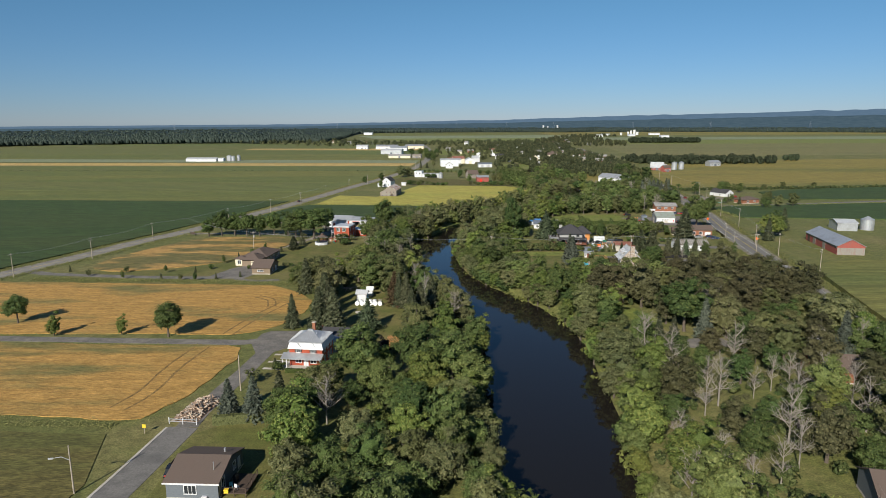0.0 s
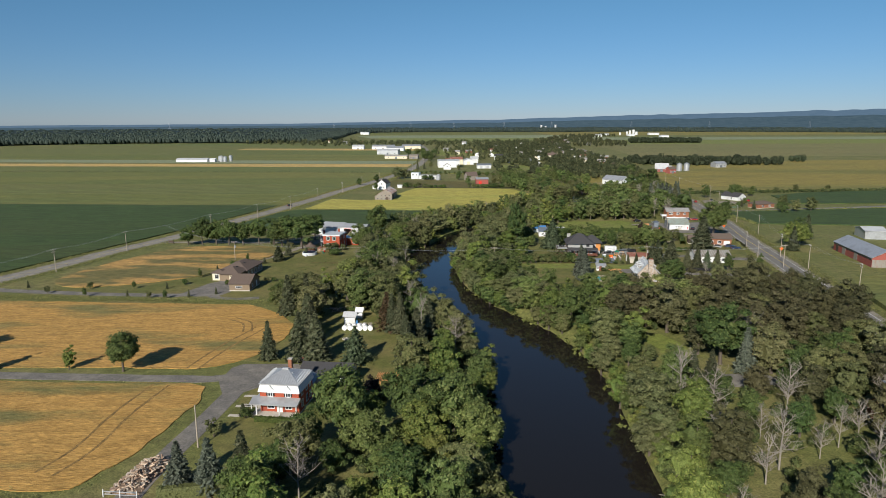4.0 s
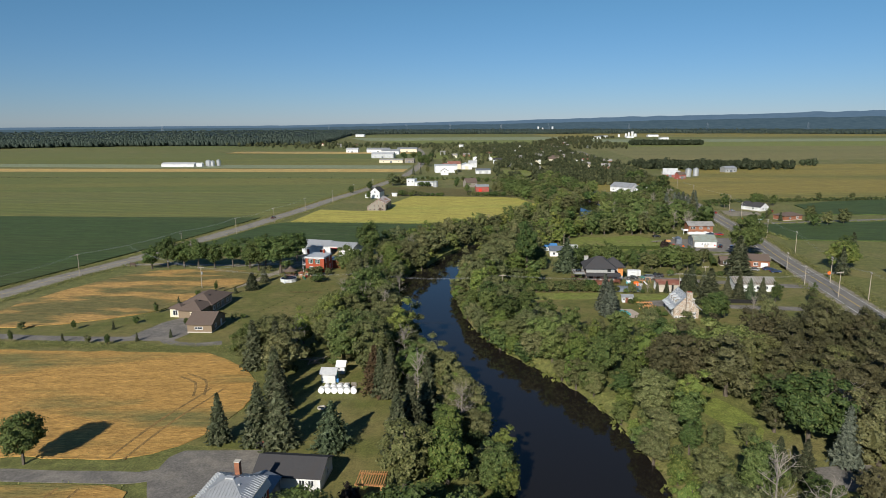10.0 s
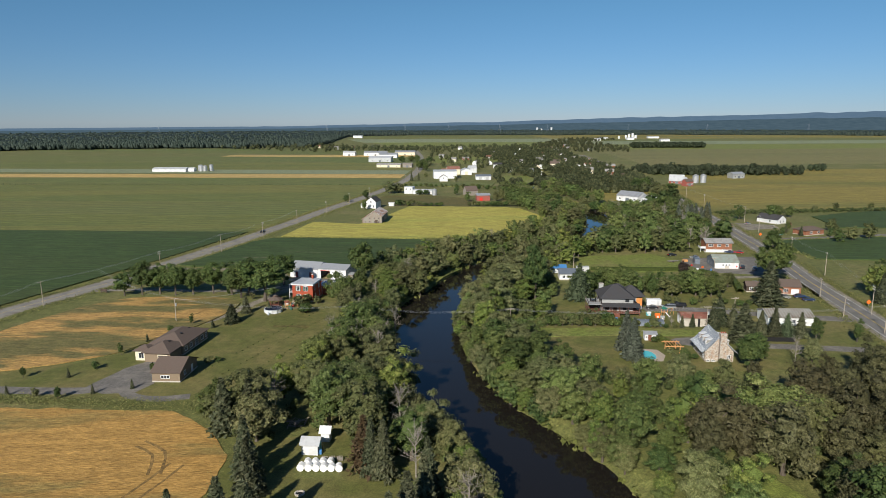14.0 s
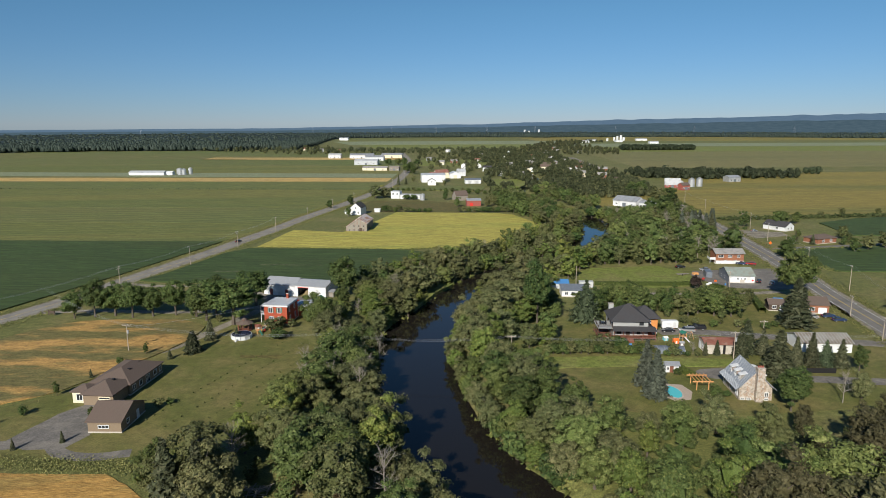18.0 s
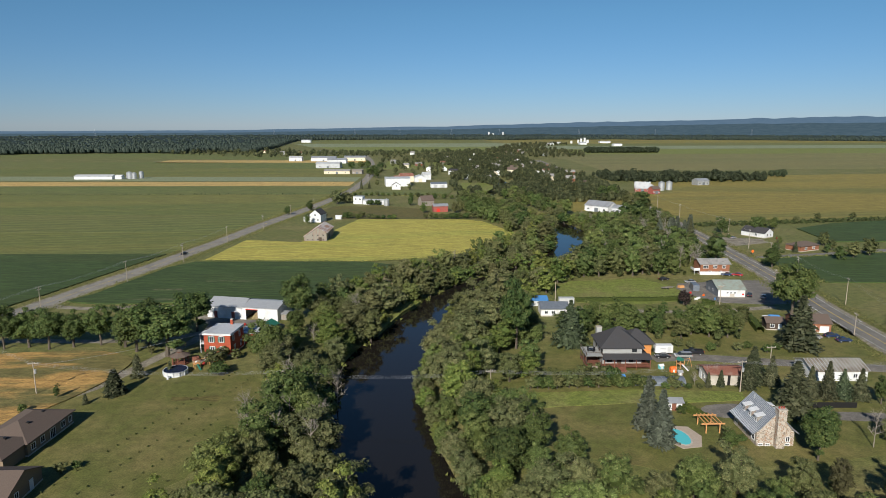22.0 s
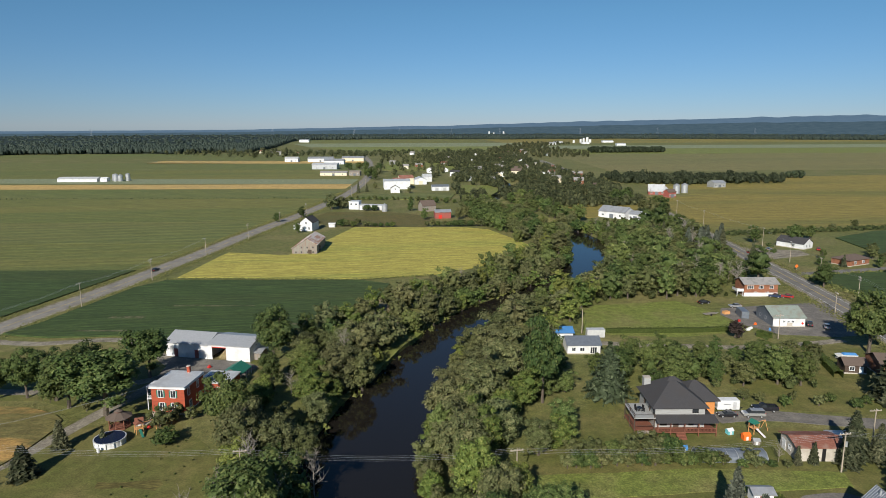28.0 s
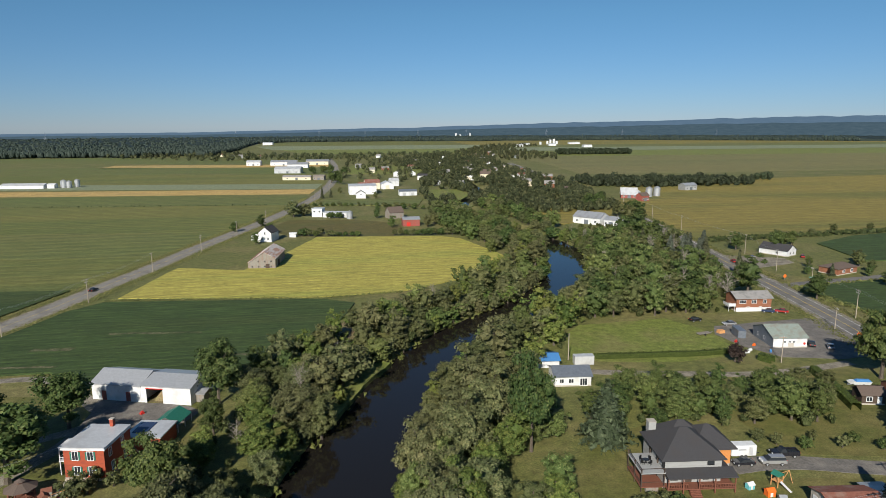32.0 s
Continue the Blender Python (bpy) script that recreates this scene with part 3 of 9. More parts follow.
ROAD_W = [(-268, -20), (-240, 70), (-210, 160), (-177, 254), (-163, 295), (-155, 324), (-140, 363), (-127, 412), (-114, 459), (-105, 500), (-97, 534), (-88, 580), (-78, 623),
          (-66, 672), (-52, 741), (-36, 840), (-25, 1000), (-24, 1130), (-30, 1400), (-60, 1800)]
ROAD_E = [(85, -20), (100, 80), (120, 170), (134, 241), (146, 302), (156, 358), (165, 397), (173, 440), (187, 523), (202, 615), (222, 741), (246, 940), (262, 1100), (290, 1400)]
band("road_shoulder_west", ROAD_W, 10.6, 0.03, GRAVEL, "pale gravel shoulders of the country road", "shoulder", 0.5)
band("road_west", ROAD_W, 7.4, 0.07, ASPHALT_PALE, "grey sun-bleached asphalt country road between fields", "road", 0.1)
band("road_shoulder_east", ROAD_E, 12.0, 0.03, GRAVEL, "pale gravel shoulders of the village road", "shoulder", 0.5)
band("road_east", ROAD_E, 8.6, 0.07, ASPHALT, "grey asphalt two-lane village road", "road", 0.1)


def painted_lines(name, pts, offset, width, material, label):
    c = curve_points(pts, 6.0)
    sh = []
    for i, p in enumerate(c):
        d = c[min(i + 1, len(c) - 1)] - c[max(i - 1, 0)]
        d = d / np.linalg.norm(d)
        sh.append(p + np.array([d[1], -d[0]]) * offset)
    band(name, sh, width, 0.078, material, label, "road marking", 0.0, 8.0)


WHITE_LINE = surface("worn_white_line", (0.5, 0.5, 0.48), (0.62, 0.62, 0.6), 3.0, 0.3, (0.3, 0.3, 0.29), bump=0)
YELLOW_LINE = surface("worn_yellow_line", (0.5, 0.36, 0.08), (0.58, 0.42, 0.1), 3.0, 0.3, (0.3, 0.25, 0.12), bump=0)
for o in (-3.7, 3.7):
    painted_lines("edge_line", ROAD_E, o, 0.22, WHITE_LINE, "worn white edge line on the road")
painted_lines("centre_line", ROAD_E, 0.0, 0.3, YELLOW_LINE, "worn yellow centre line on the road")
painted_lines("centre_line", ROAD_W, 0.0, 0.2, YELLOW_LINE, "faded yellow centre line on the road")

# lanes and yards
band("street", [(-64, 30), (-58, 70), (-54.5, 96), (-52, 121)], 6.0, 0.05, ASPHALT, "grey asphalt village street ending at a barrier", "street", 0.1, 3.0)
band("street_kerb", [(-67.3, 30), (-61.3, 70), (-57.8, 96), (-55.3, 121)], 0.5, 0.13, CONCRETE, "pale concrete kerb along the street", "kerb", 0.0, 3.0)
band("lane_house", [(-51.5, 121), (-51, 131), (-49.5, 143), (-47.5, 160), (-46, 176)], 4.4, 0.055, ASPHALT_DARK, "old grey asphalt lane leading to the brick house", "lane", 0.25, 3.0)
for px_, py_, w_ in ((-42.6, 157.0, 3.6), (-42.4, 162.2, 3.4)):
    slab("parking_strip", [(px_ - w_ / 2, py_ - 0.5), (px_ + w_ / 2, py_ - 0.5), (px_ + w_ / 2, py_ + 0.5), (px_ - w_ / 2, py_ + 0.5)], 0.06, CONCRETE, "pale concrete strip in the lawn by the lane", "parking strip", 0.05, 2.0)
band("lane_fields", [(-260, 183), (-125, 176), (-92, 174), (-55, 172), (-48, 174)], 4.0, 0.045, ASPHALT_DARK, "narrow grey asphalt lane between wheat fields", "lane", 0.25)
slab("yard_asphalt", [(-53, 171), (-52, 179), (-50, 181.5), (-35, 181.5), (-33, 174), (-34, 169), (-41, 168), (-45, 164), (-49, 163)], 0.06, ASPHALT_DARK, "cracked grey asphalt yard behind the brick house", "yard", 0.3, 3.0)
band("lane_bungalow", [(-170, 262), (-160, 256), (-118, 249.5), (-92, 248), (-84, 251)], 4.2, 0.05, ASPHALT_DARK, "grey asphalt drive to the bungalow", "lane", 0.3)
slab("yard_bungalow", [(-92, 250), (-86, 246), (-78, 246), (-75.5, 252), (-77, 264), (-82, 271), (-88, 263)], 0.06, ASPHALT_DARK, "grey asphalt yard before the bungalow garage", "yard", 0.4, 3.0)
band("lane_loop", [(-82, 249), (-77, 244), (-70, 242.5), (-63, 244)], 3.2, 0.055, ASPHALT_DARK, "grey asphalt loop round the garage lawn", "lane", 0.2, 2.0)
band("lane_farm", [(-92, 300), (-80, 306), (-74, 318), (-68.5, 332), (-63, 345), (-61, 356)], 3.6, 0.05, GRAVEL, "grey gravel lane to the red brick farmhouse", "lane", 0.3)
band("lane_trees", [(-140, 349), (-120, 350), (-90, 347), (-68, 350), (-60, 356)], 3.4, 0.045, GRAVEL, "pale gravel drive under a row of maples", "lane", 0.3)
band("lane_barn", [(-131, 392), (-110, 386), (-84, 387), (-68, 372), (-62, 364)], 3.6, 0.045, GRAVEL, "pale gravel track to the white barn", "lane", 0.3)
slab("yard_barn", [(-62, 350), (-58, 346), (-42, 347), (-37, 360), (-40, 363), (-64, 371)], 0.06, ASPHALT_DARK, "grey asphalt yard before the white barn", "yard", 0.4, 3.0)
band("drive_grey_house", [(73, 317), (84, 317.5), (100, 313), (125, 306), (146, 301)], 5.5, 0.05, ASPHALT_DARK, "grey asphalt drive to the big grey house", "drive", 0.3)
band("drive_stone_house", [(93, 278), (105, 276), (125, 273), (141, 270)], 4.6, 0.05, ASPHALT_DARK, "grey asphalt drive to the stone house", "drive", 0.3)
slab("yard_stone_house", [(69.5, 285.5), (70.5, 279), (73, 277), (84, 278), (85, 285.5)], 0.05, ASPHALT_DARK, "grey gravel yard behind the stone house", "yard", 0.5, 3.0, smooth_corners=True)
slab("yard_shop", [(118, 383), (124, 373), (141, 369), (157, 371), (166, 402), (158, 408), (120, 404), (116, 396)], 0.05, ASPHALT_DARK, "grey asphalt parking yard round the white shop", "yard", 0.5, 3.0)
band("lane_shop", [(62, 371), (68, 369.4), (86, 365.6), (106, 362.4), (122, 363), (140, 366)], 3.4, 0.045, GRAVEL, "pale gravel track beside the mown lawn", "lane", 0.3)
slab("lot_corner", [(176, 489), (190, 486), (215, 494), (218, 506), (196, 516), (190, 520)], 0.05, GRAVEL, "pale gravel lot by the white bungalow", "yard", 0.5, 3.0)
band("crossroad", [(176, 452), (200, 456), (240, 462), (330, 480)], 6.0, 0.05, ASPHALT, "grey asphalt side road", "road", 0.2)

SOY_THIN = surface("thin_soybean", (0.06, 0.075, 0.03), (0.16, 0.14, 0.08), 0.8, 0.3, (0.045, 0.065, 0.02), bump=0.5)
# ---- fields ----
def west_x(y, off=9.5):
    return float(np.interp(y, [p[1] for p in ROAD_W], [p[0] for p in ROAD_W])) - off


def east_x(y, off=10.0):
    return float(np.interp(y, [p[1] for p in ROAD_E], [p[0] for p in ROAD_E])) + off


def west_strip(name, a, b, material, top, label, far=-1300.0, slope=-0.075):
    """A field left of the country road between two lines that cross it at y = a and y = b."""
    right = [(west_x(y), y) for y in np.linspace(a, b, 6)]
    slab(name, right + [(far, b + slope * (far - right[-1][0])), (far, a + slope * (far - right[0][0]))], top, material, label, "field", 0.4, 30.0)


west_strip("field_soybean_west", 60, 489, SOY, 0.55, "dense dark green soybean field in faint rows", -700)
west_strip("field_corn_strip", 490.5, 560, CORN, 0.06, "tall olive green corn beside the road")
west_strip("field_corn_wide", 561, 640, CORN_GREEN, 0.06, "tall green corn field in long rows")
west_strip("field_corn_olive", 641.5, 785, CORN, 0.06, "olive corn field turning yellow")
west_strip("field_corn_dark", 789, 872, CORN_GREEN, 0.06, "dark green corn field in long rows")
west_strip("field_stubble_tan", 880, 932, TAN_CROP, 0.06, "bright tan strip of ripe grain")
west_strip("field_pale_strip", 936, 1000, PALE_CROP, 0.06, "pale grey-green strip of young crop", slope=-0.12)
west_strip("field_corn_far", 1004, 1160, CORN, 0.06, "far olive corn field", slope=-0.12)
west_strip("field_corn_far", 1168, 1330, CORN_GREEN, 0.06, "far green corn field", slope=-0.16)
west_strip("field_pale_far", 1340, 1420, TAN_CROP, 0.06, "far pale grain field", -420, slope=-0.1)
west_strip("field_green_far", 1425, 1660, CORN_GREEN, 0.06, "far green field before the forest", slope=-0.25)
slab("field_soybean_east", [(-118, 408), (-124, 396), (-108, 391), (-84, 391), (-66, 376), (-40, 378), (-33, 384), (-14, 410), (-4, 432), (0, 452), (-12, 459), (-96, 467), (-105, 455)],
     0.55, SOY, "dark green soybean field between road and river", "field", 0.5)
slab("field_oats", [(-93, 473), (-12, 463), (20, 468), (48, 486), (66, 504), (80, 528), (75, 550), (64, 592), (52, 602), (-22, 610), (-29, 585), (-36, 560), (-52, 519), (-84, 529)],
     0.3, YELLOW_CROP, "bright yellow-green ripening oat field in swaths", "field", 0.6)
slab("field_wheat_middle", [(-172, 243), (-64, 235), (-52, 226), (-45, 214), (-44, 204), (-47, 190), (-52, 183), (-60, 179), (-128, 180.5), (-235, 187), (-205, 240)],
     0.16, WHEAT, "ripe golden wheat field with wheel tracks", "field", 1.1, 2.0)
slab("field_wheat_front", [(-260, 178), (-128, 172), (-60, 169), (-54.8, 167), (-53.4, 160), (-55, 145), (-59.5, 128.5), (-62, 124.5), (-66.5, 124), (-78, 125.8), (-92, 126.6), (-260, 132)],
     0.16, WHEAT, "ripe golden wheat field with wheel tracks", "field", 1.1, 2.0)
slab("field_wheat_thin", [(-150, 268), (-143, 300), (-132, 326), (-120, 338), (-86, 338), (-73, 330), (-77, 310), (-86, 292), (-97, 272), (-118, 262), (-140, 257)],
     0.3, WHEAT_THIN, "thin golden wheat with bare green-brown patches", "field", 0.8, smooth_corners=True)
slab("field_stubble_front", [(-260, 124), (-92, 120), (-66, 118), (-60.5, 100), (-66, 60), (-72, 20), (-260, 20)], 0.12, STUBBLE, "mown brown-green hay stubble in curved rows", "field", 0.4)


# brown of trodden straw, darkened further for the shadow inside the ruts
TRACK = surface("shaded_trodden_wheat", (0.16, 0.105, 0.04), (0.27, 0.165, 0.056), 1.5, 0.1, None, bump=0.5)


TRACK_A = [(-65.2, 168.4), (-67, 152.9), (-66.9, 138.7), (-69.3, 129.5)]


def tracks(pts, gap=1.9, z=0.172):
    for o in (-gap / 2, gap / 2):
        c = curve_points(pts, 3.0)
        q = []
        for i, p in enumerate(c):
            d = c[min(i + 1, len(c) - 1)] - c[max(i - 1, 0)]
            d = d / np.linalg.norm(d)
            q.append(p + np.array([d[1], -d[0]]) * o)
        band("wheel_track", q[::2], 0.6, z, TRACK, "flattened wheel track in the wheat, brown darkened for rut shade", "wheel track", 0.15, 3.0)


tracks(TRACK_A, 3.9)
tracks([(-61.7, 178.5), (-60.4, 186), (-58.2, 196), (-55.2, 205), (-53.5, 211)], 3.0)
tracks([(-56.4, 207), (-57.2, 212.5), (-61.3, 217.8), (-68, 221)], 2.4, 0.178)


def east_strip(name, a, b, material, top, label, far=1500.0, slope=0.12, off=10.0):
    left = [(east_x(y, off), y) for y in np.linspace(a, b, 6)]
    slab(name, left + [(far, b + slope * (far - left[-1][0])), (far, a + slope * (far - left[0][0]))], top, material, label, "field", 0.4, 30.0)


slab("field_corn_roadside", [(150, 262), (172, 268), (300, 270), (300, 120), (124, 120), (130, 180)], 1.6, CORN, "olive corn beside the village road", "field", 0.5)
slab("field_soybean_yard", [(184, 400), (183, 448), (250, 458), (420, 480), (420, 395), (300, 385)], 0.55, SOY, "dark green soybean field behind houses", "field", 0.5)
slab("field_soybean_east", [(252, 492), (262, 540), (300, 560), (700, 640), (700, 520), (420, 484)], 0.55, SOY, "dark green soybean field beyond the houses", "field", 0.5)
east_strip("field_corn_golden", 562, 770, CORN_GOLD, 0.06, "golden ripening corn field in long rows", slope=0.1)
east_strip("field_corn_golden", 778, 960, CORN_GOLD, 0.06, "golden ripening corn field in long rows", slope=0.1, off=60)
east_strip("field_brown", 1090, 1620, BROWN_CROP, 0.06, "wide brown field beyond the tree line", 2600, 0.02, 60)
east_strip("field_green_strip", 1640, 1960, MEADOW, 0.06, "far green strip field", 3400, 0.0, 150)
east_strip("field_pale_strip", 1980, 2250, PALE_CROP, 0.06, "far pale strip field", 3600, 0.0, 150)
east_strip("field_green_strip", 2270, 2520, CORN_GREEN, 0.06, "far green strip field", 3800, 0.0, 150)
east_strip("field_tan_strip", 2540, 3200, CORN_GOLD, 0.06, "far golden strip field", 4200, 0.0, 150)
slab("field_green_north", [(-120, 1900), (330, 1900), (400, 2200), (-200, 2200)], 0.35, MEADOW, "far green field north of the village", "field", 0.5, 60)
slab("field_tan_north", [(-230, 2220), (420, 2220), (520, 2600), (-330, 2600)], 0.35, PALE_CROP, "far pale field north of the village", "field", 0.5, 60)
slab("field_green_north", [(-330, 2620), (380, 2620), (400, 3150), (-330, 3150)], 0.2, CORN, "far olive field north of the village", "field", 0.5, 60)
slab("field_river_side", [(70, 770), (100, 800), (118, 850), (112, 900), (84, 905), (72, 850)], 0.2, MEADOW, "pale green meadow between village trees", "field", 1.0)
slab("field_village", [(-30, 614), (26, 607), (34, 640), (24, 668), (2, 684), (-46, 690), (-55, 655), (-52, 632)], 0.05, STUBBLE, "dull green paddock near the red barn", "field", 0.8)
slab("field_village_strip", [(-31, 779), (56, 760), (66, 812), (-23, 826)], 0.6, CORN_GREEN, "green strip field before the white warehouse", "field", 0.6)
slab("field_meadow_bend", [(116, 686), (137, 720), (173, 733), (212, 735), (210, 712), (197, 680), (170, 655), (142, 634), (146, 662), (119, 676)], 0.4, CORN_GOLD, "yellow-green crop field beside the long barn", "field", 1.0)
slab("field_village_north", [(-10, 1160), (180, 1130), (200, 1300), (0, 1360)], 0.4, MEADOW, "light green field behind village houses", "field", 1.0)

for pts in ([(-98, 410), (-86, 409), (-85, 412), (-97, 412)], [(-103, 396), (-84, 394), (-84, 395.5), (-103, 397)], [(-80, 424), (-50, 421), (-50, 422.5), (-80, 425.5)], [(-40, 398), (-28, 396), (-28, 398), (-40, 400)]):
    slab("bare_patch", pts, 0.556, SOY_THIN, "thin pale streak in the soybean field", "bare patch", 0.8, 2.0, base=0.4)

# lawns
slab("lawn_front", [(-47, 60), (-49, 118), (-44, 122), (-34, 124), (-26, 112), (-24, 60)], 0.03, LAWN, "mown green lawn round the slate house", "lawn", 0.6)
slab("lawn_brick_house", [(-45, 140), (-44, 160), (-43, 168), (-33, 181), (-52, 184), (-46, 200), (-43, 220), (-10, 226), (-6, 200), (-10, 172), (-20, 150), (-24, 136), (-34, 132)], 0.028, LAWN, "mown green lawn round the brick house", "lawn", 0.8)
slab("lawn_bungalow", [(-155, 254), (-100, 268), (-84, 294), (-70, 326), (-50, 328), (-36, 310), (-34, 290), (-42, 262), (-58, 244), (-70, 238), (-160, 249)], 0.028, LAWN, "mown green lawn with young trees round the bungalow", "lawn", 0.8)
slab("worn_patch", [(-56, 299.5), (-45, 297.5), (-44, 300), (-46, 302), (-56, 302)], 0.036, STUBBLE, "worn brown patch in the mown lawn", "bare patch", 2.2, 2.0, base=0.0)
slab("lawn_farm", [(-136, 346), (-86, 341), (-66, 332), (-38, 330), (-34, 372), (-66, 372), (-100, 378), (-128, 380)], 0.028, LAWN, "shaded lawn under a row of maples", "lawn", 0.8)
slab("lawn_stone_house", [(22, 292), (27, 268), (52, 256), (70, 256), (92, 258), (136, 262), (142, 298), (112, 308), (76, 312), (70, 340), (50, 330), (30, 312)], 0.028, LAWN, "mown lawn behind the houses", "lawn", 0.8)
slab("lawn_tall_grass", [(24.5, 285.5), (31, 287), (54, 287.8), (70, 286.8), (84.5, 286.8), (86, 291.8), (68, 294.7), (61, 295.7), (27, 296.2)], 0.12, MEADOW, "strip of taller bright green grass between lawns", "lawn", 0.5, 3.0)
slab("lawn_meadow", [(62, 379), (68, 404), (76, 412), (108, 415), (116, 398), (114, 377), (90, 374)], 0.06, MEADOW, "bright green mown meadow by the river", "lawn", 0.6)
slab("lawn_hedge", [(88, 320), (140, 310), (152, 352), (140, 362), (96, 360), (86, 345)], 0.03, LAWN, "mown green lawn with a clipped hedge", "lawn", 0.6)
slab("clearing", [(55, 201), (62, 204), (65, 196), (65, 188), (63, 184), (58, 181), (54.5, 183), (58, 191)], 0.06, MEADOW, "small grassy clearing in the woods", "lawn", 0.8, 3.0)
slab("yard_woods", [(65, 173), (64, 167), (70, 165), (79, 168), (77.5, 174)], 0.05, ASPHALT_DARK, "shaded asphalt yard hidden in the woods", "yard", 0.4, 3.0)
slab("bare_bank", [(-14, 402), (-4, 400), (4, 420), (2, 432), (-8, 424)], 0.1, EARTH, "bare tan earth beside the soybean field", "bank", 1.0, 3.0)
slab("reed_bank", [(-14, 352), (-6, 350), (2, 372), (10, 388), (4, 392), (-6, 378)], -0.8, MEADOW, "bright green grassy river bank", "bank", 1.2, 3.0, base=-3)
slab("reed_bank", [(17, 243), (27, 228), (36, 212), (38, 216), (28, 236), (18, 250)], -1.2, MEADOW, "bright green grassy river bank", "bank", 1.0, 3.0, base=-3)


# ---- far forest and hills ----
def polar(az, r):
    return math.sin(radians(az)) * r, math.cos(radians(az)) * r


def forest_edge(az):
    base = np.interp(az, [-60, -34, -30, -24, -14, -10, -8.6, -7.2, -5, 2, 10, 18, 60], [1780, 1960, 2000, 1950, 1860, 1880, 2200, 3050, 3250, 3300, 3250, 3400, 3400])
    return float(base) + 60 * noise.noise((az * 0.35, 1.0, 2.0))


def build_forest():
    azs = np.arange(-56, 56.1, 0.3)
    verts, faces = [], []
    k = 16
    for az in azs:
        r0 = forest_edge(az)
        for j in range(k):
            s = (j / (k - 1)) ** 1.8
            r = r0 + (4980 - r0) * s
            x, y = polar(az, r)
            z = 8 + 3 * noise.noise((x * 0.02, y * 0.02, 0)) + 3.5 * noise.noise((x * 0.09, y * 0.09, 4))
            verts.append((x, y, z if j else 0))
    n = len(azs)
    for i in range(n - 1):
        for j in range(k - 1):
            a = i * k + j
            faces.append((a, a + k, a + k + 1, a + 1))
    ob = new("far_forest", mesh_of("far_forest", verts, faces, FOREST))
    tagged(ob, "unbroken forest canopy towards the horizon, haze in its dark bluish colour", "forest", kind="stuff")


build_forest()


def build_hills(name, r, tops, material, seed):
    verts, faces = [], []
    azs = np.arange(-58, 58.1, 0.25)
    for az in azs:
        h = float(np.interp(az, [t[0] for t in tops], [t[1] for t in tops]))
        h += h * 0.07 * noise.noise((az * 0.3, seed, 0)) + h * 0.05 * noise.noise((az * 0.9, seed, 5)) + 1.2 * noise.noise((az * 4, seed, 3))
        for rr, zz in ((r - 200, 0), (r - 90, h * 0.55), (r, h), (r + 30, 0)):
            x, y = polar(az, rr)
            verts.append((x, y, zz))
    for i in range(len(azs) - 1):
        for j in range(3):
            a = 4 * i + j
            faces.append((a, a + 4, a + 5, a + 1))
    ob = new(name, mesh_of(name, verts, faces, material))
    tagged(ob, "low wooded hills along the horizon, haze painted as blue glow", "hills", kind="structure")


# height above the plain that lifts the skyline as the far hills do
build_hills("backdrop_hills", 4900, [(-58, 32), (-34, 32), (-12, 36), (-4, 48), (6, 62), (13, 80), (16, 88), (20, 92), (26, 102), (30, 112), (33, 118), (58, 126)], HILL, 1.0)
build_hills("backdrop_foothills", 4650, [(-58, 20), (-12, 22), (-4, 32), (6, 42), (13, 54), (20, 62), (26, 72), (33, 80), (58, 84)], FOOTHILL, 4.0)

# ---- trees ----
ICO = bmesh.new()
bmesh.ops.create_icosphere(ICO, subdivisions=2, radius=1.0)
ICO_V = np.array([v.co for v in ICO.verts])
ICO_F = np.array([[v.index for v in f.verts] for f in ICO.faces])
ICO.free()
ICO1 = bmesh.new()
bmesh.ops.create_icosphere(ICO1, subdivisions=1, radius=1.0)
ICO1_V = np.array([v.co for v in ICO1.verts])
ICO1_F = np.array([[v.index for v in f.verts] for f in ICO1.faces])
ICO1.free()


def sprays(rng, centres, normals, size, jitter=0.7, aspect=1.5):
    """A bent leaf spray at each centre, facing roughly along its normal."""
    k = len(centres)
    nrm = normals + rng.normal(0, jitter, (k, 3))
    nrm /= np.linalg.norm(nrm, axis=1)[:, None]
    ref = rng.normal(0, 1, (k, 3))
    u = np.cross(nrm, ref)
    u /= np.linalg.norm(u, axis=1)[:, None]
    w = np.cross(nrm, u)
    s = size * rng.uniform(0.6, 1.35, (k, 1))
    a = centres + u * s * aspect * 0.6
    b = centres - u * s * aspect * 0.4 + w * s * 0.6
    c = centres - u * s * aspect * 0.4 - w * s * 0.6
    verts = np.stack([a, b, c], 1).reshape(-1, 3)
    return verts, np.arange(k)[:, None] * 3 + np.array([0, 1, 2])


def join(pieces):
    verts, faces, k = [], [], 0
    for v, f in pieces:
        verts.append(v)
        faces.append(f + k)
        k += len(v)
    return np.concatenate(verts), np.concatenate(faces)


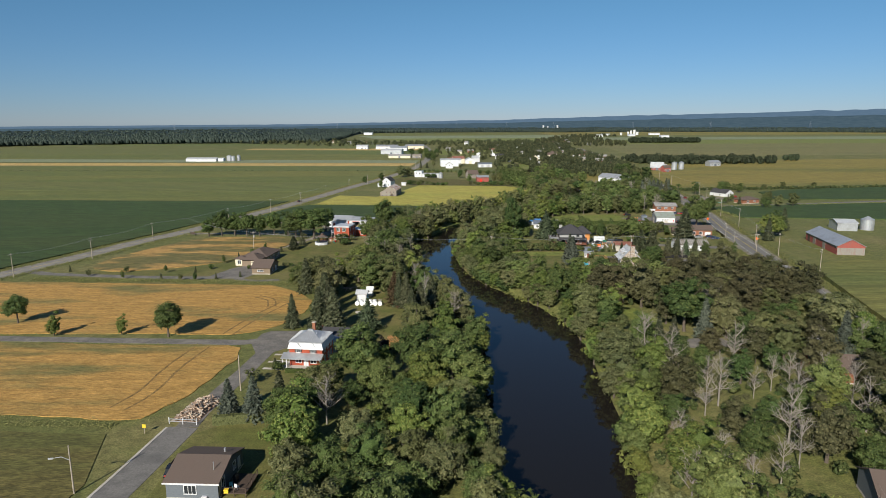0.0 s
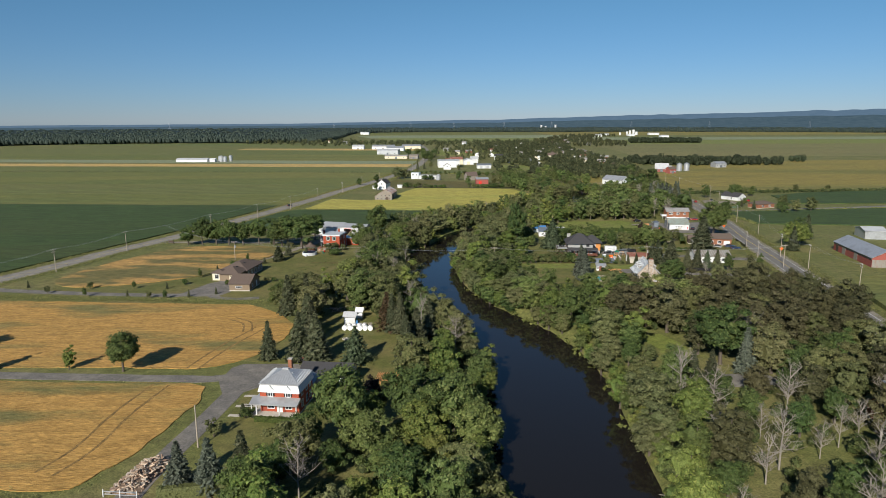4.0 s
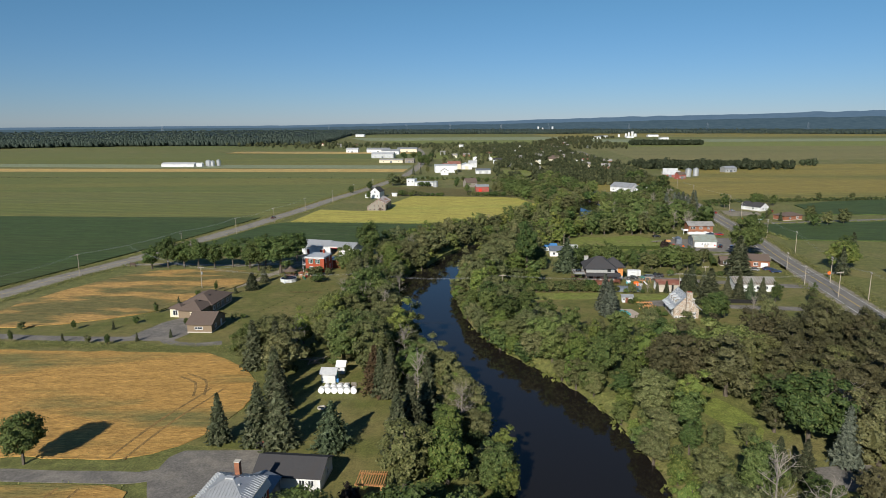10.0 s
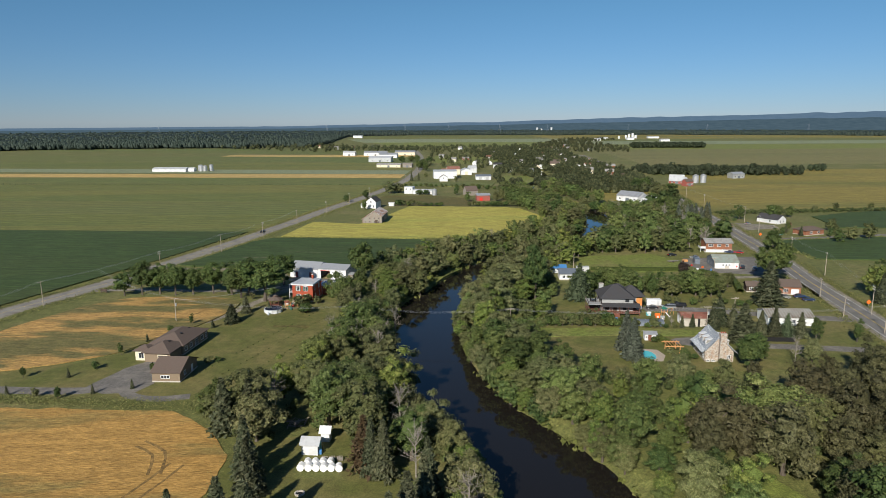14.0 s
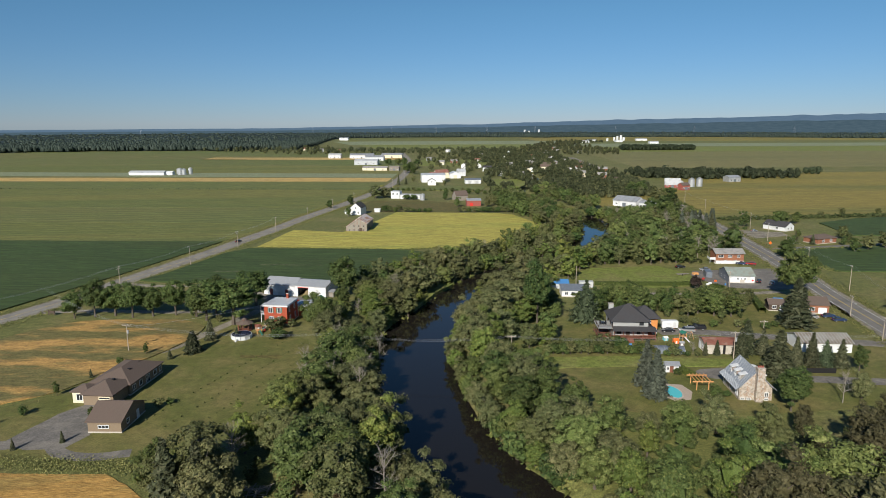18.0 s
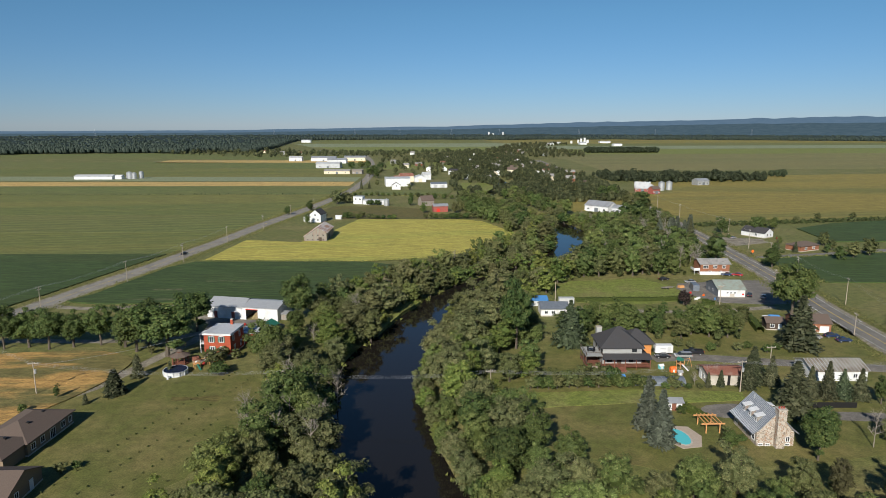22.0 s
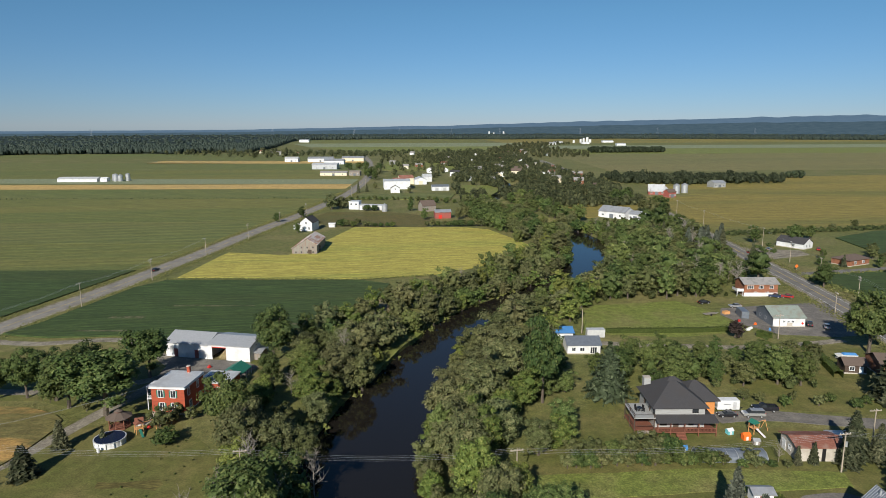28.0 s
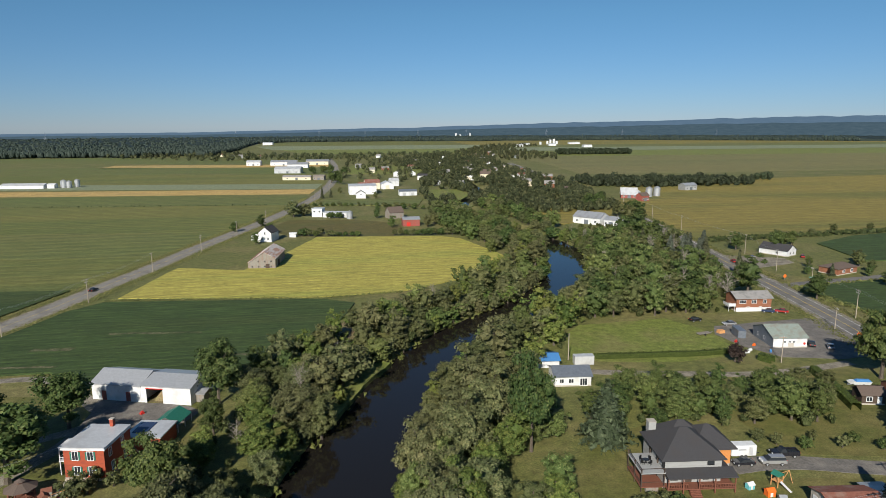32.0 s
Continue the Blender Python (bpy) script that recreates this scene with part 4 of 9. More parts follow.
def crown_mesh(name, rng, height, spread, low, material, clumps=34, per=110, size=0.265, droop=False):
    """Tufts of sprays that point outwards and upwards over an uneven crown, round a dark heart."""
    spread *= 0.88
    half = (1 - low) * height / 2
    centre = np.array([0, 0, low * height + half])
    bulges = rng.normal(0, 1, (8, 3)) + np.array([0, 0, 0.25])
    bulges /= np.linalg.norm(bulges, axis=1)[:, None]
    weight = rng.uniform(0.22, 0.5, 8)

    def envelope(d):
        """Distance from the centre to the crown's outside along the unit vectors d."""
        swell = (weight * np.exp(9.0 * (d @ bulges.T - 1))).sum(1)
        taper = 1 - 0.06 * np.clip(d[:, 2], 0, 1) - 0.12 * np.clip(-d[:, 2], 0, 1)
        return ((0.7 + swell) * taper)[:, None] * np.array([spread, spread, half])

    i = np.arange(clumps) + 0.5
    z = 1 - 1.86 * i / clumps
    ang = i * 2.39996 + rng.uniform(-0.25, 0.25, clumps)
    ring_r = np.sqrt(np.clip(1 - z * z, 0, 1))
    d = np.stack([ring_r * np.cos(ang), ring_r * np.sin(ang), z], 1)
    depth = np.where(rng.random(clumps) < 0.2, rng.uniform(0.6, 0.72, clumps), rng.uniform(0.76, 1.0, clumps))
    seat = centre + d * envelope(d) * depth[:, None]
    reach = spread * rng.uniform(0.2, 0.38, clumps) * (34 / clumps) ** 0.4
    squash = np.array([1, 1, 1.5 if droop else 0.85])
    k = clumps * per
    owner = np.repeat(np.arange(clumps), per)
    p = rng.normal(0, 1, (k, 3))
    p[:, 2] = np.where(p[:, 2] < -0.4, -p[:, 2], p[:, 2])
    p /= np.linalg.norm(p, axis=1)[:, None]
    away = p * (0.6 + 0.58 * rng.random((k, 1)))
    spots = seat[owner] + away * reach[owner][:, None] * squash
    facing = p + 0.25 * d[owner] + np.array([0, 0, 0.1])
    V, F = ICO1_V, ICO1_F
    pieces = [(q + V * (0.6 + rng.uniform(-0.15, 0.12, (len(V), 1))) * r * squash, F) for q, r in zip(seat, reach)]
    V, F = ICO_V, ICO_F
    heart = V / np.linalg.norm(V, axis=1)[:, None]
    heart = centre + heart * envelope(heart) * (0.6 + rng.uniform(-0.1, 0.05, (len(V), 1)))
    v, f = join(pieces + [(heart, F), sprays(rng, spots, facing, size, 0.42)])
    return mesh_of(name, v, f, material), seat


def limbs_mesh(name, rng, height, radius, ends, material, k=6):
    bm = bmesh.new()
    lean = rng.uniform(-0.03, 0.03, 2) * height
    fork = height * 0.38
    top = Vector((lean[0], lean[1], height * 0.82))
    mid = Vector((lean[0] * 0.4, lean[1] * 0.4, fork))
    tube(bm, (0, 0, -0.6), (0, 0, 0.5), radius * 1.5, radius * 1.05, k)
    tube(bm, (0, 0, 0.5), mid, radius * 1.05, radius * 0.8, k)
    tube(bm, mid, top, radius * 0.8, radius * 0.2, k)
    for e in ends:
        start = mid.lerp(top, rng.uniform(0, 0.6))
        knee = start.lerp(Vector(e), 0.55) + Vector((0, 0, 0.05 * height))
        tube(bm, start, knee, radius * 0.42, radius * 0.28, 5)
        tube(bm, knee, e, radius * 0.28, radius * 0.07, 4)
    return finish(name, bm, material)


def broadleaf(seed, height, spread, material, clumps=34, low=0.2, per=110, size=0.265, droop=False):
    rng = np.random.default_rng(seed)
    crown, seat = crown_mesh("crown", rng, height, spread, low, material, clumps, per, size, droop)
    ends = [tuple(q * np.array([0.8, 0.8, 0.97])) for q in seat[clumps // 8::max(1, clumps // 6)]]
    trunk = limbs_mesh("trunk", rng, height, height * 0.02 + 0.08, ends, BARK)
    return trunk, crown


def conifer(seed, height, spread, material, rings=13, per=15, gap=0.04, ragged=0.2):
    """Whorls of drooping boughs, each a few sprays along its length."""
    rng = np.random.default_rng(seed)
    c, n, pieces = [], [], []
    for i in range(rings):
        t = i / (rings - 1)
        z = height * (gap + 0.05 + (0.93 - gap) * t)
        r = spread * (1 - t) ** 0.85 + 0.15
        m = max(6, int(per * 1.15 * (1 - 0.6 * t)))
        for j in range(m):
            a = 2 * math.pi * j / m + rng.uniform(-0.3, 0.3)
            reach = r * rng.uniform(1 - ragged * 2, 1 + ragged)
            steps = 9 if r > spread * 0.4 else 5
            for s in range(1, steps + 1):
                q = reach * s / steps
                c.append((q * math.cos(a), q * math.sin(a), z - 0.22 * q + rng.uniform(-0.15, 0.15)))
                n.append((0.5 * math.cos(a), 0.5 * math.sin(a), 0.85))
    v, f = sprays(rng, np.array(c), np.array(n), 0.44 * (height / 12) ** 0.5, 0.55, 2.1)
    pieces.append((v, f))
    k = 9
    core = []
    for i in range(7):
        t = i / 6
        core += ring((spread * 0.62 * (1 - t) ** 0.9 + 0.05), height * (gap + 0.03 + (0.95 - gap) * t), k)
    faces = [(i * k + j, i * k + (j + 1) % k, (i + 1) * k + (j + 1) % k) for i in range(6) for j in range(k)]
    faces += [(i * k + j, (i + 1) * k + (j + 1) % k, (i + 1) * k + j) for i in range(6) for j in range(k)]
    core = np.array(core) * (1 + rng.uniform(-0.1, 0.1, (len(core), 1)) * np.array([1, 1, 0]))
    pieces.append((core, np.array(faces)))
    v, f = join(pieces)
    crown = mesh_of("crown", v, f, material)
    bm = bmesh.new()
    tube(bm, (0, 0, -0.5), (0, 0, height * 0.97), height * 0.016 + 0.06, 0.03, 7)
    return finish("trunk", bm, BARK), crown


def bare_tree(seed, height, spread, material):
    rng = np.random.default_rng(seed)
    bm = bmesh.new()
    tube(bm, (0, 0, -0.5), (0, 0, height * 0.45), height * 0.014 + 0.03, height * 0.009 + 0.02, 6)
    tube(bm, (0, 0, height * 0.45), (rng.uniform(-.5, .5), rng.uniform(-.5, .5), height), height * 0.009 + 0.02, 0.02, 5)
    trunk = finish("trunk", bm, material)
    bm = bmesh.new()
    for i in range(15):
        z = height * rng.uniform(0.25, 0.85)
        a = i * 2.4 + rng.uniform(-0.4, 0.4)
        reach = spread * rng.uniform(0.5, 1.0) * (1.1 - 0.6 * z / height)
        e = Vector((reach * math.cos(a), reach * math.sin(a), z + height * rng.uniform(0.08, 0.28)))
        s = Vector((0, 0, z))
        tube(bm, s, e, 0.075, 0.035, 4)
        for j in range(7):
            p = s.lerp(e, rng.uniform(0.25, 0.98))
            q = p + Vector((rng.normal(0, 0.75), rng.normal(0, 0.75), rng.uniform(0.3, 1.5)))
            tube(bm, p, q, 0.032, 0.016, 3)
            for _ in range(1):
                o = p.lerp(q, rng.uniform(0.4, 0.95))
                tube(bm, o, o + Vector((rng.normal(0, 0.4), rng.normal(0, 0.4), rng.uniform(0.1, 0.7))), 0.02, 0.01, 3)
    return trunk, finish("crown", bm, material)


# kind: meshes, words
KINDS = {
    "dull": [broadleaf(25, 11, 4.6, LEAF_F, 34, -0.06), broadleaf(26, 12, 4.4, LEAF_F, 34, -0.06)],
    "dying": [conifer(55, 12, 2.6, DYING, 20, 18, 0.06, 0.3)],
    "oak": [broadleaf(14, 10, 4.7, LEAF_A, 44, 0.2, 110, 0.27), broadleaf(15, 10, 4.9, LEAF_A, 44, 0.18, 110, 0.27)],
    "maple": [broadleaf(11, 13, 4.5, LEAF_A, 34, 0.0), broadleaf(12, 12, 4.7, LEAF_A, 34, 0.0), broadleaf(13, 14, 4.1, LEAF_A, 34, 0.0)],
    "olive": [broadleaf(21, 11, 4.4, LEAF_B, 34, -0.06), broadleaf(22, 12, 4.2, LEAF_B, 34, -0.06)],
    "elm": [broadleaf(23, 11, 4.8, LEAF_E, 34, -0.06), broadleaf(24, 12, 4.5, LEAF_E, 34, -0.06)],
    "bright": [broadleaf(31, 11, 3.9, LEAF_C, 34, -0.06), broadleaf(32, 10, 4.1, LEAF_C, 34, -0.06)],
    "willow": [broadleaf(41, 10, 4.8, LEAF_D, 34, -0.08), broadleaf(42, 9, 4.4, LEAF_D, 34, -0.08)],
    "spruce": [conifer(51, 13, 3.1, NEEDLE, 22, 24), conifer(52, 12, 2.8, NEEDLE, 20, 22)],
    "pine": [conifer(53, 11, 4.6, PINE, 15, 34, 0.03, 0.3)],
    "blue": [conifer(54, 12, 3.0, NEEDLE_BLUE, 22, 24)],
    "bare": [bare_tree(61, 11, 3.4, BARE), bare_tree(62, 9, 3.0, BARE)],
    "shrub": [broadleaf(71, 3.2, 1.7, LEAF_B, 12, 0.02, 50, 0.24), broadleaf(72, 2.8, 1.9, LEAF_A, 12, 0.02, 50, 0.24)],
    "cedar": [conifer(73, 5, 1.25, NEEDLE, 16, 16, 0.02, 0.15)],
    "weeping": [broadleaf(81, 13, 6.2, LEAF_C, 70, 0.02, 40, 0.34, droop=True)],
    "purple": [broadleaf(91, 5, 3.0, leaf("plum_leaves", (0.035, 0.028, 0.024), (0.05, 0.036, 0.03), (0.06, 0.045, 0.035)), 34, 0.06, 34, 0.24)],
}
WORDS = {
    "oak": ("maple_tree", "wide round maple with a fine dark crown", "tree"),
    "dull": ("basswood_tree", "leafy tree with a dull brownish green crown", "tree"),
    "dying": ("spruce_tree", "dying spruce with rust-brown needles", "tree"),
    "maple": ("maple_tree", "tall maple with a dense dark green crown", "tree"),
    "olive": ("ash_tree", "leafy tree with a dull olive green crown", "tree"),
    "elm": ("elm_tree", "round leafy tree with a mid-green crown", "tree"),
    "bright": ("poplar_tree", "leafy tree with a bright yellow-green crown", "tree"),
    "willow": ("willow_tree", "spreading willow with dusty grey-green leaves", "tree"),
    "spruce": ("spruce_tree", "dark green spruce with drooping boughs", "tree"),
    "pine": ("pine_tree", "broad pine with layered green boughs", "tree"),
    "blue": ("blue_spruce", "blue-grey spruce with dense drooping boughs", "tree"),
    "bare": ("dead_tree", "leafless grey tree with bare branches", "tree"),
    "shrub": ("shrub", "small leafy green shrub", "shrub"),
    "cedar": ("cedar_shrub", "narrow clipped green cedar on the lawn", "shrub"),
    "weeping": ("weeping_willow", "large weeping willow with hanging yellow-green boughs", "tree"),
    "purple": ("plum_tree", "dark purple-leaved ornamental plum tree", "tree"),
}
NATURAL = {"oak": 10, "dull": 11, "dying": 12, "maple": 13, "olive": 11, "elm": 11, "bright": 10.5, "willow": 9.5, "spruce": 12.5, "pine": 11, "blue": 12, "bare": 10, "shrub": 3, "cedar": 5, "weeping": 13, "purple": 5}
# lighter crowns for trees that stay far from the path
FAR_KINDS = {
    "maple": [broadleaf(111, 13, 4.5, LEAF_A, 20, -0.08, 30, 0.5), broadleaf(112, 12, 4.7, LEAF_A, 20, -0.08, 30, 0.5)],
    "olive": [broadleaf(121, 11, 4.4, LEAF_B, 20, -0.08, 30, 0.5)],
    "elm": [broadleaf(123, 11, 4.8, LEAF_E, 20, -0.08, 30, 0.5), broadleaf(124, 12, 4.5, LEAF_E, 20, -0.08, 30, 0.5)],
    "bright": [broadleaf(131, 11, 3.9, LEAF_C, 20, -0.08, 30, 0.5)],
    "willow": [broadleaf(141, 10, 4.8, LEAF_D, 20, -0.08, 30, 0.5), broadleaf(142, 9, 4.4, LEAF_D, 20, -0.08, 30, 0.5)],
}
FIRST = {}
TREE_RNG = random.Random(5)


def plant(kind, x, y, height, wide=1.0, z=None, label="", group="", marked=False):
    shapes = KINDS[kind]
    if y > 370 and not marked and kind in FAR_KINDS:
        shapes = FAR_KINDS[kind]
    i = (shapes is KINDS[kind], TREE_RNG.randrange(len(shapes)))
    s = height / NATURAL[kind]
    if z is None:
        d = bank(x, y)
        z = 0 if d > 5.0 else -3.6 * (1 - np.interp(d, [-2.5, 5.0], [0, 1]))
        z = max(z, -2.2)
    m = Matrix.Translation((x, y, z)) @ Matrix.Rotation(TREE_RNG.uniform(0, 6.28), 4, "Z") @ Matrix.Diagonal((s * wide, s * wide * TREE_RNG.uniform(0.9, 1.1), s, 1))
    name, words, cat = WORDS[kind]
    if (kind, i) not in FIRST:
        root = thing(name, words, cat, m)
        trunk, crown = shapes[i[1]]
        part("trunk", trunk, None, root)
        part("crown", crown, None, root)
        FIRST[kind, i] = new_root = root
        root.matrix_basis = m
    else:
        src = FIRST[kind, i]
        keep = src.scale.copy()
        src.scale = (1, 1, 1)
        root = copy_thing(src, m)
        src.scale = keep
    if label:
        root["label"] = label
    elif kind in WORDS:
        root["label"] = words
    if group:
        root["group"] = group
    return root


# marked trees: kind, x, y, height, width
for kind, x, y, h, w in [
    ("oak", -78, 177, 9.6, 1.0), ("bright", -111, 178, 6, 0.9), ("bright", -92, 178.5, 5.5, 0.8), ("oak", -129, 190, 8.5, 1.0),
    ("spruce", -44.5, 185, 10.5, 1.0), ("spruce", -36.5, 184.5, 12, 1.15), ("spruce", -32, 183.5, 12, 1.2), ("pine", -21.9, 182.2, 9.5, 1.15),
    ("spruce", -36, 199, 12, 1.1), ("spruce", -38, 205, 11.5, 1.1), ("spruce", -40, 211, 10, 1.0),
    ("spruce", -9, 178, 13, 0.95), ("spruce", -6.5, 183, 13.5, 0.95), ("spruce", -4, 190, 12.5, 0.9), ("spruce", -3.5, 197, 13, 0.9), ("spruce", -12, 205, 11.5, 0.95), ("dying", -16, 208, 11.5, 1.25), ("spruce", -14.5, 206.5, 11, 0.8),
    ("bare", 3.5, 191, 10, 1.4), ("spruce", -42.5, 224, 13, 1.05), ("spruce", -48.5, 225, 12, 1.1), ("maple", -52, 230, 11, 1.2),
    ("blue", -44, 125, 8.5, 1.1), ("blue", -38.8, 124.6, 9.2, 1.15), ("spruce", -34, 127, 9, 1.15), 
    ("purple", -15.5, 160.5, 5, 0.9), ("oak", -20, 143, 13.5, 1.12), ("oak", -6, 144.5, 13, 1.1), ("maple", -25, 136, 10, 1.2), ("maple", -28, 126, 9, 1.25), ("elm", -14, 136, 10, 1.2), ("maple", -31, 119, 8.5, 1.2), ("shrub", -40.5, 151, 2.4, 1.0), ("shrub", -44.5, 143.4, 3.0, 1.0),
    ("blue", 72.6, 173.7, 11.5, 0.95), ("oak", 69.3, 180, 14.5, 1.05), ("dull", 66.5, 187, 11, 0.9), ("dull", 80, 187, 13, 1.2), ("spruce", 62, 168, 8, 1.0), ("spruce", 59, 171, 7, 1.1), ("maple", 80, 163, 9, 1.0), ("blue", 98, 152, 14, 0.9), ("blue", 120, 158, 11, 0.9), ("maple", 105, 140, 13, 1.1),
    ("blue", 54.5, 275, 12, 1.02), ("blue", 54.2, 266.8, 12.2, 1.05), ("spruce", 91, 278.5, 12.5, 1.4), ("spruce", 92, 297.5, 9.5, 1.3), ("spruce", 88.5, 294, 9, 1.2), ("spruce", 95.5, 295, 8.5, 1.1),
    ("spruce", 100.8, 287, 8.5, 1.0), ("spruce", 104.5, 286, 10, 1.0), ("pine", 108.5, 286, 7.5, 0.9), ("spruce", 112, 284.5, 8.5, 1.1), ("maple", 115.5, 282, 8, 0.9), ("maple", 127, 280, 7, 0.8),
    ("oak", 139, 354, 18, 0.95), ("spruce", 120.5, 321.5, 17, 1.45), ("weeping", 171, 333, 12, 1.35), ("spruce", 163, 322, 12, 1.0), ("maple", 178, 342, 12, 1.0), ("spruce", 186, 352, 12, 1.0),
    ("oak", 35.8, 329, 20, 0.62), ("elm", 33, 332, 8, 1.2), ("elm", 41, 341, 8.5, 1.2), ("olive", 44, 346, 8, 1.1), ("bright", 30, 326, 9, 1.2), ("elm", 37, 333, 6.5, 1.3), ("elm", 43, 335, 6, 1.2), ("pine", 52.8, 331, 14, 1.02), ("elm", 36, 311.5, 8.5, 1.1), ("willow", 28, 338, 13, 1.1), ("willow", 27, 349, 14, 1.15), ("olive", 34, 350, 13, 1.1), ("bright", 34, 307, 8.5, 1.15), ("olive", 29, 304, 8, 1.2), ("bright", 24, 318, 9, 1.3), ("bright", 20, 328, 9, 1.3),
    ("oak", -33.5, 363.5, 15.3, 0.95), ("oak", -36, 320, 13, 0.95), ("shrub", -48.2, 316, 3.8, 1.25), ("shrub", -52, 324, 3.6, 1.3), ("shrub", -50, 325.5, 3.5, 1.2), ("shrub", -46, 327.5, 2.6, 1.1),
    ("cedar", -70.8, 304.5, 6.4, 1.5), ("cedar", -69.2, 315.6, 6.2, 1.0), ("cedar", -75.5, 299, 2.6, 1.1), ("cedar", -61.5, 317.5, 3.5, 1.0),
    ("purple", 107.8, 371.5, 5.5, 1.0), ("maple", 178, 430, 12, 1.1), ("spruce", 170, 470, 13, 0.9), ("maple", 156, 441, 16, 1.2), ("maple", 160, 572, 18, 1.05), ("maple", 170, 576, 19, 1.05), ("maple", 177, 566, 15, 1.0), ("maple", 195, 634, 16, 1.2), ("maple", 200, 642, 15, 1.1),
    ("blue", 153.6, 502, 14, 1.05), ("blue", 157, 496, 15, 1.05), ("blue", 162, 503, 14, 1.0), ("blue", 167, 508, 14, 1.0), ("blue", 167, 499, 13, 1.05), ("oak", -66.5, 331.5, 15.5, 1.5), ("oak", -77, 336.5, 13, 1.3), ("oak", -64.5, 354.5, 13, 1.15),
    ("maple", 222, 520, 14, 0.9), ("elm", 228, 523, 11, 1.0), ("elm", 246, 540, 8, 1.2),
    ("bare", -33, 278, 9, 1.1), ("bare", -28, 282, 9.5, 1.1), ("bare", -24, 279, 10, 1.1), ("bare", -20.5, 285, 10.5, 1.1), ("bare", -22, 291, 10, 1.0), ("bare", -29.5, 290, 9, 1.1), ("bare", -18, 266, 9.5, 1.0), ("bare", -25, 268, 9, 1.1), ("bare", -31, 271, 8.5, 1.1), ("bare", -27, 297, 9, 1.0), ("bare", -17, 274, 10, 1.0), ("bare", -15, 294, 9, 1.0),
    ("olive", -8, 345, 11, 1.1), ("willow", 12, 320, 11, 1.1), ("willow", 16, 315, 10, 1.0), ("willow", 15, 305, 10, 1.0),
]:
    plant(kind, x, y, h, w, marked=y < 450)
# the row of maples along the farm drive
for i, x in enumerate((-124, -117.5, -111, -104, -97.5, -90, -82, -75.5)):
    plant("oak" if i % 2 else "maple", x, 341 + (i % 3) * 1.2, 11.5 + (i * 7 % 5) * 0.6, 0.95 if i % 2 else 1.1, marked=True, group="row of maples along the farm drive")
# young trees staked on the bungalow lawn
for i, (x, y) in enumerate([(-152, 259.5), (-128, 257), (-112, 257), (-100, 257), (-140, 251), (-124, 246), (-109, 245.5), (-101, 244), (-95, 243), (-88, 246), (-96, 263), (-94, 274), (-91, 285), (-88, 295), (-84, 303), (-79.5, 249), (-72, 334), (-83, 340)]):
    plant(("cedar", "shrub", "maple")[i % 3], x, y, (2.6, 2.4, 3.6)[i % 3], 0.8, label="young sapling planted on the mown lawn", group="young trees on the bungalow lawn")
# nursery rows between the bungalow and the river
for r in range(4):
    for i in range(26):
        x, y = -68 + r * 7.5 + i * 0.95, 254 + i * 2.5 + r * 1.5
        if (r * 5 + i * 3) % 7 and bank(x, y) > 16:
            plant("shrub", x, y, 0.42, 0.8, label="knee-high bush in a nursery row", group="nursery bushes on the slope")

# ---- woods ----
CLEAR = [(-38, 103, 11), (-34, 157, 9), (-27, 169, 8), (-13, 168, 4), (91, 147, 5.5), (66, 94, 8), (60, 198, 7.5), (61, 188, 6.5), (71, 170, 7), (69, 180, 5), (-29, 216, 6), (-33.5, 227, 5.5), (-25, 209, 5),
         (-72, 258, 10), (-80, 279, 14), (-51, 335, 8), (-53, 368, 12), (-60, 320, 6), (63, 316, 12), (80, 318, 8), (77, 270, 9), (80, 260, 7), (84, 299, 7), (68, 300, 8), (112, 297, 9),
         (131, 386, 11), (144, 419, 10), (56, 366, 7), (55, 384, 5), (64, 379, 5), (62, 265, 9), (60, 284, 6), (-9, 179, 5), (-6, 186, 4.5), (-4, 194, 4.5), (3, 191, 3)]
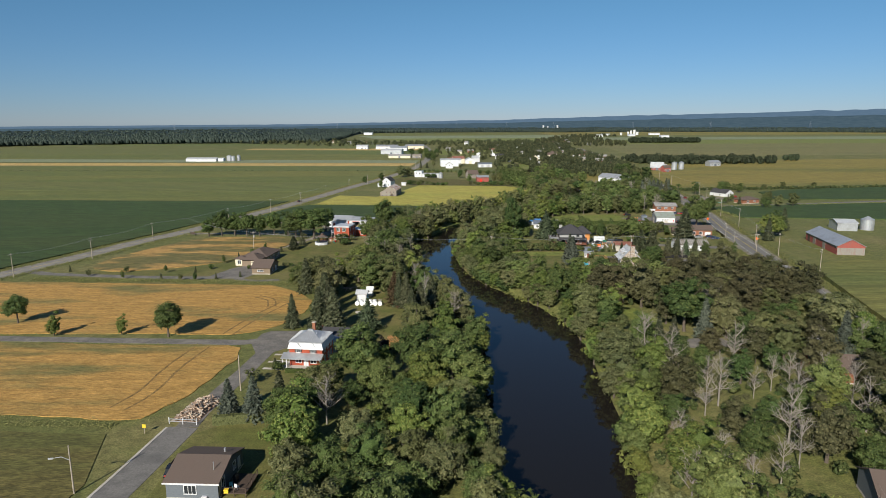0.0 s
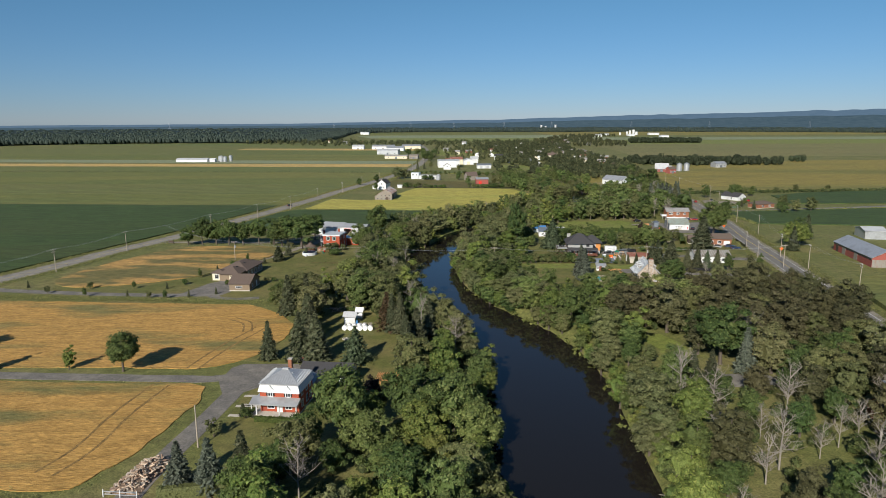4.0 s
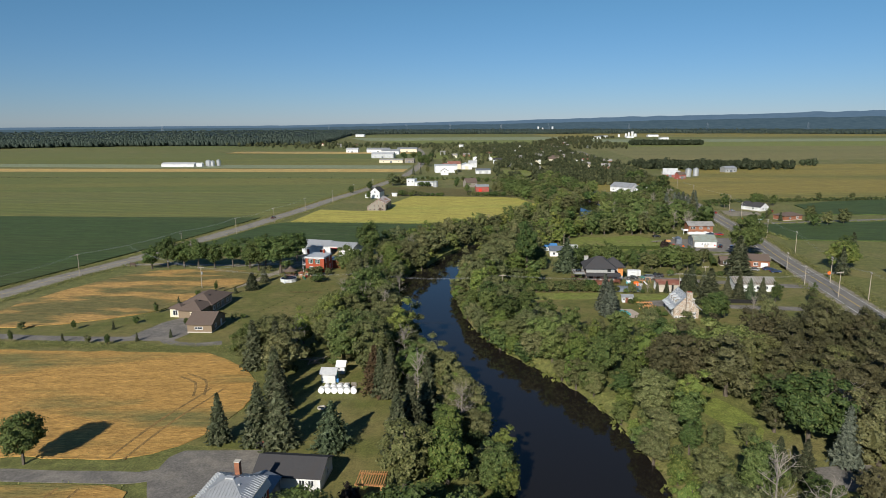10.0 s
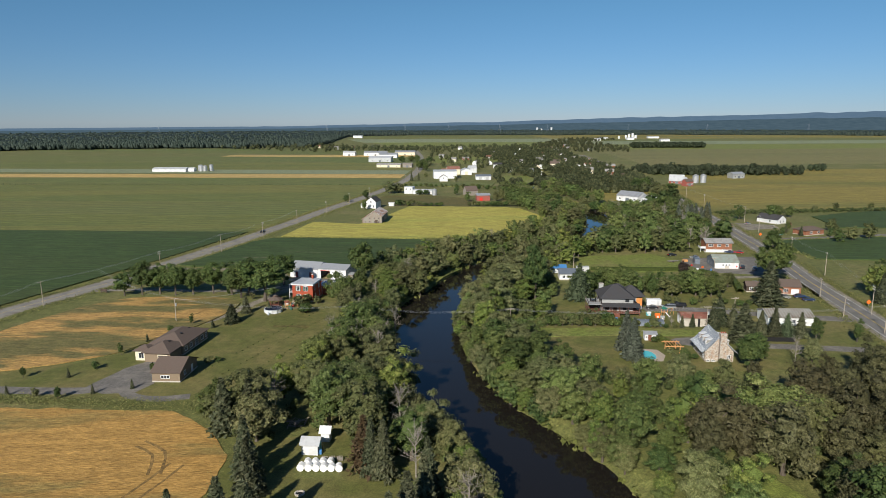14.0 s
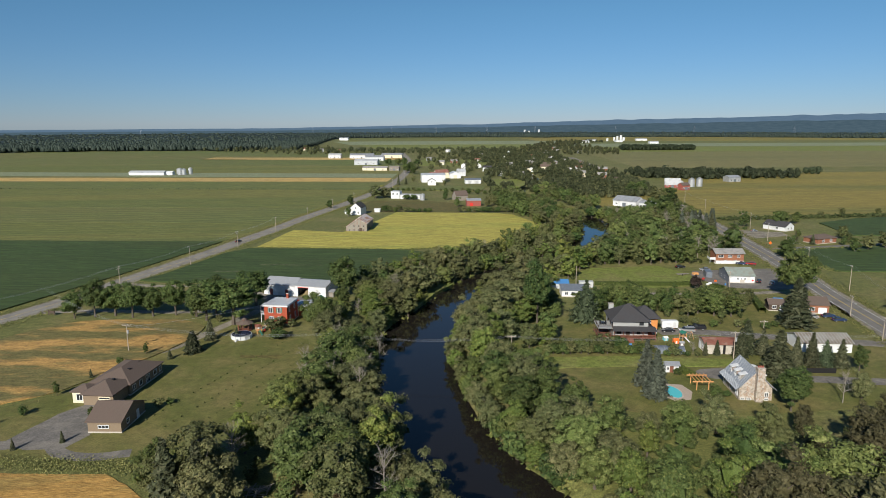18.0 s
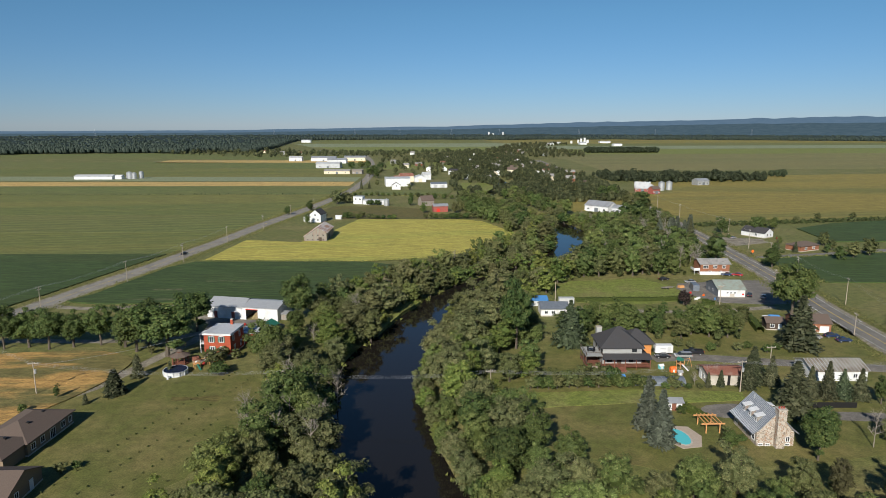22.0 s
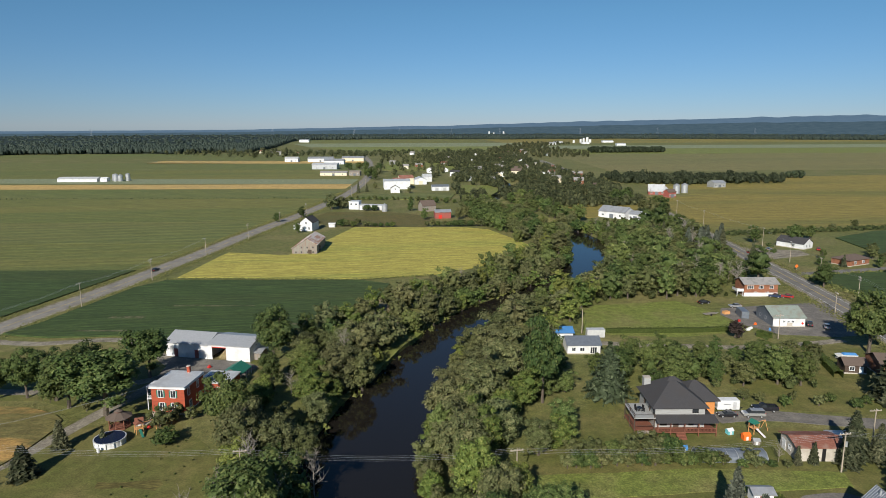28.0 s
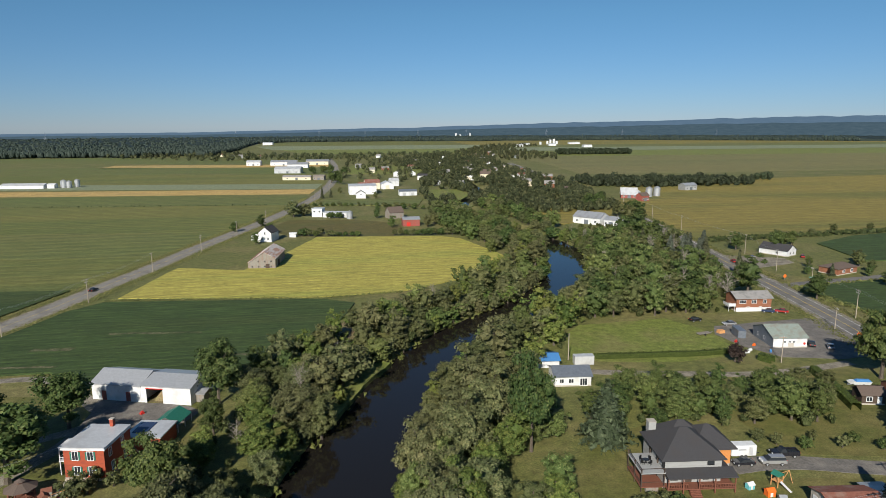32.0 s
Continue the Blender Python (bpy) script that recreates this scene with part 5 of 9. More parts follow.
WOODS = [
    # outline, mix of kinds, spacing, heights
    ([(38, 30), (38, 128), (42, 160), (42, 190), (36, 206), (26, 226), (15, 250), (10, 276), (10, 292), (21, 292), (23, 280), (27, 268), (35, 257), (46, 251), (66, 248), (88, 246), (108, 248), (124, 244), (122, 215), (112, 160), (100, 100), (84, 30)],
     ["olive"] * 3 + ["elm"] * 2 + ["maple"] * 5 + ["dull"] * 4 + ["bare"] * 3 + ["willow"] + ["bright"], 6.1, (7, 13)),
    ([(-25, 40), (-26, 103), (-31, 113), (-32, 120), (-20, 142), (-16, 158), (-8, 168), (-4, 182), (-6, 206), (-16, 214), (-24, 224), (-40, 220), (-52, 226), (-50, 240), (-36, 252), (-28, 268), (-26, 290), (-34, 300), (-36, 320), (-32, 346), (-26, 372), (-16, 398), (0, 420), (22, 440), (44, 462), (62, 492), (80, 520), (84, 545),
      (96, 560), (92, 520), (76, 478), (56, 446), (34, 424), (16, 402), (0, 376), (-10, 348), (-20, 318), (-20, 284), (-14, 256), (-6, 236), (4, 212), (9, 190), (8, 150), (8, 99), (8, 40)],
     ["olive"] * 3 + ["elm"] * 5 + ["maple"] * 3 + ["bright"] * 3 + ["willow"] * 2 + ["bare"], 6.4, (8, 13.5)),
    ([(8, 296), (8, 316), (14, 340), (24, 366), (36, 384), (52, 410), (70, 430), (76, 416), (66, 404), (60, 382), (46, 372), (40, 352), (30, 338), (26, 322), (22, 304)],
     ["willow"] * 4 + ["elm"] * 2 + ["olive"] + ["bright"] * 3, 5.6, (8, 12)),
    ([(52, 334), (70, 330), (84, 334), (106, 330), (112, 340), (100, 352), (84, 356), (66, 354), (54, 346)], ["elm"] * 3 + ["olive"] + ["maple"] * 2, 5.2, (6.5, 9)),
    ([(74, 418), (112, 419), (134, 420), (150, 436), (160, 470), (172, 520), (186, 580), (180, 620), (160, 630), (134, 606), (130, 560), (124, 510), (104, 470), (88, 448)],
     ["elm"] * 3 + ["olive"] * 2 + ["maple"] * 3 + ["spruce"] + ["bare"], 6.0, (8, 13)),
    ([(70, 540), (92, 565), (100, 620), (86, 670), (80, 720), (62, 700), (58, 650), (66, 600), (80, 560)], ["elm"] * 3 + ["olive"] * 2 + ["maple"] * 3 + ["willow"], 6.2, (8, 12)),
    ([(122, 600), (116, 650), (106, 690), (104, 740), (130, 720), (150, 690), (120, 660), (140, 645), (170, 650), (196, 690), (206, 700), (204, 640), (180, 622), (150, 634)], ["elm"] * 3 + ["olive"] * 2 + ["maple"] * 3, 7.0, (8, 12)),
]


def scatter(poly, spacing, seed):
    rng = random.Random(seed)
    x0, x1 = min(p[0] for p in poly), max(p[0] for p in poly)
    y0, y1 = min(p[1] for p in poly), max(p[1] for p in poly)
    out, grid = [], {}
    for _ in range(int((x1 - x0) * (y1 - y0) / spacing ** 2 * 8)):
        p = (rng.uniform(x0, x1), rng.uniform(y0, y1))
        key = (int(p[0] // spacing), int(p[1] // spacing))
        if not inside(p, poly):
            continue
        near = [q for i in (-1, 0, 1) for j in (-1, 0, 1) for q in grid.get((key[0] + i, key[1] + j), [])]
        if any((p[0] - q[0]) ** 2 + (p[1] - q[1]) ** 2 < spacing ** 2 for q in near):
            continue
        grid.setdefault(key, []).append(p)
        out.append(p)
    return out


WOOD_RNG = random.Random(17)
for k, (poly, kinds, spacing, heights) in enumerate(WOODS):
    for x, y in scatter(poly, spacing, 100 + k):
        if bank(x, y) < -0.3 or any((x - cx) ** 2 + (y - cy) ** 2 < r * r for cx, cy, r in CLEAR):
            continue
        if any((x - cx) ** 2 + (y - cy) ** 2 < r * r for cx, cy, r in ((162, 634, 25), (158, 604, 18), (166, 610, 20), (146, 640, 14), (186, 650, 18), (160, 501, 9), (150, 690, 24), (190, 700, 26), (130, 690, 14), (172, 665, 20), (204, 720, 18))):
            continue
        kind = WOOD_RNG.choice(kinds + (["bare"] * 6 if k == 0 and y < 165 else []))
        if k == 1 and y > 275 and kind in ("maple", "elm") and WOOD_RNG.random() < 0.7:
            kind = WOOD_RNG.choice(["bright", "willow", "willow"])
        if 3 < x < 11 and 145 < y < 162:
            continue
        if k == 1 and 147 < y < 176 and x < -8.5:
            continue
        if k == 0 and y > 200 and kind == "bare" and WOOD_RNG.random() < 0.75:
            kind = WOOD_RNG.choice(["maple", "elm", "elm"])
        if k == 0 and x < 66 and y > 215 and kind in ("dull", "olive"):
            kind = WOOD_RNG.choice(["maple", "elm", "bright", "olive"])
        if k == 0 and x < 46 and y > 205 and kind != "bare":
            kind = WOOD_RNG.choice(["elm", "bright", "elm", "willow", "maple"])
        if k == 0 and 40 < x < 66 and 158 < y < 184 and kind == "bare":
            kind = "olive"
        if k == 0 and x > 70 and y > 182 and kind != "bare":
            kind = WOOD_RNG.choice(["dull", "dull", "dull", "olive"])
        if bank(x, y) < 6:
            kind = WOOD_RNG.choice(["willow", "elm", "bright", "willow", "olive"])
        plant(kind, x, y, WOOD_RNG.uniform(*heights) * (1.16 if kind not in ("bare", "shrub") and WOOD_RNG.random() < 0.3 else 0.96) * (0.8 if bank(x, y) < 5 else 1) * (0.82 if k == 1 and y > 290 else 1) * (0.55 if k == 0 and 46 < x < 67 and 164 < y < 184 else 0.75 if (k == 0 and 40 < x < 66 and 158 < y < 184) or (k == 0 and 36 < x < 96 and y > 232) else 0.88 if k == 1 and y < 166 else 1) * (0.65 if k == 4 and y > 560 else 1), WOOD_RNG.uniform(0.95, 1.25) if kind != "bare" else WOOD_RNG.uniform(0.9, 1.2))


# a close fringe of low trees over both banks
for i in range(2, len(river_line) - 2, 1):
    x, y, w = river_line[i]
    if y < 40 or y > 620:
        continue
    d = river_line[i + 1][:2] - river_line[i - 1][:2]
    d = d / np.linalg.norm(d)
    for s in (-1, 1):
        off = w + WOOD_RNG.uniform(0.2, 2.2)
        px, py = x + d[1] * s * off + WOOD_RNG.uniform(-1.5, 1.5), y - d[0] * s * off + WOOD_RNG.uniform(-1.5, 1.5)
        if bank(px, py) < -0.2 or (3 < px < 11 and 145 < py < 162) or WOOD_RNG.random() < 0.12 or (s < 0 and 345 < py < 392 and WOOD_RNG.random() < 0.6):
            continue
        plant(WOOD_RNG.choice(["willow", "elm", "olive", "willow", "bright", "bright", "shrub"]), px, py, WOOD_RNG.uniform(4.5, 8.0), WOOD_RNG.uniform(0.95, 1.25), z=LEVEL + WOOD_RNG.uniform(0.1, 0.6))


def far_tree_mesh(seed, material):
    """A small crown of unit height and width for woods far off."""
    rng = np.random.default_rng(seed)
    pieces = []
    for i in range(3):
        a = i * 2.1 + rng.uniform(-0.3, 0.3)
        r = rng.uniform(0.26, 0.36)
        c = np.array([0.15 * math.cos(a), 0.15 * math.sin(a), 0.3 + 0.17 * i])
        pieces.append((c + ICO1_V[:] * r * (1 + rng.uniform(-0.2, 0.15, (len(ICO1_V), 1))), ICO1_F))
    n = rng.normal(0, 1, (90, 3))
    n[:, 2] = np.where(n[:, 2] < -0.4, -n[:, 2], n[:, 2])
    n /= np.linalg.norm(n, axis=1)[:, None]
    pieces.append(sprays(rng, np.array([0, 0, 0.5]) + n * np.array([0.44, 0.44, 0.5]) * rng.uniform(0.8, 1.08, (90, 1)), n, 0.12))
    return join(pieces)


FAR_SHAPES = [far_tree_mesh(200 + i, None) for i in range(4)]


def far_woods(name, places, label, material=None):
    """Many far trees, nobody could count them: (x, y, height)."""
    rng = np.random.default_rng(len(places))
    pieces = []
    for i, (x, y, h) in enumerate(places):
        v, f = FAR_SHAPES[i % 4]
        a = rng.uniform(0, 6.28)
        c, s = math.cos(a), math.sin(a)
        w = h * rng.uniform(0.75, 1.05)
        q = np.stack([(v[:, 0] * c - v[:, 1] * s) * w + x, (v[:, 0] * s + v[:, 1] * c) * w + y, v[:, 2] * h - 0.06 * h], 1)
        pieces.append((q, f))
    v, f = join(pieces)
    ob = new(name, mesh_of(name, v, f, material or FAR_LEAF))
    return tagged(ob, label, "woods", kind="stuff")


def clump(poly, spacing, lo, hi, seed):
    rng = random.Random(seed)
    return [(x, y, rng.uniform(lo, hi)) for x, y in scatter(poly, spacing, seed)]


# low undergrowth that fills the woods
for k, (poly, kinds, spacing, heights) in enumerate(WOODS[:6]):
    far_woods("undergrowth", [(x, y, h) for x, y, h in clump(poly, 5.0, 1.8, 4.2, 300 + k) if bank(x, y) > 1.0 and not any((x - cx) ** 2 + (y - cy) ** 2 < r * r for cx, cy, r in CLEAR)], "low green undergrowth beneath the trees", SHADE)

# woods along the river and the village further on
VILLAGE = [(78, 700), (104, 745), (150, 690), (212, 705), (236, 860), (246, 960), (240, 1200), (280, 1500), (200, 1700), (60, 1500), (110, 1200), (84, 1000), (70, 860), (66, 760)]
VILLAGE_FIELD = [(70, 770), (100, 800), (118, 850), (112, 900), (84, 905), (72, 850)]
far_woods("village_woods", [p for p in clump(VILLAGE, 7.2, 5.5, 11, 31) if bank(p[0], p[1]) > 2 and not inside(p, VILLAGE_FIELD) and noise.noise((p[0] * 0.02, p[1] * 0.02, 0)) > (-0.12 if p[1] > 800 else -0.4)], "mixed green trees filling the river village")
far_woods("village_trees", [p for p in clump([(-20, 1090), (60, 1010), (110, 1050), (100, 1500), (-10, 1650), (-10, 1300)], 24, 6, 11, 32)], "scattered green trees between village houses")
far_woods("village_trees", clump([(268, 908), (330, 886), (450, 892), (468, 925), (400, 950), (330, 955), (268, 990)], 7.5, 6, 13, 33), "dark tree belt between golden fields", DARK_WOODS)
far_woods("tree_clump", clump([(500, 960), (520, 955), (522, 972), (502, 975)], 7, 8, 11, 38), "small dark clump of trees in the field", DARK_WOODS)
field_line = [(x, 787 - 0.075 * (x + 50)) for x in range(-640, -70, 3)]
bush_rng = random.Random(52)
far_woods("field_bushes", [(x + bush_rng.uniform(-3, 3), y + bush_rng.uniform(-1.5, 1.5), bush_rng.choice((0.7, 0.8, 0.9, 1.0, 1.3))) for x, y in field_line], "weeds and small bushes along a field boundary", DARK_WOODS)
far_woods("woodlot", clump([(492, 1714), (668, 1709), (690, 1780), (500, 1790)], 8, 11, 15, 34), "dense woodlot standing in the fields", DARK_WOODS)
far_woods("hedgerow", [(x, y, h) for x, y, h in clump([(-250, 1650), (-60, 1560), (80, 1700), (330, 1760), (420, 1900), (300, 1860), (60, 1800), (-200, 1800)], 17, 6, 11, 35)], "broken belt of trees beyond the farms")
far_woods("north_woods", clump([(250, 1500), (420, 1500), (480, 1720), (440, 2100), (640, 2400), (500, 2500), (260, 1900)], 22, 7, 12, 36), "scattered trees round the far village")


def forest_trees():
    """Crown behind crown from the forest's edge to the horizon."""
    rng = np.random.default_rng(41)
    pieces = []
    for az0, az1, backs, step in ((-46, -7.8, (0, 7, 18, 34, 60, 95, 140, 205, 300, 430, 600, 850, 1200, 1700, 2300), 0.11), (-7.7, 38, (0, 20, 70, 150, 300, 520, 850, 1250), 0.15)):
        for j, back in enumerate(backs):
            for az in np.arange(az0, az1, step * (1 if j < 3 else 1.3)):
                x, y = polar(az + rng.uniform(-0.1, 0.1), forest_edge(az) + back * rng.uniform(0.8, 1.2) + rng.uniform(-8, 8))
                r, h = rng.uniform(3.2, 6.0) * (1 + back / 1500), rng.uniform(12, 15.5)
                v = ICO1_V * (1 + rng.uniform(-0.25, 0.2, (len(ICO1_V), 1))) * np.array([r, r, h * 0.5]) + np.array([x, y, h * 0.5])
                pieces.append((v, ICO1_F))
    v, f = join(pieces)
    tagged(new("forest_trees", mesh_of("forest_trees", v, f, FOREST)), "forest of many crowns behind the fields, haze in its dark bluish colour", "forest", kind="stuff")


forest_trees()
far_woods("settlement_trees", clump([(-560, 1790), (-270, 1560), (-180, 1600), (-250, 1900), (-520, 2050)], 26, 8, 13, 37), "trees round far houses before the forest")

# ---- buildings ----
MESHES = {}


def shared(key, make):
    if key not in MESHES:
        MESHES[key] = make()
    return MESHES[key]


def frame_mesh(w, h, material, bars=1, t=0.12):
    def make():
        bm = boxes((-w / 2 - t, w / 2 + t, -0.09, 0, h, h + t), (-w / 2 - t, w / 2 + t, -0.13, 0, -t, 0),
                   (-w / 2 - t, -w / 2, -0.09, 0, 0, h), (w / 2, w / 2 + t, -0.09, 0, 0, h))
        for i in range(bars):
            x = -w / 2 + w * (i + 1) / (bars + 1)
            box(bm, x - 0.04, x + 0.04, -0.07, -0.01, 0, h)
        return finish("window", bm, material)
    return shared(("frame", w, h, material.name, bars), make)


def pane_mesh(w, h):
    return shared(("pane", w, h), lambda: finish("pane", boxes((-w / 2, w / 2, -0.035, 0.0, 0, h)), PANE))


def on_side(side, L, W, u, z, gap=0.003):
    """The pose of something on a wall: f front, b back, l left, r right; u along it."""
    if side == "f":
        return pose(u, -W / 2 - gap, z)
    if side == "b":
        return pose(-u, W / 2 + gap, z, 0, 0, 180)
    if side == "l":
        return pose(-L / 2 - gap, -u, z, 0, 0, -90)
    return pose(L / 2 + gap, u, z, 0, 0, 90)


def window(parent, m, w, h, material=None, bars=1):
    f = part("window", frame_mesh(w, h, material or WHITE, bars), None, parent, at=m)
    part("pane", pane_mesh(w, h), None, f)
    return f


def door(parent, m, w, h, material, label="", frame=True):
    d = part("door", shared(("door", w, h, material.name), lambda: finish("door", boxes((-w / 2, w / 2, -0.08, 0, 0, h), (-w / 2 - 0.1, -w / 2, -0.1, 0, 0, h + 0.1), (w / 2, w / 2 + 0.1, -0.1, 0, 0, h + 0.1), (-w / 2, w / 2, -0.1, 0, h, h + 0.1)), material)), None, parent, label, m)
    return d


def gable_walls(L, W, h, rise, z0=-0.3):
    return prism_x([(-W / 2, z0), (W / 2, z0), (W / 2, h), (0, h + rise), (-W / 2, h)], -L / 2, L / 2)


def gable_roof(L, W, h, rise, over=0.4, t=0.16):
    s = rise / (W / 2)
    a = W / 2 + over
    z0 = h - over * s + 0.02
    top = h + rise + 0.02
    return prism_x([(-a, z0), (0, top), (a, z0), (a, z0 + t), (0, top + t), (-a, z0 + t)], -L / 2 - over, L / 2 + over)


def hip_roof(L, W, h, rise, over=0.45, ridge=None):
    a, b = L / 2 + over, W / 2 + over
    r = max((L - W) / 2, 0.15) if ridge is None else ridge
    bm = solid([(-a, -b, h), (a, -b, h), (a, b, h), (-a, b, h)], [(-a, -b, h + 0.16), (a, -b, h + 0.16), (a, b, h + 0.16), (-a, b, h + 0.16)])
    hull(bm, [(-a, -b, h + 0.165), (a, -b, h + 0.165), (a, b, h + 0.165), (-a, b, h + 0.165)], [(-r, -0.06, h + rise), (r, -0.06, h + rise), (r, 0.06, h + rise), (-r, 0.06, h + rise)])
    return bm


def seams(parent, L, W, h, rise, over, gap, material):
    """Standing seams up both slopes of a gable roof, each a batten of its own."""
    s = rise / (W / 2)
    length = (W / 2 + over) * math.hypot(1, s)
    me = shared(("seam", round(length, 2), material.name), lambda: finish("roof_seam", boxes((-0.07, 0.07, 0, length, 0, 0.1)), material))
    tilt = math.degrees(math.atan(s))
    k = int((L + over) / gap)
    for i in range(k + 1):
        x = -L / 2 - over + 0.1 + i * (L + 2 * over - 0.2) / k
        z0 = h - over * s + 0.17
        part("roof_seam", me, None, parent, at=pose(x, -W / 2 - over, z0, tilt, 0, 0))
        part("roof_seam", me, None, parent, at=pose(x, W / 2 + over, z0, tilt, 0, 180))


def house(name, label, x, y, rot, L, W, h, rise, wall, roof, kind="gable", over=0.4, category="house", openings=(), foundation=True, group="", along_y=False):
    """L along local x, W along local y; along_y turns it so that the ridge runs away from the front.
    openings: (what, side, u, z, w, h, material)."""
    if along_y:
        rot += 90
    root = thing(name, label, category, pose(x, y, 0, 0, 0, rot), group)
    if kind == "gable":
        part("wall", gable_walls(L, W, h, rise), wall, root)
        r = part("roof", gable_roof(L, W, h, rise, over), roof, root)
    else:
        part("wall", boxes((-L / 2, L / 2, -W / 2, W / 2, -0.3, h)), wall, root)
        if kind == "hip":
            r = part("roof", hip_roof(L, W, h, rise, over), roof, root)
        else:
            r = part("roof", boxes((-L / 2 - over, L / 2 + over, -W / 2 - over, W / 2 + over, h + 0.003, h + 0.25)), roof, root)
    if foundation:
        part("foundation", boxes((-L / 2 - 0.04, L / 2 + 0.04, -W / 2 - 0.04, W / 2 + 0.04, -0.4, 0.35)), CONCRETE, root)
    for what, side, u, z, w, hh, *mat in openings:
        m = on_side(side, L, W, u, z)
        if what == "w":
            window(root, m, w, hh, *(mat or [WHITE]), bars=1 if w < 1.6 else 2)
        else:
            door(root, m, w, hh, *(mat or [WHITE]))
    return root, r


def chimney(parent, x, y, z0, z1, w, material, cap=CONCRETE):
    c = part("chimney", boxes((x - w / 2, x + w / 2, y - w / 2, y + w / 2, z0, z1)), material, parent)
    part("chimney_cap", boxes((x - w / 2 - 0.08, x + w / 2 + 0.08, y - w / 2 - 0.08, y + w / 2 + 0.08, z1, z1 + 0.12)), cap, c)


# the brick house with a white mansard and a ribbed metal hip roof
def brick_mansard_house():
    L, W = 8.4, 8.6
    root = thing("brick_house", "red brick house with white mansard, ribbed metal roof and porch", "house", pose(-33.4, 157.4, 0, 0, 0, -8))
    part("wall", boxes((-L / 2, L / 2, -W / 2, W / 2, -0.3, 5.2)), BRICK, root)
    part("foundation", boxes((-L / 2 - 0.05, L / 2 + 0.05, -W / 2 - 0.05, W / 2 + 0.05, -0.4, 0.4)), CONCRETE, root)
    a, b = L / 2, W / 2
    part("mansard", solid([(-a - 0.35, -b - 0.35, 4.75), (a + 0.35, -b - 0.35, 4.75), (a + 0.35, b + 0.35, 4.75), (-a - 0.35, b + 0.35, 4.75)],
                          [(-a + 0.1, -b + 0.1, 6.35), (a - 0.1, -b + 0.1, 6.35), (a - 0.1, b - 0.1, 6.35), (-a + 0.1, b - 0.1, 6.35)]), WHITE, root, "white-painted mansard skirt")
    roof = part("roof", hip_roof(L, W, 6.35, 2.0, 0.12, 0.5), METAL, root, "grey ribbed sheet-metal hip roof")
    # ribs on the four slopes
    run = W / 2 + 0.12
    for side in range(4):
        for i in range(17):
            u = -run + 0.2 + i * (2 * run - 0.4) / 16
            reach = (run - abs(u)) * 0.97 + 0.02
            if reach < 0.25:
                continue
            ln = reach * math.hypot(1, 1.83 / run)
            me = finish("roof_seam", boxes((-0.045, 0.045, 0, ln, 0, 0.07)), SEAM)
            part("roof_seam", me, None, root, at=pose(0, 0, 0, 0, 0, 90 * side) @ pose(u, -run, 6.52, math.degrees(math.atan(1.83 / run)), 0, 0))
    part("roof_cap", boxes((-0.7, 0.7, -0.35, 0.35, 8.25, 8.5)), SEAM, root)
    part("roof_vent", boxes((1.6, 1.9, -0.9, -0.6, 7.3, 7.9)), METAL, root)
    chimney(root, -0.2, 3.2, 6.8, 9.3, 0.8, BRICK_BROWN)
    for x in (-1.9, 1.9):
        window(root, pose(x, -W / 2 - 0.003, 3.9), 0.9, 1.5)
        part("dormer", prism_y([(x - 0.8, 5.45), (x + 0.8, 5.45), (x, 6.3)], -b - 0.45, -b + 0.8), WHITE, root, "small white gabled dormer head")
        window(root, pose(x, -W / 2 - 0.003, 1.2), 1.3, 1.3)
        for s in (-1, 1):
            part("shutter", boxes((x + s * 0.75 - 0.14, x + s * 0.75 + 0.14, -b - 0.06, -b - 0.003, 3.9, 5.3)), BLACK, root)
    for u in (-2.4, 0.4, 2.6):
        window(root, on_side("r", L, W, u, 3.7), 0.9, 1.4)
        window(root, on_side("r", L, W, u, 1.2), 0.9, 1.4)
    # porch
    part("porch_floor", boxes((-a - 1.3, a + 0.2, -b - 2.1, -b - 0.003, 0, 0.45), (-a - 1.3, -a - 0.06, -b - 0.003, 2.5, 0, 0.45)), CONCRETE, root)
    part("porch_roof", prism_x([(-b - 2.3, 2.75), (-b - 2.3, 2.93), (-b - 0.01, 3.75), (-b - 0.01, 2.9)], -a - 1.5, a + 0.4), METAL, root)
    part("porch_roof", prism_y([(-a - 1.5, 2.75), (-a - 1.5, 2.93), (-a - 0.06, 3.6), (-a - 0.06, 2.9)], -b - 0.01, 2.6), METAL, root)
    for x in (-a - 1.15, -a - 0.1, 0.6, a + 0.05):
        part("porch_post", boxes((x - 0.1, x + 0.1, -b - 2.0, -b - 1.8, 0.45, 2.75)), WHITE, root)
    door(root, pose(0.0, -b - 0.003, 0.45), 1.0, 2.1, WHITE)
    # kitchen wing at the back
    part("wing_wall", boxes((-1.0, 4.0, b + 0.003, b + 5.2, -0.3, 3.2)), SLATE_SIDING, root)
    part("wing_roof", prism_y([(-1.3, 3.2), (1.5, 4.3), (4.3, 3.2)], b + 0.01, b + 5.4), METAL_BLUE, root)


brick_mansard_house()
g, r = house("garage", "white garage with a low black shingle roof", -26.8, 171.2, -7, 11.6, 7.4, 2.6, 1.7, WHITE, SHINGLE, category="garage",
             openings=[("w", "f", 2.6, 1.0, 0.9, 1.0), ("w", "f", 4.2, 1.0, 0.9, 1.0), ("d", "f", -2.5, 0.1, 2.6, 2.2), ("w", "r", 0.5, 1.1, 0.8, 0.9)])

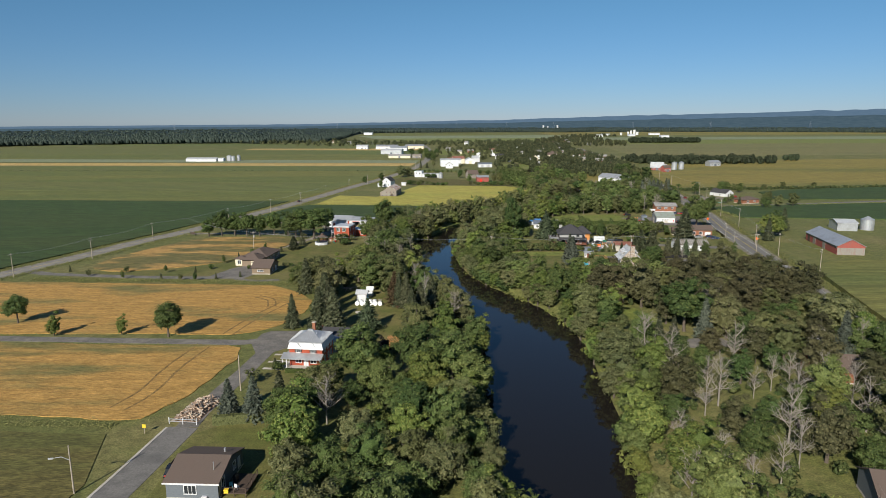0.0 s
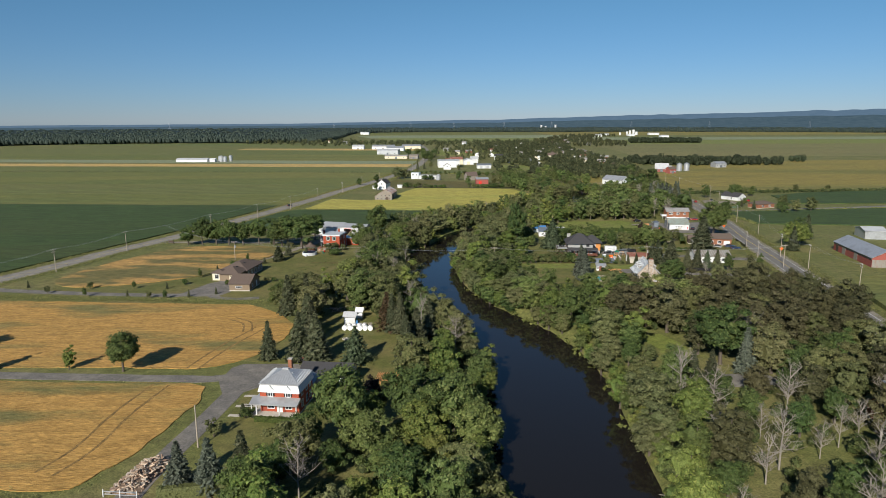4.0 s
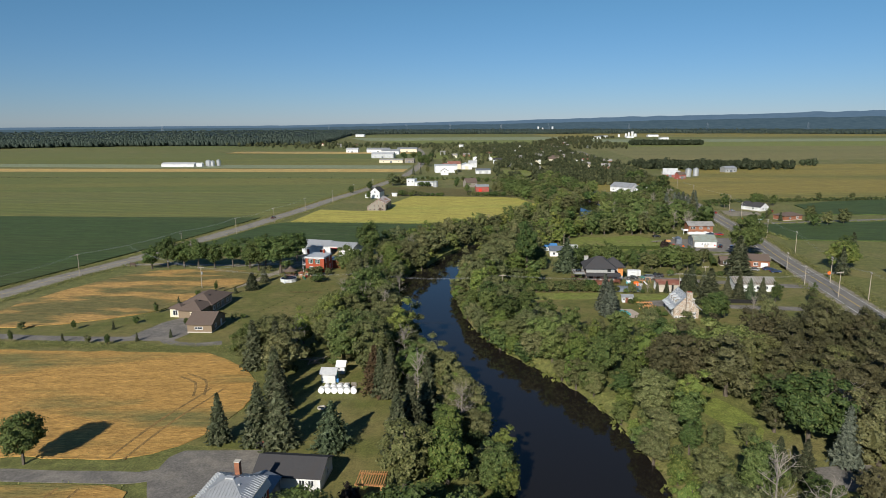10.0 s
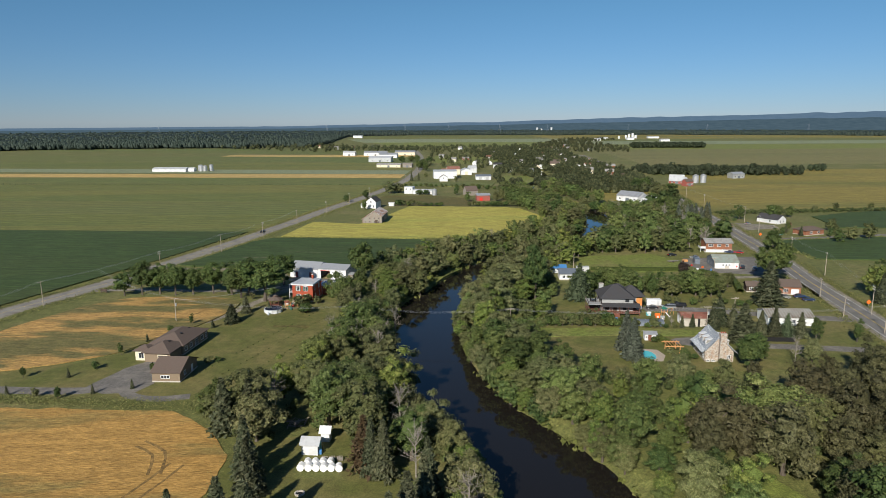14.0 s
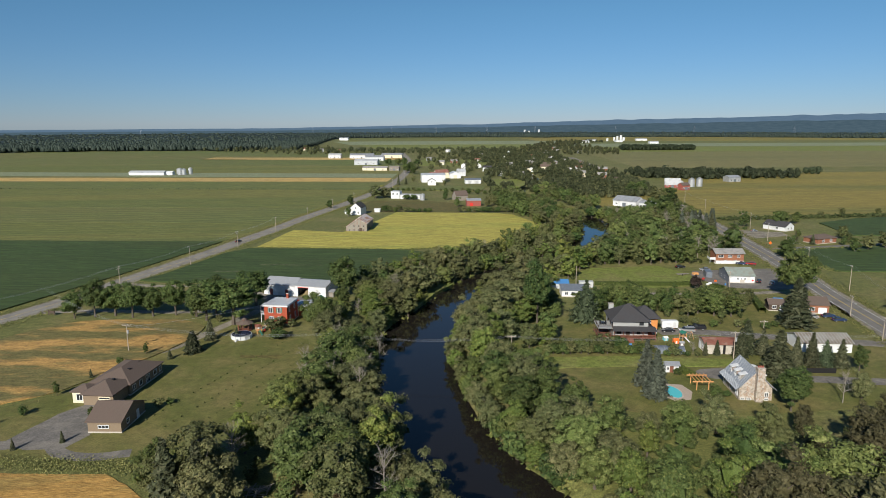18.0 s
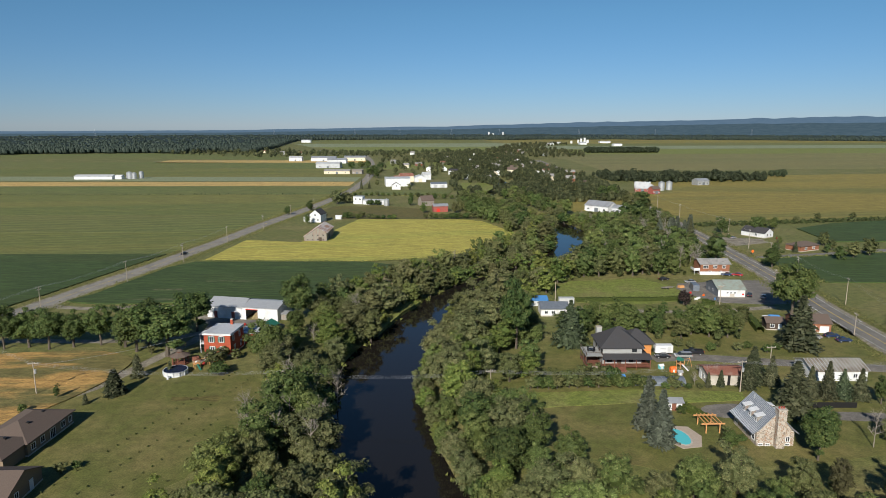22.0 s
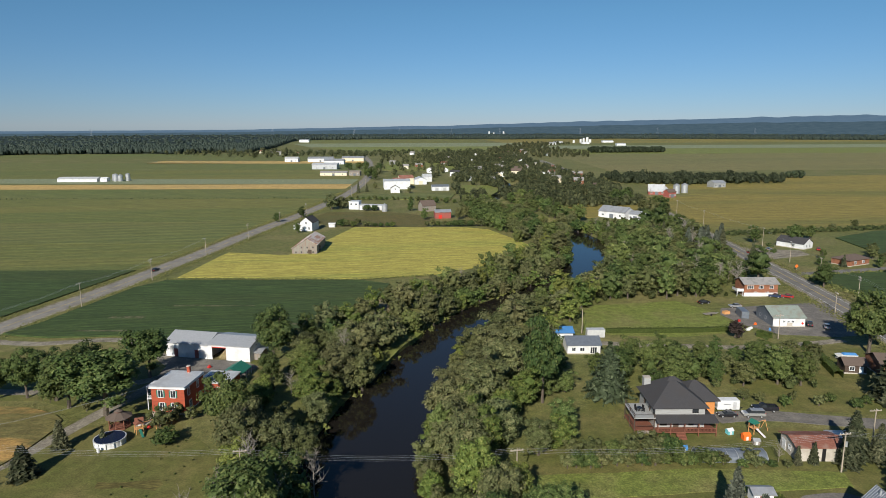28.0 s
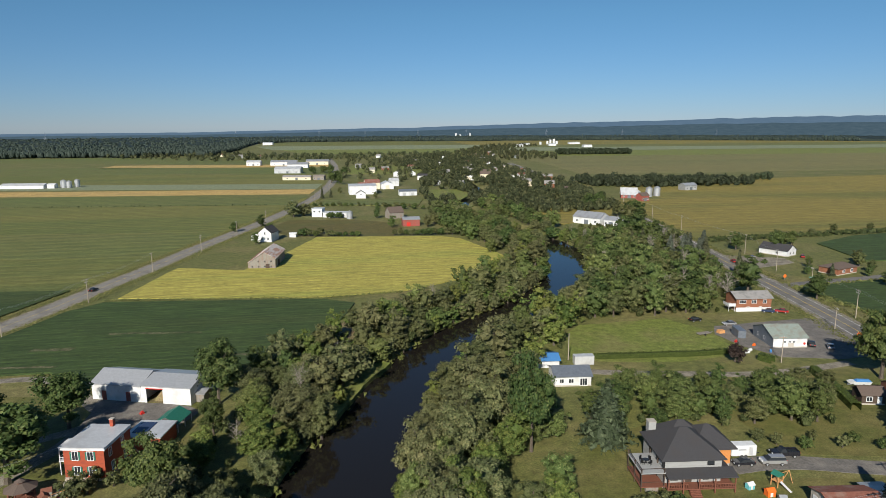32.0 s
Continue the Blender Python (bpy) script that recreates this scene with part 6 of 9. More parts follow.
h, r = house("slate_house", "slate-blue sided house with a brown shingle roof", -40.3, 101.2, -3, 8.6, 11.2, 3.1, 1.7, SLATE_SIDING, SHINGLE_BROWN, over=0.35,
             openings=[("w", "f", -0.3, 1.1, 1.9, 1.4), ("w", "r", -3.5, 1.0, 1.2, 1.9), ("w", "r", 1.5, 1.6, 1.0, 1.3), ("d", "r", 3.6, 0.6, 0.9, 2.0), ("w", "l", 1.0, 1.1, 1.2, 1.2)])
part("roof_vent", tubes(((2.6, 2.2, 4.2), (2.6, 2.2, 5.0), 0.18, 0.18), k=10), METAL, h)
part("roof_vent", tubes(((2.8, -3.2, 3.9), (2.8, -3.2, 5.4), 0.07, 0.07), k=8), METAL, h)
part("fascia", boxes((-4.7, 4.7, -6.02, -5.96, 2.84, 3.1)), WHITE, h)
part("air_conditioner", boxes((1.6, 2.5, -6.1, -5.62, 0.1, 0.8)), WHITE, h)
deck = part("deck", boxes((4.36, 8.4, -4.5, 1.5, 0.55, 0.7)), WOOD_DARK, h)
for x, y in ((4.5, -4.4), (8.3, -4.4), (8.3, 1.4), (6.4, -4.4), (8.3, -1.5)):
    part("deck_post", boxes((x - 0.07, x + 0.07, y - 0.07, y + 0.07, 0, 1.6)), WOOD_DARK, deck)
part("deck_rail", boxes((4.5, 8.3, -4.43, -4.37, 1.5, 1.6), (8.27, 8.33, -4.4, 1.4, 1.5, 1.6)), WOOD_DARK, deck)
deck = part("deck", boxes((-7.6, -4.36, 1.0, 4.6, 0.5, 0.64)), WOOD_DARK, h)
part("deck_rail", boxes((-7.6, -4.5, 0.97, 1.03, 0.65, 1.5), (-7.63, -7.57, 1.0, 4.6, 0.65, 1.5)), WOOD_DARK, deck)


def patio_chair(x, y, z, rot, material, label):
    c = thing("garden_chair", label, "chair", pose(x, y, z, 0, 0, rot))
    part("seat", boxes((-0.28, 0.28, -0.28, 0.28, 0.4, 0.46)), material, c)
    part("backrest", boxes((-0.28, 0.28, 0.24, 0.3, 0.46, 1.05)), material, c)
    for sx in (-0.24, 0.24):
        for sy in (-0.24, 0.24):
            part("leg", boxes((sx - 0.03, sx + 0.03, sy - 0.03, sy + 0.03, 0, 0.4)), material, c)


patio_chair(-34.0, 97.6, 0.7, 160, WHITE, "white plastic chair on the dark deck")
patio_chair(-35.2, 98.2, 0.7, 200, TURQ, "pale blue plastic chair on the dark deck")
bm = bmesh.new()
box(bm, -0.5, 0.5, -0.3, 0.3, 0.5, 1.1)
hull(bm, [(-0.5, -0.3, 1.103), (0.5, -0.3, 1.103), (0.5, 0.3, 1.103), (-0.5, 0.3, 1.103)], [(-0.45, -0.1, 1.4), (0.45, -0.1, 1.4), (0.45, 0.25, 1.4), (-0.45, 0.25, 1.4)])
box(bm, -0.45, -0.35, -0.25, 0.25, 0, 0.5)
box(bm, 0.35, 0.45, -0.25, 0.25, 0, 0.5)
single("barbecue", bm, BLACK, "black gas barbecue on the dark deck", "barbecue", pose(-34.8, 99.8, 0.7, 0, 0, 80))
single("storage_tub", boxes((-0.35, 0.35, -0.25, 0.25, 0, 0.55), (-0.38, 0.38, -0.28, 0.28, 0.553, 0.62)), YELLOW, "yellow storage tub on the dark deck", "tub", pose(-35.4, 96.5, 0.7))

# bungalow and its detached garage
h, r = house("bungalow", "brown brick bungalow with a grey-brown hip roof", -79.8, 281.6, -7, 15.5, 10.4, 2.9, 2.5, TAUPE_BRICK, SHINGLE_BROWN, "hip", 0.5, along_y=True,
             openings=[("w", "f", -6, 1.0, 1.2, 1.2), ("w", "f", -3, 1.0, 1.2, 1.2), ("w", "f", 0.4, 0.3, 1.6, 2.0), ("w", "f", 4, 1.0, 1.4, 1.2), ("w", "r", 1, 1.0, 1.4, 1.2), ("w", "f", 6.6, 1.0, 0.9, 1.2)])
part("front_wing_wall", boxes((-14.0, -7.753, -4.6, 3.0, -0.3, 2.9)), TAUPE_BRICK, h)
part("front_wing_roof", hip_roof(9.0, 7.6, 2.9, 2.2, 0.5), SHINGLE_BROWN, h, at=pose(-9.9, -0.8, 0))
part("garage_door", boxes((-0.06, 0, -1.5, 1.5, 0.05, 2.3)), CREAM, h, "cream panelled garage door", at=pose(-14.003, -2.4, 0))
part("door_window", boxes((-0.075, -0.063, -1.3, 1.3, 1.75, 2.1)), PANE, h, at=pose(-14.003, -2.4, 0))
part("entry_wall", boxes((-13.0, -8.5, 3.003, 6.4, -0.3, 2.8)), CREAM, h)
part("entry_roof", hip_roof(4.5, 4.4, 2.8, 1.3, 0.4), SHINGLE_BROWN, h, at=pose(-10.7, 4.4, 0))
window(h, pose(-13.003, 4.6, 0.8, 0, 0, -90), 1.4, 1.5)
for x, y in ((-2, -1.8), (3.4, -1.4), (-9.0, -1.8)):
    part("roof_vent", boxes((x - 0.3, x + 0.3, y - 0.3, y + 0.3, 4.1, 4.9)), BLACK, h)
h, r = house("detached_garage", "taupe brick garage with a grey-brown shingle roof", -72.2, 258.6, -3, 7.4, 11.0, 2.7, 2.3, TAUPE_BRICK, SHINGLE_BROWN, category="garage",
             openings=[("w", "f", -0.2, 1.2, 2.2, 0.6), ("d", "r", 2.0, 0.05, 0.95, 2.1), ("w", "r", -2.5, 1.1, 1.0, 1.0)])

# red brick farmhouse
h, r = house("farmhouse", "two-storey red brick farmhouse with a flat white roof", -51.2, 335.4, -10, 8.0, 9.8, 6.6, 0.3, BRICK, METAL_PALE, "flat", 0.22,
             openings=[("w", "f", -1.7, 4.2, 1.1, 1.7), ("w", "f", 1.3, 4.2, 1.1, 1.7), ("w", "f", -1.5, 1.1, 1.1, 1.7), ("w", "f", 1.4, 1.1, 1.1, 1.7),
                       ("w", "r", -2.8, 4.2, 0.9, 1.6), ("w", "r", 1.8, 4.2, 0.9, 1.6), ("w", "r", -2.2, 1.1, 0.9, 1.6), ("w", "r", 2.4, 1.1, 0.9, 1.6)])
part("cornice", boxes((-4.35, 4.35, -5.2, -4.93, 6.3, 6.6), (4.03, 4.3, -4.9, 4.9, 6.3, 6.6)), WHITE, h)
part("plinth", boxes((-4.1, 4.1, -5.02, -4.945, 0.0, 0.6)), STONE, h)
for x, z in ((-1.7, 4.2), (1.3, 4.2), (-1.5, 1.1), (1.4, 1.1)):
    for s in (-1, 1):
        part("shutter", boxes((x + s * 0.86 - 0.14, x + s * 0.86 + 0.14, -4.97, -4.906, z, z + 1.7)), TEAL, h, "dark green wooden shutter")
chimney(h, 0.8, 4.3, 6.7, 8.4, 0.7, BRICK)
b = part("balcony", boxes((-5.9, -4.003, -3.6, 0.2, 3.0, 3.2), (-5.9, -4.003, -3.6, 0.2, 5.9, 6.1)), WHITE, h, "white-painted two-storey side balcony")
for y in (-3.4, 0.0):
    for z in (0.2, 3.2):
        part("balcony_post", boxes((-5.85, -5.7, y - 0.08, y + 0.08, z, z + 2.8)), WHITE, b)
part("balcony_rail", boxes((-5.85, -5.78, -3.4, 0, 3.9, 4.0), (-5.85, -4.1, -3.55, -3.48, 3.9, 4.0)), WHITE, b)
part("annex_wall", boxes((2.2, 9.6, 6.0, 13.5, -0.3, 3.4)), BRICK, h)
part("annex_roof", boxes((1.9, 9.9, 5.7, 13.8, 3.403, 3.65)), METAL_PALE, h)
part("solar_panel", boxes((2.8, 6.0, 7.6, 12.6, 3.653, 3.75)), SOLAR, h, "dark blue panel on the annex roof")
part("link_wall", boxes((-1.0, 3.8, 4.903, 6.5, -0.3, 3.0)), WHITE, h)
window(h, pose(7.5, 5.997, 1.0), 1.1, 1.4)
h = thing("shelter_tent", "dark green canvas car shelter beside the farmhouse annex", "tent", pose(-41.5, 352.5, 0, 0, 0, -14))
part("canopy", prism_y([(-2.9, 2.0), (-2.9, 2.08), (0, 3.6), (2.9, 2.08), (2.9, 2.0), (0, 3.5)], -3.2, 3.2), TEAL, h)
for x in (-2.8, 2.8):
    for y in (-3.1, 0, 3.1):
        part("pole", boxes((x - 0.05, x + 0.05, y - 0.05, y + 0.05, 0, 2.05)), WHITE, h)

# white barn in two lengths
h = thing("white_barn", "long white barn with a pale metal roof and open bay", "barn", pose(-51.3, 372.6, 0, 0, 0, -17))
part("wall", gable_walls(13.2, 11, 4.2, 1.9), WHITE, h, at=pose(-6.6, 0, 0))
part("roof", gable_roof(13.2, 11, 4.2, 1.9, 0.35), SEAM, h, at=pose(-6.6, 0, 0))
bay = bmesh.new()
for b in ((0.2, 1.6, -5.5, -5.3, -0.3, 4.4), (6.0, 13.2, -5.5, -5.3, -0.3, 4.4), (1.6, 6.0, -5.5, -5.3, 3.7, 4.4), (0.2, 13.2, 5.3, 5.5, -0.3, 4.4), (0.05, 0.2, -5.5, 5.5, -0.3, 4.4), (13.2, 13.4, -5.5, 5.5, -0.3, 4.4)):
    box(bay, *b)
part("bay_wall", bay, WHITE, h)
part("bay_roof", gable_roof(13.2, 11, 4.4, 1.3, 0.3), SEAM, h, at=pose(6.8, 0, 0))
part("gable_end", prism_x([(-5.5, 4.403), (5.5, 4.403), (0, 5.65)], 13.15, 13.39), WHITE, h)
part("bay_floor", boxes((0.25, 13.15, -5.2, 5.2, 0.02, 0.08)), EARTH, h)
for x in (-9.9, -3.3):
    door(h, pose(x, -5.503, 0.1), 1.0, 2.3, RED_BOARD)
part("door_header", boxes((1.5, 6.1, -5.56, -5.503, 3.65, 3.85)), RED_PAINT, h)
heap = bmesh.new()
hull(heap, ring(1.9, 0.08, 12, 4.0, -2.6), ring(0.35, 2.2, 12, 4.3, -2.3))
single("earth_heap", heap, EARTH, "heap of tan earth in the open barn bay", "heap", pose(-51.3, 372.6, 0, 0, 0, -17))
t = thing("loader", "red farm loader parked in the open barn bay", "loader", pose(-51.3, 372.6, 0, 0, 0, -17) @ pose(5.0, 0.6, 0.08))
part("body", boxes((-0.6, 0.6, -1.4, 1.4, 0.7, 1.5), (-0.5, 0.5, 0.1, 1.2, 1.5, 2.6)), RED_PAINT, t)
part("bucket", boxes((-0.9, 0.9, -2.3, -1.7, 1.6, 2.4)), RED_PAINT, t)
for x in (-0.75, 0.75):
    for y in (-0.9, 0.9):
        part("wheel", tubes(((x - 0.15, y, 0.55), (x + 0.15, y, 0.55), 0.55, 0.55), k=14), RUBBER, t)
h, r = house("lean_to", "small weathered grey lean-to beside the barn", -38.2, 367.2, -17, 3.0, 4.0, 2.2, 0.5, BARN_WOOD, METAL, category="shed", foundation=False)


# the big grey house with its decks
def grey_house():
    h = thing("grey_house", "large grey-sided house with charcoal hip roof and timber porches", "house", pose(62.3, 315.6, 0, 0, 0, -5))
    part("wall", boxes((-5.5, 5.5, -4.2, 6.5, -0.3, 5.6)), GREY_SIDING, h)
    part("foundation", boxes((-5.56, 5.56, -4.26, 6.56, -0.4, 0.5)), CONCRETE, h)
    part("roof", hip_roof(11, 10.7, 5.6, 4.0, 0.7, 0.7), SHINGLE, h, at=pose(0, 1.15, 0))
    part("wing_wall", boxes((5.503, 9.6, 0.8, 8.5, -0.3, 5.2)), GREY_SIDING, h)
    part("cedar_panel", boxes((7.6, 9.62, 0.7, 0.797, 1.8, 5.2), (9.603, 9.68, 0.7, 8.5, 1.8, 5.2)), ORANGE_SIDING, h, "orange cedar cladding on the wing")
    part("wing_roof", hip_roof(7.5, 8.6, 5.2, 3.2, 0.6, 0.4), SHINGLE, h, at=pose(6.2, 4.6, 0))
    part("rear_wall", boxes((-1.5, 5.5, 6.503, 9.5, -0.3, 5.4)), GREY_SIDING, h)
    part("rear_roof", hip_roof(7.0, 6.0, 5.4, 2.9, 0.6, 0.6), SHINGLE, h, at=pose(2.0, 7.0, 0))
    chimney(h, -4.0, 6.9, -0.3, 8.2, 1.5, GREY_SIDING)
    part("porch_roof", prism_x([(-6.9, 3.15), (-6.9, 3.3), (-4.205, 4.0), (-4.205, 3.2)], -5.6, 7.6), SHINGLE, h)
    part("porch_roof", prism_y([(7.6, 3.15), (7.6, 3.3), (5.505, 4.0), (5.505, 3.2)], -4.2, 0.7), SHINGLE, h)
    part("porch_floor", boxes((-5.6, 7.4, -6.7, -4.27, 0.9, 1.05), (5.57, 7.4, -4.27, 0.7, 0.9, 1.05)), WOOD_RED, h, "red-stained timber porch floor")
    for x in (-5.4, -2.6, 0.4, 3.4, 7.2):
        part("porch_post", boxes((x - 0.09, x + 0.09, -6.65, -6.47, 0, 3.15)), WOOD_RED, h)
    for x0, x1 in ((-5.4, -1.6), (0.6, 7.2)):
        part("porch_rail", boxes((x0, x1, -6.6, -6.52, 1.85, 1.95), (x0, x1, -6.58, -6.54, 1.2, 1.26)), WOOD_RED, h)
        k = int((x1 - x0) / 0.3)
        for i in range(k):
            x = x0 + (i + 0.5) * (x1 - x0) / k
            part("baluster", shared("baluster", lambda: finish("baluster", boxes((-0.03, 0.03, -0.03, 0.03, 0, 0.6)), WOOD_RED)), None, h, at=pose(x, -6.56, 1.26))
    for i in range(5):
        part("step", boxes((-1.5, 0.5, -7.0 - 0.3 * i, -6.7 - 0.3 * i, 0, 0.9 - 0.18 * i)), WOOD_RED, h)
    for x, w in ((-3.4, 1.2), (2.6, 0.9)):
        window(h, pose(x, -4.203, 1.6), w, 1.4, BLACK)
    door(h, pose(-0.7, -4.203, 1.05), 1.0, 2.1, WOOD_DARK)
    window(h, pose(3.4, -4.203, 4.5), 1.1, 0.8, BLACK)
    for u in (-2.5, 1, 4):
        window(h, on_side("l", 11, 8.4, u, 4.1), 1.1, 1.2, BLACK)
    # two-storey side deck
    for z in (0.9, 3.6):
        part("deck_floor", boxes((-10.2, -5.57, -5.5, 2.2, z, z + 0.16)), WOOD_RED if z < 2 else GREY_SIDING, h)
    for x in (-10.1, -5.8):
        for y in (-5.4, -1.8, 2.1):
            part("deck_post", boxes((x - 0.08, x + 0.08, y - 0.08, y + 0.08, 0, 4.7)), WOOD_DARK, h)
    for z in (1.9, 4.6):
        part("deck_rail", boxes((-10.14, -10.06, -5.4, 2.1, z, z + 0.08), (-10.1, -5.8, -5.44, -5.36, z, z + 0.08), (-10.13, -10.07, -5.4, 2.1, z - 0.45, z - 0.4)), WOOD_DARK, h)


grey_house()
T = pose(62.3, 315.6, 0, 0, 0, -5)
t = thing("garden_table", "round glass table with dark chairs on the upper deck", "table", T @ pose(-8, -1.6, 3.76))
part("tabletop", solid(ring(0.6, 0.7, 14), ring(0.6, 0.75, 14)), PANE, t)
part("base", tubes(((0, 0, 0), (0, 0, 0.7), 0.25, 0.06), k=8), BLACK, t)
for i in range(4):
    c = T @ pose(-8 + 0.95 * math.cos(i * 1.57 + 0.6), -1.6 + 0.95 * math.sin(i * 1.57 + 0.6), 3.76)
    patio_chair(c.translation.x, c.translation.y, 3.76, i * 90 - 60, BLACK, "dark metal chair on the upper deck")
single("firewood_stack", boxes((-1.2, 1.2, -0.4, 0.4, 0, 0.8)), BARN_WOOD, "pile of odds and firewood under the deck", "pile", T @ pose(-8, -5.0, 0))


# stone house with dormers
def stone_house():
    h = thing("stone_house", "fieldstone house with steep grey ribbed roof and white dormers", "house", pose(78.3, 269.8, 0, 0, 0, 84.5))
    L, W, z, rise = 10.8, 7.8, 3.05, 4.3
    part("wall", gable_walls(L, W, z, rise), STONE, h)
    # bell-cast eaves
    t = 0.16
    prof = [(-W / 2 - 1.0, z - 0.45), (-W / 2 + 0.2, z + 0.35), (0, z + rise + 0.1), (W / 2 - 0.2, z + 0.35), (W / 2 + 1.0, z - 0.45)]
    part("roof", prism_x(prof + [(y, q + t) for y, q in prof[::-1]], -L / 2 - 0.25, L / 2 + 0.25), METAL_BLUE, h, "grey standing-seam metal roof")
    s = (rise - 0.25) / (W / 2 - 0.2)
    ln = (W / 2 - 0.2) * math.hypot(1, s)
    me = finish("roof_seam", boxes((-0.035, 0.035, 0, ln, 0, 0.08)), SEAM)
    me2 = finish("roof_seam", boxes((-0.035, 0.035, 0, 1.44, 0, 0.08)), SEAM)
    for i in range(25):
        x = -L / 2 - 0.2 + i * (L + 0.4) / 24
        for side, turn in ((-1, 0), (1, 180)):
            part("roof_seam", me, None, h, at=pose(x, side * (W / 2 - 0.2), z + 0.46, math.degrees(math.atan(s)), 0, turn))
            part("roof_seam", me2, None, h, at=pose(x, side * (W / 2 + 1.0), z - 0.3, math.degrees(math.atan(0.8 / 1.2)), 0, turn))
    for side, xs in ((1, (-2.7, 0.1, 2.9)), (-1, (-2.7, 0.1, 2.9))):
        for x in xs:
            part("dormer", boxes((x - 0.6, x + 0.6, min(side * 1.5, side * 3.0), max(side * 1.5, side * 3.0), z + 0.9, z + 2.5)), BARN_WOOD, h)
            part("dormer_roof", solid([(x - 0.78, side * 1.25, z + 2.95), (x + 0.78, side * 1.25, z + 2.95), (x + 0.78, side * 3.25, z + 2.45), (x - 0.78, side * 3.25, z + 2.45)],
                                      [(x - 0.78, side * 1.25, z + 3.08), (x + 0.78, side * 1.25, z + 3.08), (x + 0.78, side * 3.25, z + 2.58), (x - 0.78, side * 3.25, z + 2.58)]), WHITE, h, "white flat dormer roof")
            window(h, pose(x, side * 3.01, z + 1.2, 0, 0, 0 if side < 0 else 180), 0.7, 1.0)
    chimney(h, -L / 2 - 0.45, -0.5, -0.3, 8.5, 1.7, STONE)
    for y in (-1.0, -0.5, 0.0):
        part("chimney_pot", tubes(((-L / 2 - 0.45, y, 8.62), (-L / 2 - 0.45, y, 9.05), 0.17, 0.15), k=8), BRICK, h)
    part("roof_vent", tubes(((3.6, 0.6, 6.5), (3.6, 0.6, 7.7), 0.16, 0.16), k=8), METAL, h)
    window(h, on_side("l", L, W, 1.4, 4.2), 0.6, 1.0)
    window(h, on_side("l", L, W, 2.6, 1.0), 0.7, 1.0)
    for u in (-3, -1.5, 2.6):
        window(h, on_side("l", L, W, u, 0.15), 0.8, 0.35)
    for u in (-4, 0, 4):
        window(h, on_side("b", L, W, u, 0.9), 1.1, 1.3)
        window(h, on_side("f", L, W, u, 0.9), 1.1, 1.3)


stone_house()
h, r = house("pool_shed", "small white garden shed with a grey roof", 64.6, 284.2, -6, 3.4, 2.6, 2.1, 0.5, WHITE, METAL, category="shed", foundation=False,
             openings=[("d", "f", -0.2, 0.05, 0.8, 1.7, WOOD_RED), ("w", "f", -1.2, 0.8, 0.5, 0.7), ("w", "f", 1.1, 0.8, 0.6, 0.7)])


def pergola(name, label, m, L, W, z, material, slats=9, over=0.5):
    p = thing(name, label, "pergola", m)
    for x in (-L / 2, L / 2):
        for y in (-W / 2, W / 2):
            part("post", boxes((x - 0.1, x + 0.1, y - 0.1, y + 0.1, 0, z)), material, p)
    for y in (-W / 2, W / 2):
        part("beam", boxes((-L / 2 - over, L / 2 + over, y - 0.08, y + 0.08, z, z + 0.28)), material, p)
    for i in range(slats):
        x = -L / 2 - 0.3 + i * (L + 0.6) / (slats - 1)
        part("slat", boxes((x - 0.06, x + 0.06, -W / 2 - 0.5, W / 2 + 0.5, z + 0.283, z + 0.46)), material, p)


pergola("pergola", "fresh orange timber pergola on the lawn", pose(-12.7, 166.2, 0, 0, 0, -6), 4.0, 3.6, 2.5, WOOD, 12)
pergola("pergola", "bright timber pergola with long beams beside the pool", pose(67.8, 273.2, 0, 0, 0, -3), 3.0, 4.4, 2.1, WOOD, 5, 1.1)
pool = thing("swimming_pool", "turquoise in-ground pool with a pale stone patio", "pool", pose(60.0, 269.8, 0))
part("patio", solid([(-3.4, 4.2, -0.05), (-1, 5.6, -0.05), (3.6, 4.6, -0.05), (4.6, 0, -0.05), (2.4, -4.6, -0.05), (-1.8, -5, -0.05), (-3.4, -2, -0.05)][::-1],
                    [(-3.4, 4.2, 0.1), (-1, 5.6, 0.1), (3.6, 4.6, 0.1), (4.6, 0, 0.1), (2.4, -4.6, 0.1), (-1.8, -5, 0.1), (-3.4, -2, 0.1)][::-1]), PAVER, pool)
part("water", solid([(x * 0.62, y * 1.15, 0.11) for x, y, z in ring(3.2, 0, 18)], [(x * 0.62, y * 1.15, 0.14) for x, y, z in ring(3.2, 0, 18)]), POOL, pool, at=pose(-0.3, 0.2, 0))
part("coping", solid([(x * 0.66, y * 1.17, 0.10) for x, y, z in ring(3.5, 0, 18)], [(x * 0.66, y * 1.17, 0.125) for x, y, z in ring(3.5, 0, 18)]), CONCRETE, pool, at=pose(-0.3, 0.2, 0))

# sheds and buildings on the east bank
h, r = house("rusty_shed", "grey shed with a rust-red metal roof", 84.6, 299.6, -6, 9.4, 6.6, 3.0, 0.9, CONCRETE, RUST, category="shed", foundation=False,
             openings=[("d", "f", 0.6, 0.05, 0.5, 2.6, BLACK), ("w", "l", 0.5, 1.2, 0.8, 0.8), ("d", "l", -1.8, 0.05, 1.2, 2.1)])
h, r = house("low_shelter", "low galvanised lean-to shelter", 93.0, 301.5, -6, 4.0, 6.5, 1.9, 0.4, METAL, METAL, category="shed", foundation=False)
g = thing("greenhouse", "long low greenhouse with grey translucent sheeting", "greenhouse", pose(67.2, 299.6, 0, 0, 0, -6))
prof = [(2.3 * math.cos(a), 1.7 * math.sin(a)) for a in np.linspace(0, math.pi, 11)]
